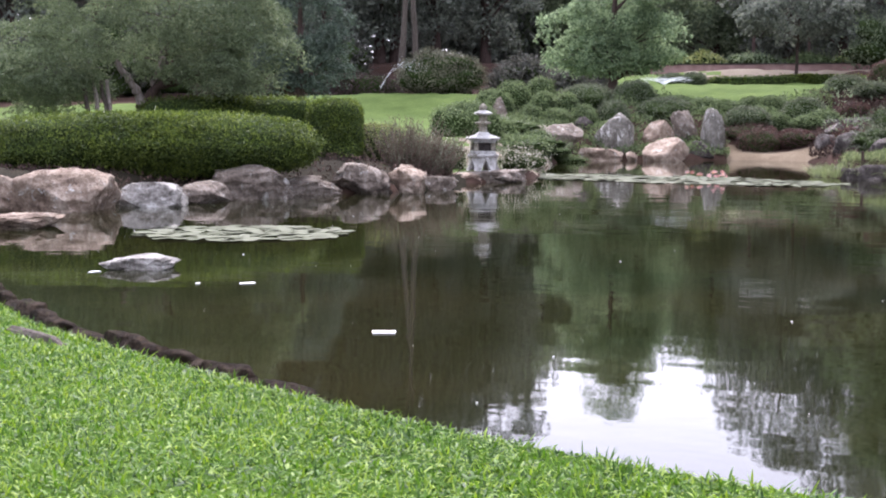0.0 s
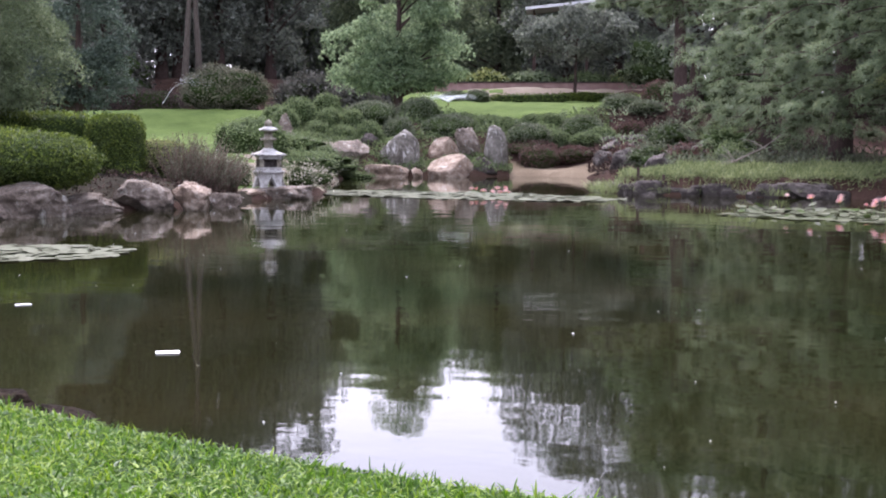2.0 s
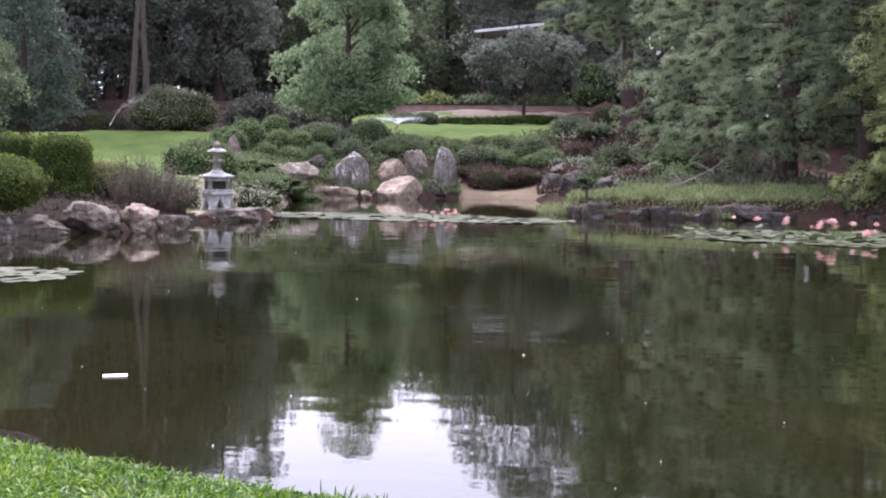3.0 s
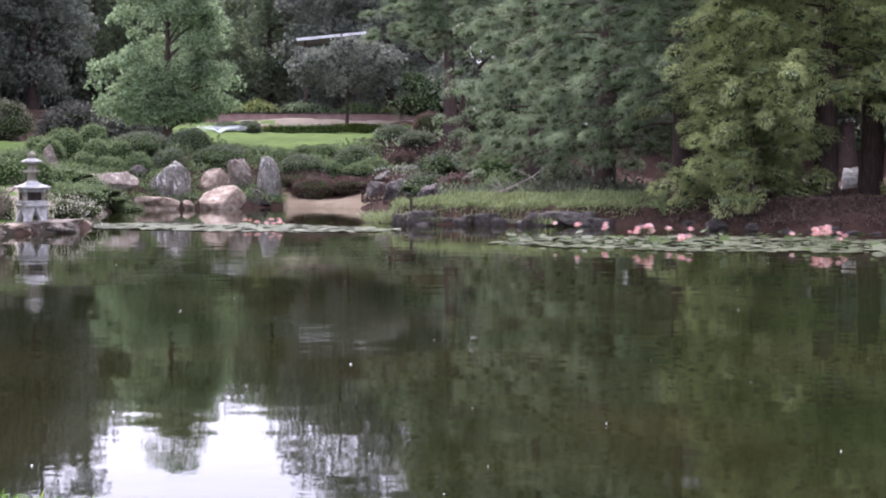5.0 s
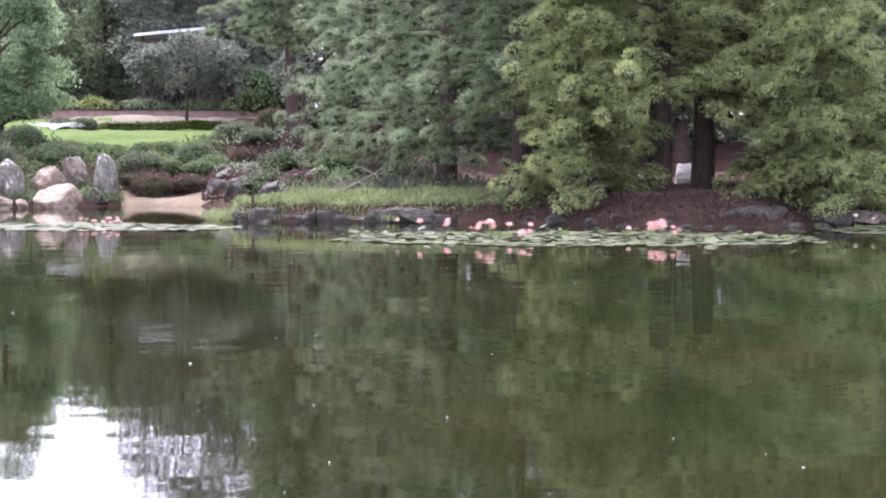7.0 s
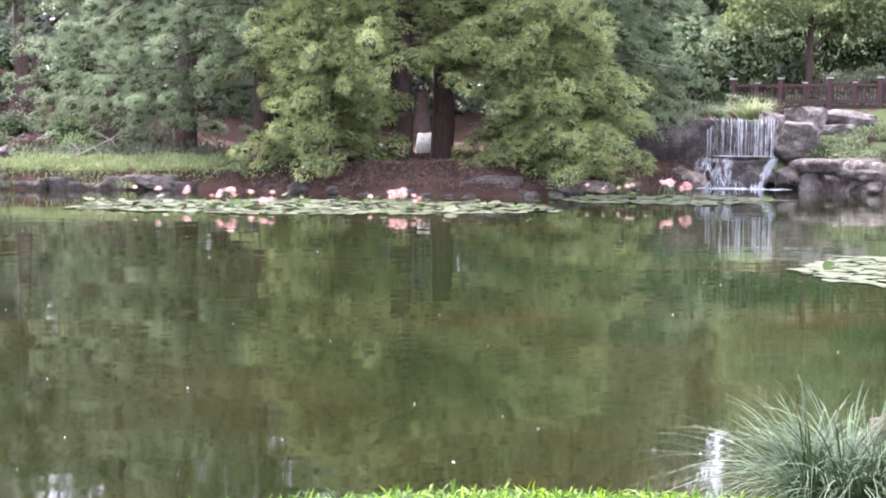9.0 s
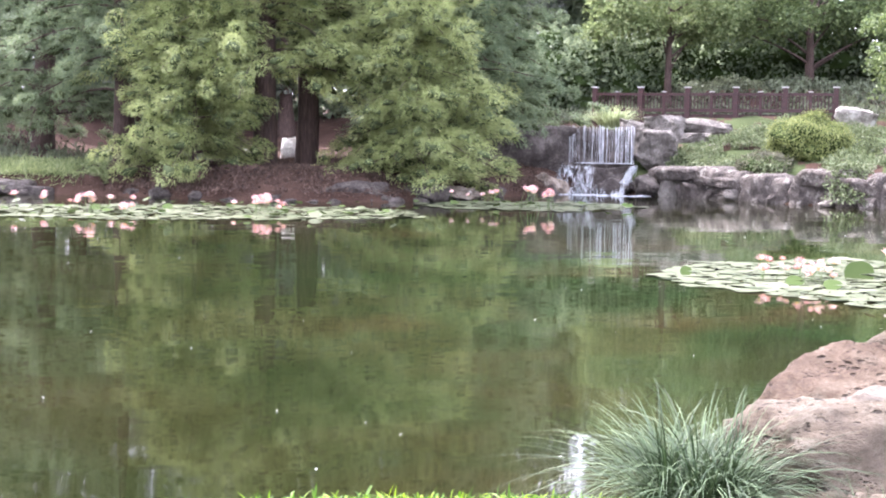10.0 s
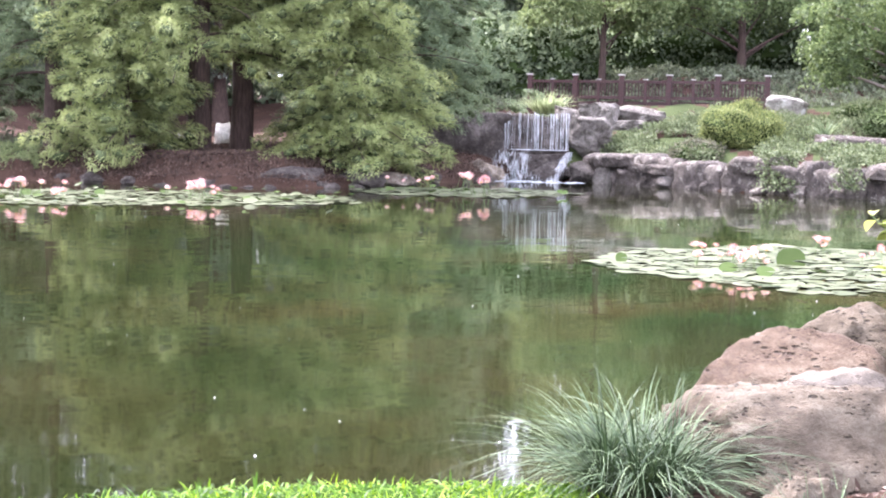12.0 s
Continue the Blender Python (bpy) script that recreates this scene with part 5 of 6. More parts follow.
# stone edging along the near lawn
M_EDGE = stone_material("wet_edge_stone", (0.008, 0.0055, 0.004), (0.024, 0.017, 0.012), (0.055, 0.040, 0.028), lichen=(0.055, 0.07, 0.025), lichen_at=0.6, scale=2.5, spec=0.04)
re_ = random.Random(9)
edge = [p for p in LOOP if -7.9 < p[0] < -2.9 and p[1] < 9.9]
edge = sorted(edge, key=lambda p: p[0])
for k in range(0, len(edge) - 2, 2):
    a, b = Vector((*edge[k], 0)), Vector((*edge[k + 2], 0))
    L = (b - a).length
    ang = math.degrees(math.atan2(b.y - a.y, b.x - a.x))
    ob = new("edging_stone", rock_mesh("edging_stone", (L * 1.7, 0.15 + 0.07 * re_.random(), 0.2 + 0.07 * re_.random()), M_EDGE, 300 + k, cuts=5, level=4, boxy=0.8))
    out = (Vector((0, 25, 0)) - a).normalized() * 0.10
    ob.matrix_world = Matrix.Translation((a + b) / 2 + out + Vector((0, 0, -0.035 - 0.004 * (a.x + 7.6)))) @ Matrix.Rotation(radians(ang), 4, "Z")
    tagged(ob, "dark wet stone edging the lawn", "edging stone", "edging stones")

log_a, log_b = spot(-38.2, 8.9, 0.13), spot(-35.2, 7.85, 0.11)
log = new("edging_log", rock_mesh("edging_log", ((log_b - log_a).length, 0.15, 0.2), M_BARK_GREY, 399, cuts=3, level=5, boxy=0.8, rough=0.12))
log.matrix_world = Matrix.Translation((log_a + log_b) / 2 + Vector((0, 0, -0.07))) @ Matrix.Rotation(math.atan2((log_b - log_a).y, (log_b - log_a).x), 4, "Z")
tagged(log, "short weathered brown-grey log lying at the lawn's edge", "log")

# ---------------------------------------------------------------- water lilies
def pad_mesh(seed, curl=0.06):
    r = random.Random(seed)
    n = 16
    v = [(0.0, 0.0, 0.0)]
    for ring in (0.55, 1.0):
        for k in range(n):
            a = 0.14 + (2 * math.pi - 0.28) * k / (n - 1)
            rr = ring * (1 + 0.05 * math.sin(3 * a + seed) + r.uniform(-0.03, 0.03))
            v.append((rr * math.cos(a), rr * math.sin(a), curl * (ring ** 4) * (0.5 + 0.5 * math.sin(2 * a + seed)) + 0.012 * r.random()))
    f = [(0, 1 + k, 2 + k) for k in range(n - 1)]
    f += [(1 + k, 1 + n + k, 2 + n + k) for k in range(n - 1)] + [(1 + k, 2 + n + k, 2 + k) for k in range(n - 1)]
    return mesh_from("lily_pad", v, f, M_PAD, smooth=True)


PADS = [pad_mesh(k, 0.015 + 0.03 * (k % 3)) for k in range(6)]


M_PAD_UP = leaf_material("raised_lily_pad", (0.018, 0.040, 0.006), (0.042, 0.080, 0.012), (0.11, 0.145, 0.035), patch=2.0, glow=0.2, rough=0.8, spec=0.03, single=0.7)
PADS_UP = []
for pad in PADS:
    up_ = pad.copy()
    up_.materials[0] = M_PAD_UP
    PADS_UP.append(up_)


def flower_meshes():
    r = np.random.default_rng(17)
    vs, fs = [], []
    for ring, (count, tilt, length, width) in enumerate(((7, 0.28, 0.15, 0.03), (7, 0.72, 0.155, 0.03), (5, 1.1, 0.13, 0.024))):
        for k in range(count):
            a = 2 * math.pi * (k + 0.5 * ring) / count
            out = np.array([math.cos(a), math.sin(a), 0])
            side = np.array([-math.sin(a), math.cos(a), 0])
            up = np.array([0, 0, 1.0])
            for s, w in ((0, 0.25), (0.5, 1.0), (0.8, 0.7), (1.0, 0.05)):
                t = tilt + 0.15 * s
                c = out * length * s * math.cos(t) + up * length * s * math.sin(t)
                vs += [c - side * width * w / 2 + up * 0.012 * w, c - up * 0.002, c + side * width * w / 2 + up * 0.012 * w]
            o = len(vs) - 12
            for q in range(3):
                for h in range(2):
                    i = o + q * 3 + h
                    fs.append((i, i + 1, i + 4, i + 3))
    petals = mesh_from("petals", np.array(vs), np.array(fs), M_PETAL, smooth=True)
    centre = bm_mesh("stamens", lathe_bm([(0.015, 0.0), (0.028, 0.02), (0.022, 0.05), (0.005, 0.055)], 6), M_YELLOW, True)
    return petals, centre


PETALS, STAMENS = flower_meshes()
STEM = tubes("stem", [(np.array([[0, 0, -1.0], [0.02, 0, -0.5], [0, 0, 0]]), np.array([0.008, 0.008, 0.007]))], M_STEM, 5)


def lily_patch(label, p0, p1, half, count, flowers, seed, size=(0.10, 0.19), taper=0.55, raised=0.0):
    """A raft of floating pads along a line, with flowers standing over it."""
    r = random.Random(seed)
    p0, p1 = Vector((*p0, 0)), Vector((*p1, 0))
    mid = (p0 + p1) / 2
    root = thing("water_lily", mid, label, "water lily", "rafts of water lilies")
    along = (p1 - p0)
    side = Vector((-along.y, along.x, 0)).normalized()
    placed, rest, tries = [], [], 0
    while len(placed) < count and tries < count * 30:
        tries += 1
        u, w = r.uniform(0, 1), r.uniform(-1, 1)
        wide = half * (1 - taper * abs(2 * u - 1) ** 2.2) * (0.85 + 0.35 * noise.noise(Vector((u * 6, seed, w))))
        p = along * (u - 0.5) + side * (w * wide)
        rad = r.uniform(*size)
        if any((p - o).length < 0.68 * (rad + ro) for o, ro in placed):
            continue
        placed.append((p, rad))
        tilt = r.random() < raised
        rad *= r.uniform(0.45, 0.7) if tilt else 1.0
        m = Matrix.Translation((p.x, p.y, 0.006 + 0.012 * r.random() + (r.uniform(0.03, 0.14) if tilt else 0)))
        m = m @ Euler((r.gauss(0, 0.2 if tilt else 0.03), r.gauss(0, 0.2 if tilt else 0.03), r.uniform(0, 6.28))).to_matrix().to_4x4() @ Matrix.Diagonal((rad, rad, rad, 1))
        kind_ = r.randrange(6)
        if len(placed) <= 300:
            part("lily_pad", (PADS_UP if tilt else PADS)[kind_], root, m=m)
        else:
            rest.append((kind_, m))
    if rest:
        vs, fs, o = [], [], 0
        for kind_, m in rest:
            me = PADS[kind_]
            co = np.empty(len(me.vertices) * 3)
            me.vertices.foreach_get("co", co)
            mm = np.array(m)
            vs.append(co.reshape(-1, 3) @ mm[:3, :3].T + mm[:3, 3])
            fs.append(np.array([p_.vertices[:] for p_ in me.polygons]) + o)
            o += len(me.vertices)
        tagged(part("lily_raft", mesh_from("lily_raft", np.concatenate(vs), np.concatenate(fs), M_PAD, smooth=True), root), kind="stuff")
    for (fx, fy, fz, k) in flowers:
        f = part("flower", PETALS, root, "pink water lily flower", m=Matrix.Translation(Vector((fx, fy, fz)) - mid) @ Euler((r.gauss(0, 0.25), r.gauss(0, 0.25), r.uniform(0, 6))).to_matrix().to_4x4() @ Matrix.Diagonal((k, k, k, 1)))
        part("stamens", STAMENS, f)
        part("stem", STEM, f)
    return root


def blooms(items, seed, size=(0.5, 0.85)):
    r = random.Random(seed)
    out = []
    for az, d, z, n in items:
        for _ in range(n if n < 2 else int(n * 1.5)):
            p = spot(az + (r.uniform(-0.45, 0.45) * 20 / d if n > 1 else 0), d + r.uniform(-0.35, 0.35))
            out.append((p.x, p.y, max(0.08, z * 0.92 + r.uniform(-0.09, 0.05)), r.uniform(*size)))
    return out


lily_patch("raft of pale water lily pads near the boulders", (-10.1, 15.8), (-7.5, 16.35), 1.4, 170, [], 401, size=(0.10, 0.2), raised=0.0)
lily_patch("long raft of lily pads with pink flowers before the rockery", (-10.9, 36.6), (-2.5, 33.4), 2.2, 430, blooms([(-9.9, 36.0, 0.15, 2), (-8.8, 35.2, 0.17, 6), (-9.4, 35.4, 0.12, 3)], 1, (0.45, 0.75)), 402, size=(0.12, 0.21))
broad_raft = lily_patch("broad raft of green lily pads with many pink flowers", (0.4, 28.8), (9.7, 26.5), 3.3, 800,
           blooms([(2.9, 29.0, 0.30, 1), (3.85, 29.0, 0.30, 1), (4.9, 29.0, 0.28, 2), (6.0, 28.5, 0.25, 1), (6.6, 27.5, 0.30, 6), (7.6, 28.8, 0.25, 1), (8.5, 28.8, 0.27, 1), (8.3, 26.4, 0.22, 2), (12.6, 28, 0.25, 1), (13.8, 27.5, 0.32, 10), (14.4, 27.4, 0.22, 2)], 2), 403, size=(0.09, 0.18), raised=0.2)
lily_patch("raft of lily pads with pink flowers before the waterfall", (11.2, 29.5), (16.4, 29.8), 2.5, 280, blooms([(21.7, 32.4, 0.35, 1), (22.4, 31.4, 0.3, 1), (23.3, 31.6, 0.35, 2), (25.0, 31.0, 0.45, 6), (25.7, 31.0, 0.4, 4)], 3), 404, size=(0.12, 0.21), raised=0.1)
pale_raft = lily_patch("large raft of pale lily pads with pink flowers", (8.75, 14.35), (12.9, 10.0), 3.1, 620, blooms([(35.1, 15.9, 0.2, 4), (35.7, 15.6, 0.2, 3), (37.05, 15.4, 0.22, 7), (40.0, 17.6, 0.2, 4), (41.3, 17.0, 0.2, 1), (42.0, 16.8, 0.2, 2)], 4, (0.34, 0.6)), 405, size=(0.08, 0.185), taper=0.6, raised=0.03)

for raft, az, d, rad, lean_, mesh in ((pale_raft, 38.5, 16.3, 0.17, 1.15, PADS_UP[0]), (pale_raft, 31.6, 15.9, 0.07, 0.9, PADS_UP[2]), (pale_raft, 36.0, 15.2, 0.1, 0.5, PADS_UP[3]), (pale_raft, 37.5, 14.9, 0.1, 0.5, PADS_UP[1]),
                                     (broad_raft, 1.6, 29.0, 0.13, 0.5, PADS[4]), (broad_raft, 16.0, 26.4, 0.14, 0.4, PADS[1]), (broad_raft, 9.9, 29.0, 0.12, 0.5, PADS_UP[4]), (broad_raft, 7.0, 28.6, 0.12, 0.5, PADS_UP[5])):
    p = spot(az, d, 0.06) - raft.location
    part("curled_leaf", mesh, raft, "leaf curling up out of the water", m=Matrix.Translation(p) @ Matrix.Rotation(radians(-az), 4, "Z") @ Matrix.Rotation(lean_, 4, "X") @ Matrix.Diagonal((rad, rad, rad, 1)))

# ---------------------------------------------------------------- waterfall
kf = Mat("falling_water", rough=0.25, spec=0.6)
kf.color(kf.ramp(kf.noise(6.0, 4.0, 0.6, stretch=(1, 1, 0.5)), (0.35, (0.34, 0.36, 0.38)), (0.65, (0.78, 0.8, 0.83))))
kf.p.inputs["Transmission Weight"].default_value = 0.3
M_FALL = kf.m


def face_on(az, d, z=0.0):
    """A placement turned back to the viewpoint: x to the right, y away."""
    return Matrix.Translation(spot(az, d, z)) @ Matrix.Rotation(radians(-az), 4, "Z")


for az, d, z, size, mat, lab, seed, boxy in [
        (27.7, 43.6, -0.1, (3.4, 1.6, 2.15), M_DARKROCK, "dark wet rock face behind the waterfall", 501, 0.66),
        (24.6, 42.6, -0.1, (3.4, 2.0, 2.2), M_DARKROCK, "dark shaded rock beside the waterfall", 502, 0.7),
        (28.1, 41.9, -0.1, (2.0, 0.9, 0.98), M_DARKROCK, "wet rock ledge below the fall", 503, 0.64),
        (27.2, 41.2, -0.1, (0.8, 0.5, 0.55), M_DARKROCK, "round wet rock in the cascade", 504, 0),
        (28.4, 41.2, -0.1, (1.0, 0.5, 0.6), M_DARKROCK, "wet rock in the cascade", 505, 0),
        (25.8, 41.0, -0.1, (1.3, 0.8, 0.75), M_GRANITE, "grey rock at the foot of the cascade", 506, 0),
        (29.1, 43.6, -0.1, (0.5, 1.2, 2.1), M_DARKROCK, "dark wet rock flanking the waterfall", 507, 0.7),
        (30.0, 40.9, -0.1, (1.0, 0.9, 0.75), M_DARKROCK, "dark rock at the end of the bank wall", 512, 0),
        (20.5, 34.8, -0.1, (1.5, 0.9, 0.55), M_DARKROCK, "dark rock on the shaded bank", 513, 0),
        (17.8, 33.9, -0.1, (1.8, 1.0, 0.62), M_DARKROCK, "broad dark rock under the conifers", 514, 0.7),
        (22.0, 35.8, -0.1, (1.2, 0.8, 0.45), M_GRANITE, "low grey rock on the shaded bank", 515, 0),
        (1.2, 37.2, -0.1, (1.8, 0.8, 0.5), M_DARKROCK, "dark rock on the grassy point", 516, 0),
        (3.4, 36.4, -0.1, (1.6, 0.8, 0.5), M_DARKROCK, "dark rock on the bank", 517, 0)]:
    ob = new("boulder", rock_mesh("boulder", size, mat, seed, boxy=boxy))
    ob.matrix_world = face_on(az, d, z)
    tagged(ob, lab, "rock", "waterside rocks")
for k, (az, d, z, size, turn, lab) in enumerate([
        (30.15, 42.7, 0.7, (1.3, 1.1, 1.32), 8, "big squared pale grey boulder beside the waterfall"), (30.6, 44.6, 1.3, (1.2, 1.0, 1.18), -12, "grey boulder at the top of the fall"),
        (29.4, 45.2, 1.2, (1.3, 0.9, 1.1), 10, "flat grey rock over the fall"), (31.7, 44.5, 1.1, (1.5, 1.0, 0.85), 6, "weathered grey rock ledge"), (32.1, 45.3, 1.5, (1.7, 1.0, 0.9), -6, "flat grey rock at the top of the bank"),
        (33.4, 43.4, 0.9, (1.9, 0.9, 0.8), 4, "long weathered rock ledge among low plants"), (35.2, 42.6, 1.0, (1.2, 0.8, 0.6), -8, "low grey rock ledge among low plants"),
        (38.4, 40.6, 0.7, (1.5, 0.8, 0.62), 5, "low brown rock ledge among low plants"), (41.0, 41.2, 0.8, (2.4, 0.9, 0.75), -4, "long brown rock ledge on the bank"), (43.6, 40.4, 0.8, (1.7, 0.9, 0.7), 8, "brown rock ledge on the bank")]):
    ob = new("boulder", rock_mesh("boulder", (size[0] * 1.12, size[1], size[2]), M_GREYROCK if k < 7 else M_WALL, 530 + k, boxy=0.6, cuts=13, rough=0.17, level=5))
    ob.matrix_world = face_on(az, d, z) @ Matrix.Rotation(radians(turn), 4, "Z") @ Matrix.Rotation(radians((3, -7, 6, -4)[k % 4]), 4, "Y") @ Matrix.Rotation(radians((5, -4, 8)[k % 3]), 4, "X")
    tagged(ob, lab, "rock", "bank ledges")


def build_fall():
    root = new("waterfall")
    root.matrix_world = face_on(27.95, 42.45)
    tagged(root, "thin white waterfall over a rock ledge into the pond", "waterfall")
    r = np.random.default_rng(77)

    def strand(x, w, z0, z1, y):
        u = np.linspace(0, 1, 9)
        px = x + 0.008 * np.sin(u * 5 + x * 40) + np.cumsum(r.normal(0, 0.003, 9))
        py = y - 0.16 * np.sqrt(u) + r.uniform(-0.03, 0.03)
        return np.stack([px, py, z1 + (z0 - z1) * u], 1), w * (0.55 + 0.6 * r.uniform(size=9)) * (1 - 0.3 * u)

    lines = []                               # a few thick falls, then many hair-thin ones between them
    for x, w in ((-0.99, 0.012), (-0.9, 0.007), (-0.55, 0.006), (-0.3, 0.008), (-0.07, 0.016), (0.02, 0.020), (0.12, 0.010), (0.42, 0.016), (0.5, 0.010), (0.62, 0.014), (0.72, 0.018), (0.8, 0.012), (0.9, 0.022), (0.97, 0.012)):
        for _ in range(3):
            lines.append(strand(x + r.normal(0, 0.014), w * r.uniform(0.4, 0.8), 0.93, 2.06 + r.uniform(-0.02, 0.03), 0.0))
    for k in range(60):
        z0 = 0.93 + (r.uniform(0, 0.7) if r.uniform() < 0.5 else 0)
        lines.append(strand(r.uniform(-1.02, 1.0), r.uniform(0.0015, 0.004), z0, 2.05, 0.02))
    tagged(part("fall", tubes("fall", lines, M_FALL, 5), root, "thin strands of falling water"), kind="stuff")
    lines = []
    for k in range(110):                     # thin sheet of white water sliding along the ledge
        x = r.uniform(-0.85, 0.75)
        L = r.uniform(0.12, 0.4)
        y = -0.55 - 0.3 * r.uniform()
        lines.append((np.array([[x, y, 0.93], [x + L / 2, y - 0.03, 0.945], [x + L, y - 0.05, 0.92]]), np.array([0.002, r.uniform(0.003, 0.008), 0.002])))
    tagged(part("lip", tubes("lip", lines, M_FALL, 5), root, "white water spilling over the ledge"), kind="stuff")
    def froth(count, x0, x1, top, drift):
        """Broken white water: many short streaks sliding down the rocks."""
        lines = []
        for k in range(count):
            u = r.uniform(0, 1)
            x = r.uniform(x0, x1) + drift * u
            if noise.noise(Vector((x * 7.0, u * 4.0, 9.0))) < -0.08:
                continue
            z = top * (1 - u) + 0.03
            y = -1.15 - 0.6 * u
            L = r.uniform(0.08, 0.3)
            dx = r.normal(0, 0.06) + drift * 0.15
            lines.append((np.array([[x, y, z], [x + dx * 0.5, y - 0.03, z - L * 0.5], [x + dx, y - 0.05, max(0.0, z - L)]]), np.array([0.0015, r.uniform(0.002, 0.0075), 0.0015])))
        tagged(part("cascade", tubes("cascade", lines, M_FALL, 4), root, "white water broken over the rocks"), kind="stuff")

    froth(620, -1.25, -0.2, 0.9, -0.12)
    froth(330, 0.88, 1.1, 0.9, -0.5)
    froth(170, -0.35, 0.6, 0.35, 0.1)
    lines = []
    for k in range(46):
        x, y = r.uniform(-1.35, 1.15), r.uniform(-2.3, -1.6)
        L = r.uniform(0.1, 0.4)
        lines.append((np.array([[x, y, 0.0], [x + L / 2, y + r.normal(0, .04), 0.012], [x + L, y + r.normal(0, .05), 0.0]]), np.array([0.004, 0.014, 0.004])))
    tagged(part("foam", tubes("foam", lines, M_FALL, 6), root, "white foam on the water"), kind="stuff")


build_fall()

# ---------------------------------------------------------------- footbridge with red railing
kr = Mat("red_timber", rough=0.6)
kr.color(kr.ramp(kr.noise(5.0, 5.0, 0.6, stretch=(1, 1, 4)), (0.3, (0.020, 0.006, 0.006)), (0.7, (0.048, 0.014, 0.013))))
M_RED = kr.m
M_CAP = Mat("white_cap", 0.5).color((0.42, 0.40, 0.38)).m


def build_bridge():
    a, b = spot(27.6, 52.4, 2.62), spot(37.3, 50.7, 2.75)
    run = (b - a)
    L = run.length
    root = new("footbridge")
    root.matrix_world = Matrix.Translation(a) @ Matrix.Rotation(math.atan2(run.y, run.x), 4, "Z")
    tagged(root, "dark red timber footbridge railing with white post caps", "footbridge")

    def beam(name, x0, x1, z0, z1, thick, mat=M_RED, y=0.0):
        bm = box_bm(x1 - x0, thick, z1 - z0, 0.012, z0)
        bmesh.ops.translate(bm, verts=bm.verts, vec=((x0 + x1) / 2, y, 0))
        return part(name, bm_mesh(name, bm, mat), root)

    beam("deck", 0, L, -0.35, 0.06, 1.7, y=0.9)
    bays = 5
    for k in range(bays + 1):
        x = L * k / bays
        p = beam("post", x - 0.09, x + 0.09, -0.3, 1.02, 0.18)
        bm = box_bm(0.24, 0.24, 0.05, 0.012, 1.02)
        bmesh.ops.translate(bm, verts=bm.verts, vec=(x, 0, 0))
        part("cap", bm_mesh("cap", bm, M_CAP), p, "white metal post cap")
        if k < bays:
            x2 = x + L / bays
            xm = (x + x2) / 2
            p = beam("short_post", xm - 0.06, xm + 0.06, -0.1, 0.86, 0.12)
            bm = box_bm(0.17, 0.17, 0.04, 0.01, 0.86)
            bmesh.ops.translate(bm, verts=bm.verts, vec=(xm, 0, 0))
            part("cap", bm_mesh("cap", bm, M_CAP), p, "white metal post cap")
            beam("top_rail", x + 0.09, x2 - 0.09, 0.74, 0.84, 0.1)
            beam("bottom_rail", x + 0.09, x2 - 0.09, 0.14, 0.26, 0.08)
            for j in range(1, 14):
                xx = x + (x2 - x) * j / 14
                if abs(xx - xm) > 0.08:
                    beam("baluster", xx - 0.022, xx + 0.022, 0.26, 0.74, 0.044)


build_bridge()
rock(spot(38.1, 49.6, 2.55), (1.5, 0.7, 0.42), M_PALE, "long low pale stone beside the footbridge", 520, -38, boxy=0.62, sink=0.6)

# ---------------------------------------------------------------- planting on the right bank
def cover(name, boxes, count, height, leaf, mat, seed, label, bare=0.12):
    """Low plants that carpet the bank."""
    r = np.random.default_rng(seed)
    pos = []
    for az0, az1, d0, d1, share in boxes:
        n = int(count * share)
        a, d = np.radians(r.uniform(az0, az1, n)), r.uniform(d0, d1, n)
        q = np.stack([d * np.sin(a), d * np.cos(a)], 1)
        z, sd = land_height(q)
        mound = np.array([0.5 + 0.9 * noise.fractal(Vector((x * 0.8, y * 0.8, 2)), 0.7, 2.1, 3) for x, y in q])
        keep = (sd > 0.03) & (mound > bare)
        pos.append(np.column_stack([q, z + height * mound * r.uniform(0, 1, n) ** 0.5])[keep])
    pos = np.concatenate(pos)
    n = len(pos)
    ahead = r.normal(0, 0.8, (n, 3)) + np.array([0, 0, 0.7])
    ob = new(name, leaf_mesh(name, pos, ahead, leaf[0] * r.uniform(0.6, 1.3, n), leaf[1] * r.uniform(0.7, 1.3, n), mat, r=r))
    return tagged(ob, label, "ground cover", kind="stuff")


M_TURF = leaf_material("rough_turf", (0.08, 0.11, 0.027), (0.155, 0.21, 0.055), (0.27, 0.33, 0.105), patch=1.2, glow=0.4)
M_CANOPY = leaf_material("canopy_leaves", (0.042, 0.070, 0.020), (0.098, 0.145, 0.042), (0.20, 0.26, 0.080), glow=0.45, dull=0.15)
M_MAPLE = leaf_material("maple_leaves", (0.085, 0.125, 0.030), (0.15, 0.215, 0.055), (0.25, 0.32, 0.10), glow=0.5)
M_PALELEAF = leaf_material("pale_ground_cover", (0.047, 0.073, 0.019), (0.107, 0.148, 0.047), (0.224, 0.271, 0.116), glow=0.3)
M_LITTER = leaf_material("leaf_litter", (0.02, 0.013, 0.010), (0.055, 0.034, 0.025), (0.12, 0.078, 0.058), patch=1.5, glow=0.0, rough=0.9, dull=0.0)
M_BROADGRASS = leaf_material("grassy_leaves", (0.10, 0.14, 0.05), (0.20, 0.26, 0.09), (0.34, 0.41, 0.18), glow=0.45)
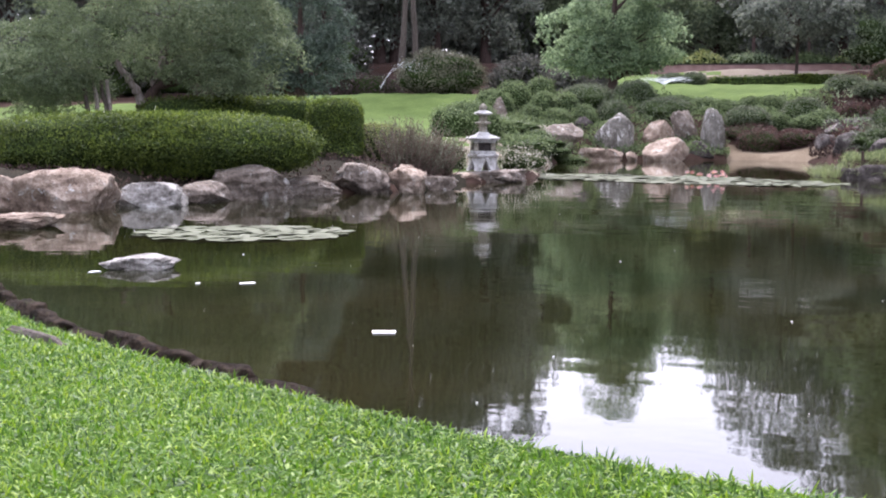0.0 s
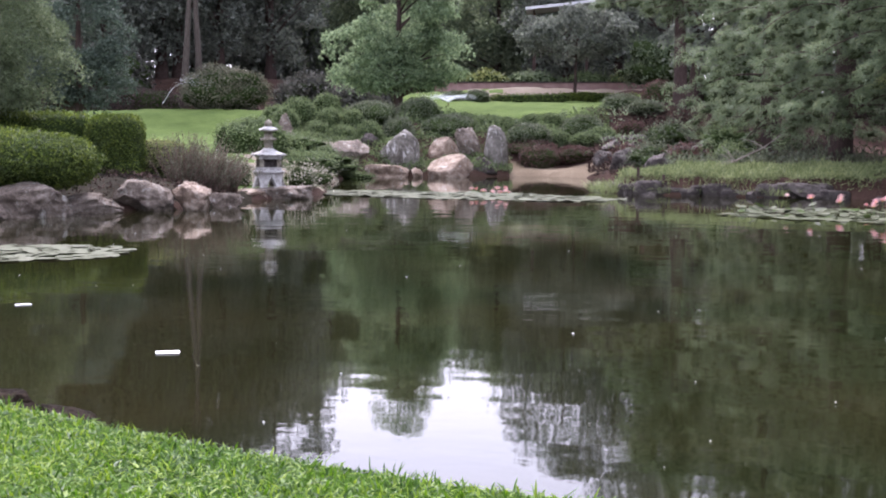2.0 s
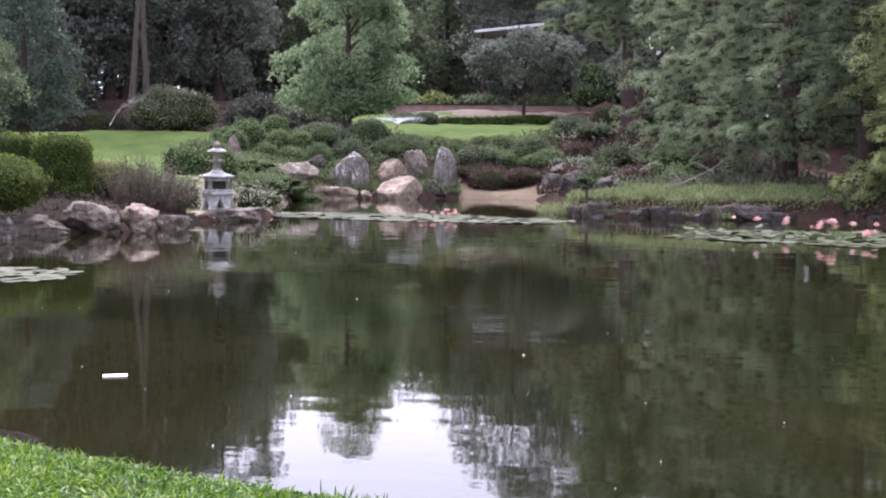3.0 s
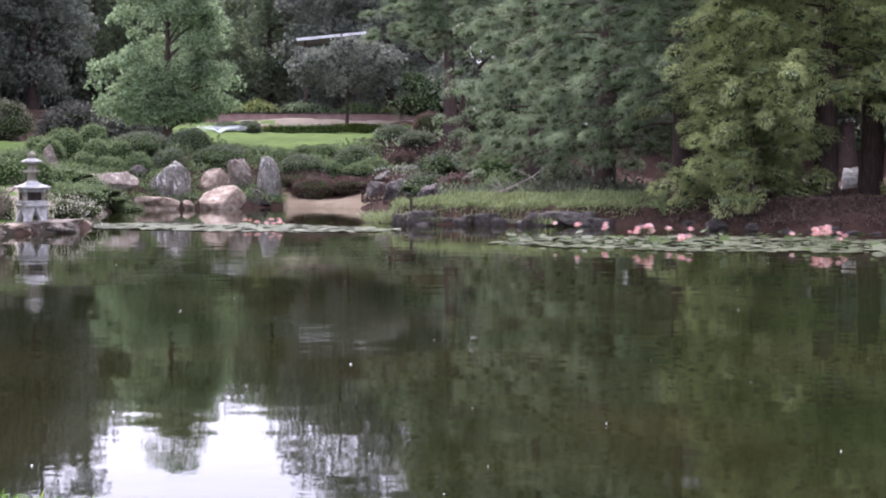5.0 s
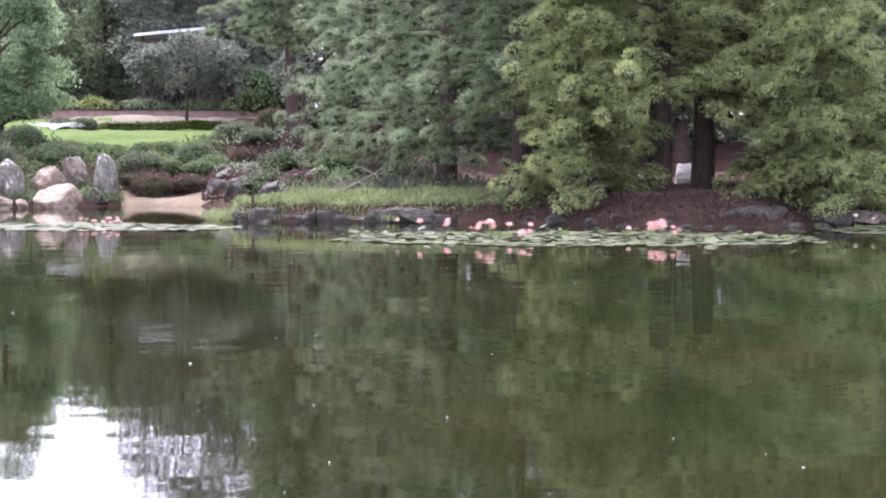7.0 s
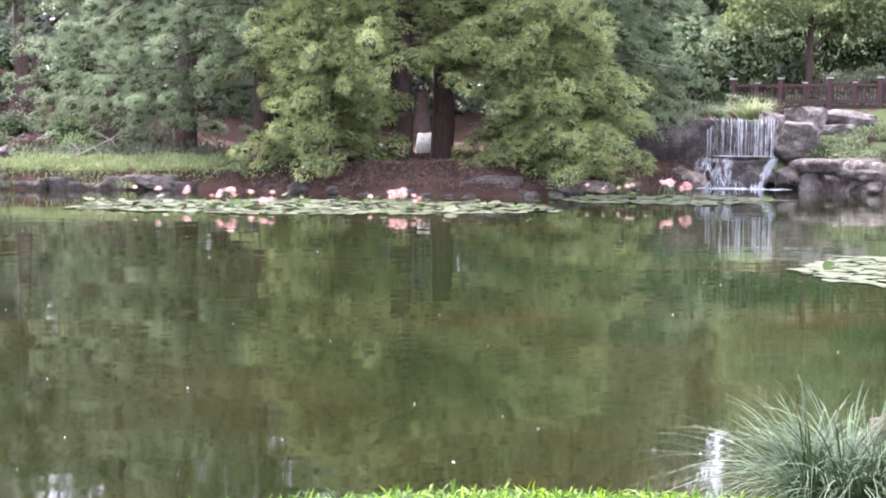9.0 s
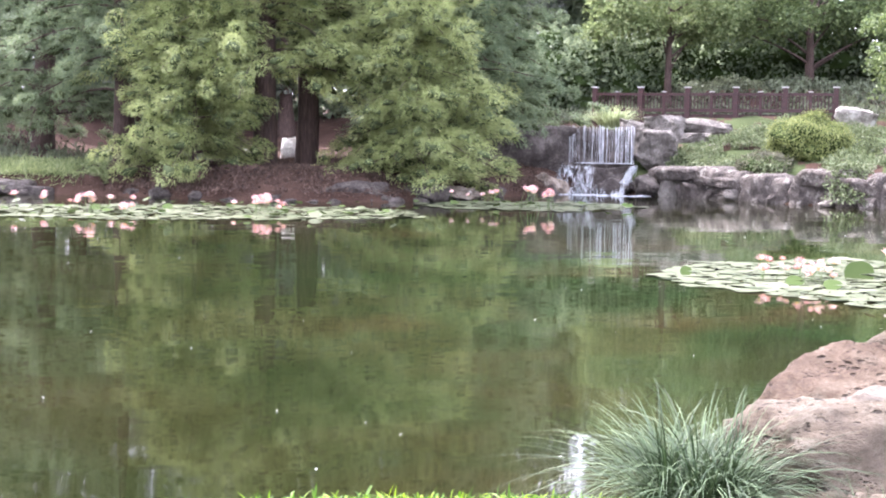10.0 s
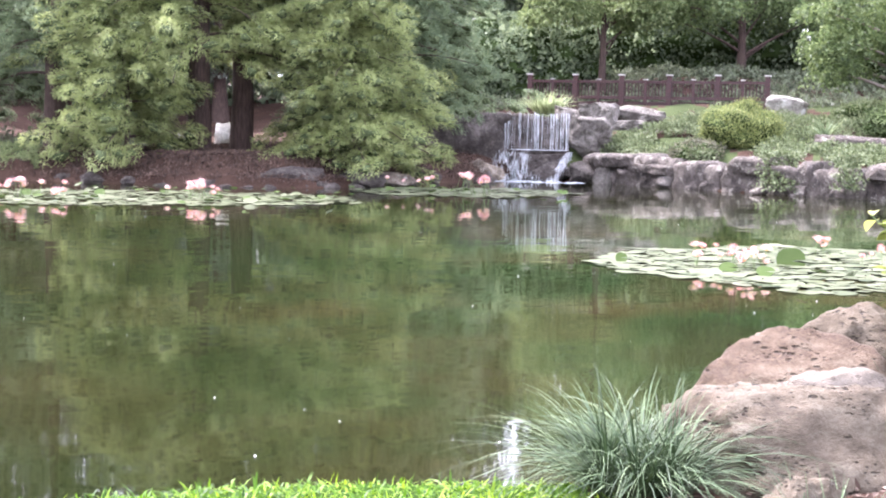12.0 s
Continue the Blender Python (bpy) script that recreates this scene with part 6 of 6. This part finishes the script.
cover("ground_cover", [(30.6, 36.5, 40.6, 43, 0.22), (32.2, 36, 44, 47, 0.16), (36.6, 48, 35.9, 39.6, 0.4), (35, 48, 42, 49, 0.5)], 46000, 0.36, (0.10, 0.06), M_PALELEAF, 601, "pale green low plants carpeting the bank", bare=0.3)
rv = np.random.default_rng(609)
hang = []
for az0, az1, d0, d1, n_, z0, z1 in ((34.2, 35.1, 38.4, 39.4, 500, 0.55, 1.1), (37.2, 38.6, 35.7, 37.4, 1500, 0.15, 1.15), (40.2, 41.0, 34.6, 36, 800, 0.25, 1.15), (32.0, 33.0, 39.9, 41, 500, 0.75, 1.1), (42.6, 46.5, 34.2, 36.4, 1800, 0.7, 1.2)):
    u = rv.uniform(0, 1, n_)
    a, d = np.radians(rv.uniform(az0, az1, n_) + 0.2 * rv.normal(size=n_)), d0 + (d1 - d0) * u
    hang.append(np.column_stack([d * np.sin(a), d * np.cos(a), z0 + (z1 - z0) * np.minimum(1, u * 2.2) * rv.uniform(0.75, 1.0, n_)]))
hang = np.concatenate(hang)
n = len(hang)
ob = new("trailing_plants", leaf_mesh("trailing_plants", hang, rv.normal(0, 0.7, (n, 3)) + np.array([-0.3, -0.5, -0.2]), rv.uniform(0.07, 0.15, n), rv.uniform(0.04, 0.08, n), M_PALELEAF, r=rv))
tagged(ob, "green plants trailing over the stone bank wall", "ground cover", kind="stuff")
cover("rockery_plants", [(-18.6, -8.4, 53, 62, 0.75), (-8.4, -4.4, 57.4, 62, 0.25)], 26000, 0.45, (0.12, 0.07), M_SHRUB, 606, "low green plants between the rockery boulders")
cover("red_bank_plants", [(-4.8, 0.5, 55, 66, 1.0)], 1800, 0.5, (0.16, 0.07), M_WOOD_GREEN, 607, "sparse undergrowth on the shaded red-brown bank")
cover("red_bank_litter", [(-5.2, 5, 43, 64, 1.0)], 22000, 0.09, (0.16, 0.07), M_LITTER, 610, "reddish-brown fallen leaves on the shaded bank")
cover("slope_plants", [(22.5, 48, 53, 66, 1.0)], 34000, 0.5, (0.20, 0.10), M_DARKLEAF, 614, "rough dark undergrowth on the slope behind the footbridge")
cover("bank_grass", [(-5, 7.5, 36.0, 39.8, 1.0)], 24000, 0.2, (0.17, 0.028), M_TURF, 602, "rough green grass on the low point")
cover("bank_plants", [(-2, 12, 40.4, 47, 1.0)], 5000, 0.6, (0.2, 0.06), M_DARKLEAF, 603, "rough dark undergrowth below the conifers")
cover("leaf_litter", [(6, 27, 30.5, 44, 0.8), (-40, -19.5, 22, 33, 0.16)], 70000, 0.07, (0.085, 0.04), M_LITTER, 608, "dark brown fallen needles and leaves on the banks")
rb = random.Random(21)
near_shore = [p for p in LOOP if -3.2 < p[0] < 19 and 29 < p[1] < 42]
for k, p in enumerate(near_shore):
    if k % 3 if p[0] < 4 else k % 5 == 3:
        continue
    w = rb.uniform(0.3, 0.8)
    rock((p[0] + rb.uniform(-0.2, 0.2), p[1] + (rb.uniform(-0.35, 0.0) if p[0] < 4 else rb.uniform(-0.15, 0.35)), -0.05), (w, w * 0.7, rb.uniform(0.12, 0.38)), M_DARKROCK, "dark rough stone along the shaded bank", 700 + k, rb.uniform(0, 360), group="shaded bank stones", level=4)
rosette("cycad", land(39.7, 41.6, 0.3), 46, (0.65, 1.0), (0.05, 0.08), M_PINE_BLUE, 635, "dark green spiky cycad on the bank", "cycad", up=0.6, arch=0.35, segs=4, out=0.06)
leafy_form("yellow_shrub", land(36.3, 41, -0.1), (2.35, 1.9, 1.38), M_SHRUB_YELLOW, 611, "loosely rounded bright yellow-green shrub on the bank", leaves=17000, leaf=(0.07, 0.032), rough=0.3, loose=0.06)
leafy_form("bank_shrub", land(34.6, 39.6, -0.1), (1.6, 1.2, 0.8), M_SHRUB_GREY, 612, "low grey-green shrub on the bank", leaves=2500, leaf=(0.10, 0.05), rough=0.2)
leafy_form("bank_shrub", land(42.6, 42.5, -0.1), (2.2, 1.7, 1.2), M_SHRUB, 613, "rounded green shrub on the bank", leaves=4500, leaf=(0.11, 0.05), rough=0.4, loose=0.1)
leafy_form("bank_shrub", land(41.5, 47.5, -0.1), (3.4, 1.7, 0.9), M_PALELEAF, 614, "low pale green hedge on the bank", leaves=5000, leaf=(0.10, 0.05), rough=0.12)
rosette("reed_clump", land(28.35, 46.4, 0.55), 480, (0.8, 1.35), (0.025, 0.045), M_BROADGRASS, 615, "light green grassy clump above the waterfall", "grass clump", up=1.3, arch=0.6, segs=4, out=0.3)
broad_tree("maple_tree", land(30.6, 56), 10, 0.16, [(0, 0, 5.2, 3.4, 2.6, 2.6, 0.6), (-2.2, 0, 3.3, 1.6, 1.6, 1.0, 0.2), (1.6, 0, 3.4, 1.5, 1.6, 0.9, 0.2)], M_MAPLE, M_BARK, 621, clumps=120, per=130, leaf=(0.19, 0.13), label="broad-leaved tree with fresh light green leaves", rc=(0.5, 0.95))
broad_tree("bank_tree", land(43.4, 47), 8, 0.32, [(-0.5, 0, 3.6, 4.2, 2.6, 1.6, 0.7), (-4.2, -0.5, 2.2, 0.9, 0.9, 1.3, 0.12), (2.8, 0, 2.4, 2.4, 2, 1.5, 0.25), (-2.4, 0, 2.4, 0.8, 0.8, 0.9, 0.07)], M_CANOPY, M_BARK_PALE, 622, clumps=260, per=95, leaf=(0.15, 0.092), label="spreading green tree with a pale trunk on the bank", rc=(0.28, 0.6))
broad_tree("bank_tree", land(47.5, 40), 7, 0.2, [(0, 0, 3.2, 2.6, 2.2, 2.3, 1.0)], M_CANOPY, M_BARK, 624, clumps=130, per=110, leaf=(0.15, 0.092), label="leafy green tree at the end of the bank", rc=(0.45, 0.85))
broad_tree("bank_tree", land(36.2, 60), 10, 0.2, [(0, 0, 5.0, 4.6, 2.6, 2.8, 0.6), (-2.6, -0.6, 2.9, 1.9, 1.6, 1.1, 0.2), (2.4, -0.4, 2.7, 2.0, 1.6, 1.0, 0.2)], M_CANOPY, M_BARK, 623, clumps=140, per=120, leaf=(0.19, 0.12), label="dense green tree behind the footbridge", rc=(0.5, 0.95))


rosette("grass_tussock", land(32.5, 4.95, -0.02), 1080, (0.34, 0.74), (0.0045, 0.0095), M_TUFT, 631, "large arching tussock of blue-green strappy grass by the boulder", "grass tussock", up=1.35, arch=0.85, segs=6, out=0.15)
rosette("grass_tussock", land(43.7, 6.5, -0.02), 520, (0.28, 0.5), (0.004, 0.008), M_TUFT, 632, "arching tussock of fine dark grass behind the boulders", "grass tussock", up=0.8, arch=0.9, segs=6, out=0.16)
rosette("grass_tussock", land(44.6, 5.7, -0.02), 320, (0.22, 0.42), (0.004, 0.008), M_TUFT, 635, "arching tussock of fine pale grass at the edge of the mulch", "grass tussock", up=0.6, arch=0.9, segs=6, out=0.15)
rosette("grass_tussock", land(40.6, 4.4, -0.02), 90, (0.16, 0.36), (0.004, 0.007), M_TUFT, 633, "small thin grass tussock in the mulch", "grass tussock", up=0.8, arch=0.4, segs=5, out=0.11)
rosette("grass_tussock", spot(-4.2, 38.0, 0.02), 260, (0.35, 0.6), (0.012, 0.022), M_TURF, 634, "green reeds at the grassy point", "reeds", up=1.3, arch=0.4, segs=4, out=0.5)


def leafy_shrub(name, place, stems, height, leaf, mat, seed, label, spread=0.45, per=16):
    """An open shrub: thin stems set with broad pointed leaves."""
    r = np.random.default_rng(seed)
    root = thing(name, place, label, "shrub")
    lines, base, ahead = [], [], []
    for k in range(stems):
        a = r.uniform(0, 2 * np.pi)
        tip = np.array([math.cos(a) * spread * r.uniform(0.2, 1), math.sin(a) * spread * r.uniform(0.2, 1), height * r.uniform(0.45, 1.0)])
        u = np.linspace(0, 1, 6)[:, None]
        line = np.array([0, 0, 0]) * (1 - u) + tip * u + np.array([0, 0, 0.12 * height]) * u * (1 - u)
        lines.append((line, np.linspace(0.008, 0.003, 6)))
        for j in range(per):
            s = r.uniform(0.1, 1.0) ** 0.75
            p = np.array([np.interp(s, u[:, 0], line[:, i]) for i in range(3)])
            b = r.uniform(0, 2 * np.pi)
            base.append(p)
            ahead.append([math.cos(b), math.sin(b), r.uniform(0.0, 0.8)])
    tagged(part("stemwork", tubes("stemwork", lines, M_STEM, 5), root), kind="stuff")
    base, ahead = np.array(base), np.array(ahead)
    n = len(base)
    tagged(part("leafage", leaf_strips("leafage", base, ahead, r.uniform(0.7, 1.2, n) * leaf[0], r.uniform(0.8, 1.2, n) * leaf[1], r.uniform(0.25, 0.8, n), mat, r), root), kind="stuff")
    return root


def leaf_strips(name, base, ahead, length, width, bend, mat, r, segs=4):
    """Broad leaves with a keel: two strips of quads, widest in the middle, arching down."""
    n = len(base)
    ahead = unit(ahead)
    flat = unit(np.column_stack([ahead[:, 0], ahead[:, 1], np.zeros(n)]) + 1e-4)
    side = np.column_stack([-flat[:, 1], flat[:, 0], np.zeros(n)])
    side = unit(side + r.normal(0, 0.3, (n, 3)))
    up = np.cross(side, ahead)
    up *= np.sign(up[:, 2:3] + 1e-6)
    rows = []
    for k in range(segs + 1):
        s = k / segs
        c = base + ahead * (length * s)[:, None] - np.array([0, 0, 1.0]) * (bend * length * s * s)[:, None]
        w = (width * max(0.06, math.sin(math.pi * (0.06 + 0.93 * s)) ** 0.8))[:, None]
        rows += [c - side * w / 2 + up * w * 0.18, c, c + side * w / 2 + up * w * 0.18]
    v = np.stack(rows, 1)
    m = v.shape[1]
    o = np.arange(n)[:, None, None] * m
    q = np.array([[3 * k + h, 3 * k + h + 1, 3 * k + h + 4, 3 * k + h + 3] for k in range(segs) for h in range(2)])[None]
    return mesh_from(name, v.reshape(-1, 3), (o + q).reshape(-1, 4), mat, smooth=True)


leafy_shrub("broadleaf_shrub", land(47.0, 7.4, -0.02), 58, 1.12, (0.108, 0.070), M_BROAD, 641, "yellow-green broad-leaved shrub at the water's edge", spread=0.85, per=24)
leafy_shrub("broadleaf_shrub", land(49.0, 6.8, -0.02), 34, 1.0, (0.125, 0.078), M_BROAD, 642, "green broad-leaved shrub beside the mulch bed", spread=0.5, per=22)
leafy_shrub("ginger_plant", land(48.2, 5.3, -0.02), 18, 0.46, (0.18, 0.052), M_GLOSSY, 643, "low plant with long glossy green leaves in the mulch", spread=0.28, per=8)
leafy_shrub("ginger_plant", land(49.2, 4.8, -0.02), 16, 0.38, (0.18, 0.052), M_GLOSSY, 644, "low plant with long glossy green leaves in the mulch", spread=0.28, per=7)
leafy_shrub("ginger_plant", land(48.2, 6.1, -0.02), 14, 0.5, (0.18, 0.05), M_GLOSSY, 645, "low plant with long glossy green leaves behind the mulch", spread=0.3, per=8)

# mulch chips and dry leaves
rm = np.random.default_rng(8)
n = 11000
ma, md = np.radians(rm.uniform(33, 58, n)), np.sqrt(rm.uniform(3.3 ** 2, 11.0 ** 2, n))
mq = np.stack([md * np.sin(ma), md * np.cos(ma)], 1)
mz, ms = land_height(mq)
mk = ms > 0.14
mq, mz = mq[mk], mz[mk]
n = len(mq)
M_CHIP = leaf_material("bark_chips", (0.036, 0.019, 0.013), (0.11, 0.062, 0.043), (0.28, 0.19, 0.145), patch=6.0, glow=0.0, rough=0.8)
ob = new("bark_mulch", leaf_mesh("bark_mulch", np.column_stack([mq, mz + rm.uniform(0.003, 0.025, n)]), rm.normal(0, 1, (n, 3)) * np.array([1, 1, 0.22]), rm.uniform(0.025, 0.075, n), rm.uniform(0.012, 0.03, n), M_CHIP, r=rm))
tagged(ob, "loose reddish-brown bark chips and dry leaves", "mulch", kind="stuff")

# sprinklers at work on the far lawn
M_SPRAY = Mat("spray", 0.3).color((0.9, 0.92, 0.94)).m


def sprinkler(place, reach, rise, side, count, seed, fan=0.35):
    """A short riser throwing a fan of fine drops."""
    r = np.random.default_rng(seed)
    root = thing("sprinkler", place, "small lawn sprinkler throwing a fine white spray", "sprinkler", "sprinklers")
    part("riser", tubes("riser", [(np.array([[0, 0, -0.1], [0, 0, 0.15], [0, 0, 0.3]]), np.array([0.03, 0.03, 0.02]))], M_BARK, 6), root)
    t = r.uniform(0, 1, count) ** 1.3
    a = side + r.normal(0, fan, count)
    k = r.uniform(0.7, 1.0, count)
    pos = np.column_stack([np.cos(a) * reach * t * k, np.sin(a) * reach * t * k, 0.3 + rise * 4 * t * (1 - t * 0.8) * k]) + r.normal(0, 0.03, (count, 3)) * (0.3 + t[:, None] * 2)
    tagged(part("spray", leaf_mesh("spray", pos, r.normal(0, 1, (count, 3)), 0.035, 0.018, M_SPRAY, r=r), root, "fine white water drops"), kind="stuff")
    return root


sprinkler(land(-22.9, 70), 2.6, 1.2, 0.2, 420, 71)
sprinkler(land(-11.1, 75), 1.7, 0.3, 1.2, 3600, 72, 1.6)

# low wall along the far path, and the roof beyond the trees
k_wall = Mat("plastered_wall", 0.85)
k_wall.color(k_wall.ramp(k_wall.noise(1.5, 5.0), (0.35, (0.20, 0.12, 0.10)), (0.65, (0.30, 0.20, 0.17))))
wall = thing("garden_wall", land(-6.0, 96, -0.2), "low reddish-brown garden wall along the gravel path", "wall", turn=6)
part("masonry", bm_mesh("masonry", box_bm(19, 0.4, 0.75, 0.03), k_wall.m), wall)
part("coping", bm_mesh("coping", box_bm(19.1, 0.5, 0.08, 0.02, 0.75), M_DARKROCK), wall)
M_ROOF = Mat("pale_roofing", 0.5).color((0.62, 0.62, 0.63)).m
house = thing("pavilion", land(-6.43, 100, -0.3), "pale flat-roofed pavilion half hidden by trees", "building", turn=6)
for sx in (-1.9, 1.9):
    for sy in (-1.4, 1.4):
        bm = box_bm(0.16, 0.16, 6.5, 0.01)
        bmesh.ops.translate(bm, verts=bm.verts, vec=(sx, sy, 0))
        part("post", bm_mesh("post", bm, M_BARK), house)
bm = box_bm(5.0, 4, 0.2, 0.02, 6.45)
bmesh.ops.rotate(bm, verts=bm.verts, cent=(0, 0, 6.45), matrix=Matrix.Rotation(radians(-6), 3, "Y"))
part("roof", bm_mesh("roof", bm, M_ROOF), house)
for k, (az, d, h) in enumerate([(-9.5, 99, 1.6), (-7.6, 98.5, 1.5), (-5.4, 98, 1.4), (-3.4, 98, 1.7), (-1.5, 97, 1.9), (-11.5, 99, 1.8)]):
    leafy_form("path_shrub", land(az, d, -0.1), (3.4, 1.8, h), (M_SHRUB_YELLOW, M_WOOD_GREEN, M_SHRUB)[k % 3], 250 + k, "loose green shrub behind the garden wall", "shrub", "shrubs behind the wall", leaves=1800, leaf=(0.22, 0.12), rough=0.3, loose=0.1)
# pale stone between the conifer trunks
rock(land(14.85, 43.5), (1.0, 0.8, 0.72), M_WHITEROCK, "pale boulder seen between the trunks", 533, 40, cuts=6)
rock(land(13.1, 44), (0.7, 0.5, 0.4), M_PALE, "small pale stone under the conifers", 532, 30, cuts=9)
rr_ = random.Random(44)
for k in range(16):
    az, d = rr_.uniform(-4.6, 0.8), rr_.uniform(44, 58)
    w = rr_.uniform(0.5, 1.3)
    rock(land(az, d, -0.05), (w, w * 0.8, w * rr_.uniform(0.4, 0.7)), (M_DARKROCK, M_WALL, M_DARKROCK)[k % 3], "weathered stone half buried in the red-brown bank", 560 + k, k * 53, group="red bank stones", level=4)
for k, (az, d, w, h) in enumerate(((-3.9, 46.5, 1.1, 0.5), (-2.6, 48.5, 1.4, 0.8), (-1.2, 46, 1.3, 0.7), (0.4, 49, 1.6, 1.0), (-2.0, 54, 1.6, 1.0), (-3.6, 52.5, 1.0, 0.6), (0.6, 44.6, 1.2, 0.7))):
    leafy_form("bank_undergrowth", land(az, d, -0.1), (w, w, h), (M_SHRUB, M_DARKLEAF, M_RUST)[k % 3], 580 + k, "loose low bush on the shaded bank", "shrub", "bushes on the shaded bank", leaves=1500, leaf=(0.13, 0.06), rough=0.5, loose=0.13)
re2 = random.Random(71)
for k, az in enumerate((-3.4, -2.5, -1.7, -0.8, 0.0, 0.9, 2.2, 3.0, 3.9, 4.8)):
    d = 37.55 - 0.12 * (az + 3.4)
    q = spot(az, d)
    step = shore_distance(np.array([[q.x, q.y]]))[0]
    q = spot(az, d - step + 0.12)
    w = re2.uniform(0.6, 1.1)
    ob = new("edge_stone", block_mesh("edge_stone", (w, 0.5, re2.uniform(0.36, 0.6)), M_DARKROCK, 600 + k, level=4, square=5.0, rough=0.09))
    ob.matrix_world = Matrix.Translation((q.x, q.y, -0.2)) @ Matrix.Rotation(radians(re2.uniform(-15, 15) - az), 4, "Z")
    tagged(ob, "dark weathered stone at the edge of the grassy point", "rock", "stones of the grassy point")
for k, (az, d) in enumerate(((-3.75, 38.2), (-2.9, 37.5), (-4.6, 39.2), (-1.9, 37.3), (-0.6, 37.1), (1.4, 36.8), (2.7, 36.4))):
    rosette("grass_tussock", spot(az, d, 0.05), 160, (0.3, 0.55), (0.012, 0.022), M_TURF, 670 + k, "green reeds hanging to the water at the grassy point", "reeds", up=1.0, arch=0.7, segs=4, out=0.35)
# two stakes and a fallen twig on the grassy point
for az, d, h in ((-3.15, 37.5, 0.72), (-2.1, 37.2, 0.55)):
    st = new("stake", bm_mesh("stake", box_bm(0.09, 0.09, h + 0.2, 0.01, -0.2, 0.85), M_BARK))
    st.matrix_world = Matrix.Translation(spot(az, d, 0.0)) @ Matrix.Rotation(radians(3), 4, "X")
    tagged(st, "dark weathered timber stake at the water", "stake", "stakes")
rt = np.random.default_rng(33)
dead = thing("fallen_branch", land(1.2, 38.6), "pale dead branch lying on the grass", "branch")
lines = [(np.array([[-0.9, 0, 0.02], [-0.3, 0.05, 0.25], [0.5, 0, 0.65], [0.95, 0, 1.0]]), np.array([0.03, 0.028, 0.02, 0.008]))]
for k in range(9):
    b = lines[0][0][rt.integers(0, 3)] + rt.normal(0, 0.05, 3)
    e = b + np.array([rt.normal(0, 0.4), rt.normal(0, 0.2), abs(rt.normal(0.25, 0.2))])
    lines.append((np.array([b, (b + e) / 2 + np.array([0, 0, 0.05]), e]), np.array([0.014, 0.01, 0.004])))
part("wood", tubes("wood", lines, M_BARK_PALE, 5), dead)

# small things on and by the water
M_PAPER = Mat("paper", 0.7).color((0.82, 0.82, 0.80)).m
for k, (az, d, w, h) in enumerate([(-22.83, 9.6, 0.165, 0.11), (-28.55, 12.65, 0.14, 0.06), (-34.75, 13.9, 0.12, 0.05), (-30.6, 12.7, 0.05, 0.03)]):
    bm = box_bm(w, h, 0.004, 0.0, 0.004)
    ob = new("paper_scrap", bm_mesh("paper_scrap", bm, M_PAPER))
    ob.matrix_world = face_on(az, d) @ Matrix.Rotation(radians(k * 17), 4, "Z")
    tagged(ob, "white scrap floating flat on the pond", "scrap")
rs = np.random.default_rng(12)
n = 110
sa_, sd_ = np.radians(rs.uniform(-40, 44, n)), rs.uniform(6, 26, n)
sq = np.stack([sd_ * np.sin(sa_), sd_ * np.cos(sa_)], 1)
wet = shore_distance(sq) < -0.3
sq = sq[wet]
n = len(sq)
ob = new("floating_petals", leaf_mesh("floating_petals", np.column_stack([sq, np.full(n, 0.006)]), rs.normal(0, 1, (n, 3)) * np.array([1, 1, 0.0]) + np.array([0, 0, 0.03]), rs.uniform(0.008, 0.024, n), rs.uniform(0.006, 0.014, n), M_PAPER, fold=0.1, r=rs))
tagged(ob, "tiny pale petals and leaves floating on the pond", "floating petals", kind="stuff")

# ---------------------------------------------------------------- near grass
rg = np.random.default_rng(3)
n = 145000
ga = np.radians(rg.uniform(-41, 37, n * 2))
gr = np.sqrt(rg.uniform(3.4 ** 2, 10.5 ** 2, n * 2))
q = np.stack([gr * np.sin(ga), gr * np.cos(ga)], 1)
gz, gs = land_height(q)
ok = (gs > 0.04) & ~((np.degrees(ga) > 31.5) & (gr > 4.6)) & ~(np.degrees(ga) > 35)
q, gz = q[ok][:n], gz[ok][:n]
na_ = rg.uniform(0, 2 * np.pi, 50000)          # thinner turf round the viewpoint's foot
nr_ = np.sqrt(rg.uniform(0, 49, 50000))
q2 = np.stack([nr_ * np.sin(na_), nr_ * np.cos(na_)], 1)
z2, s2 = land_height(q2)
az2 = (np.degrees(na_) + 180) % 360 - 180
ok2 = (s2 > 0.04) & ~((az2 > 31.5) & (az2 < 58) & (nr_ > 3.2)) & ((nr_ < 3.4) | (az2 < -41) | (az2 > 37))
q, gz = np.concatenate([q, q2[ok2]]), np.concatenate([gz, z2[ok2]])
m = len(q)
ahead = rg.normal(0, 0.8, (m, 3)) + np.array([0, 0, 0.75])
ahead[:, 2] = np.abs(ahead[:, 2])
grass = new("grass", blades_mesh("grass", np.column_stack([q, gz - 0.005]), ahead, rg.uniform(0.03, 0.085, m), rg.uniform(0.006, 0.016, m), rg.uniform(0.1, 0.95, m), M_BLADE, rg, 2))
tagged(grass, "bright green broad-bladed lawn grass on the bank", "grass", kind="stuff")
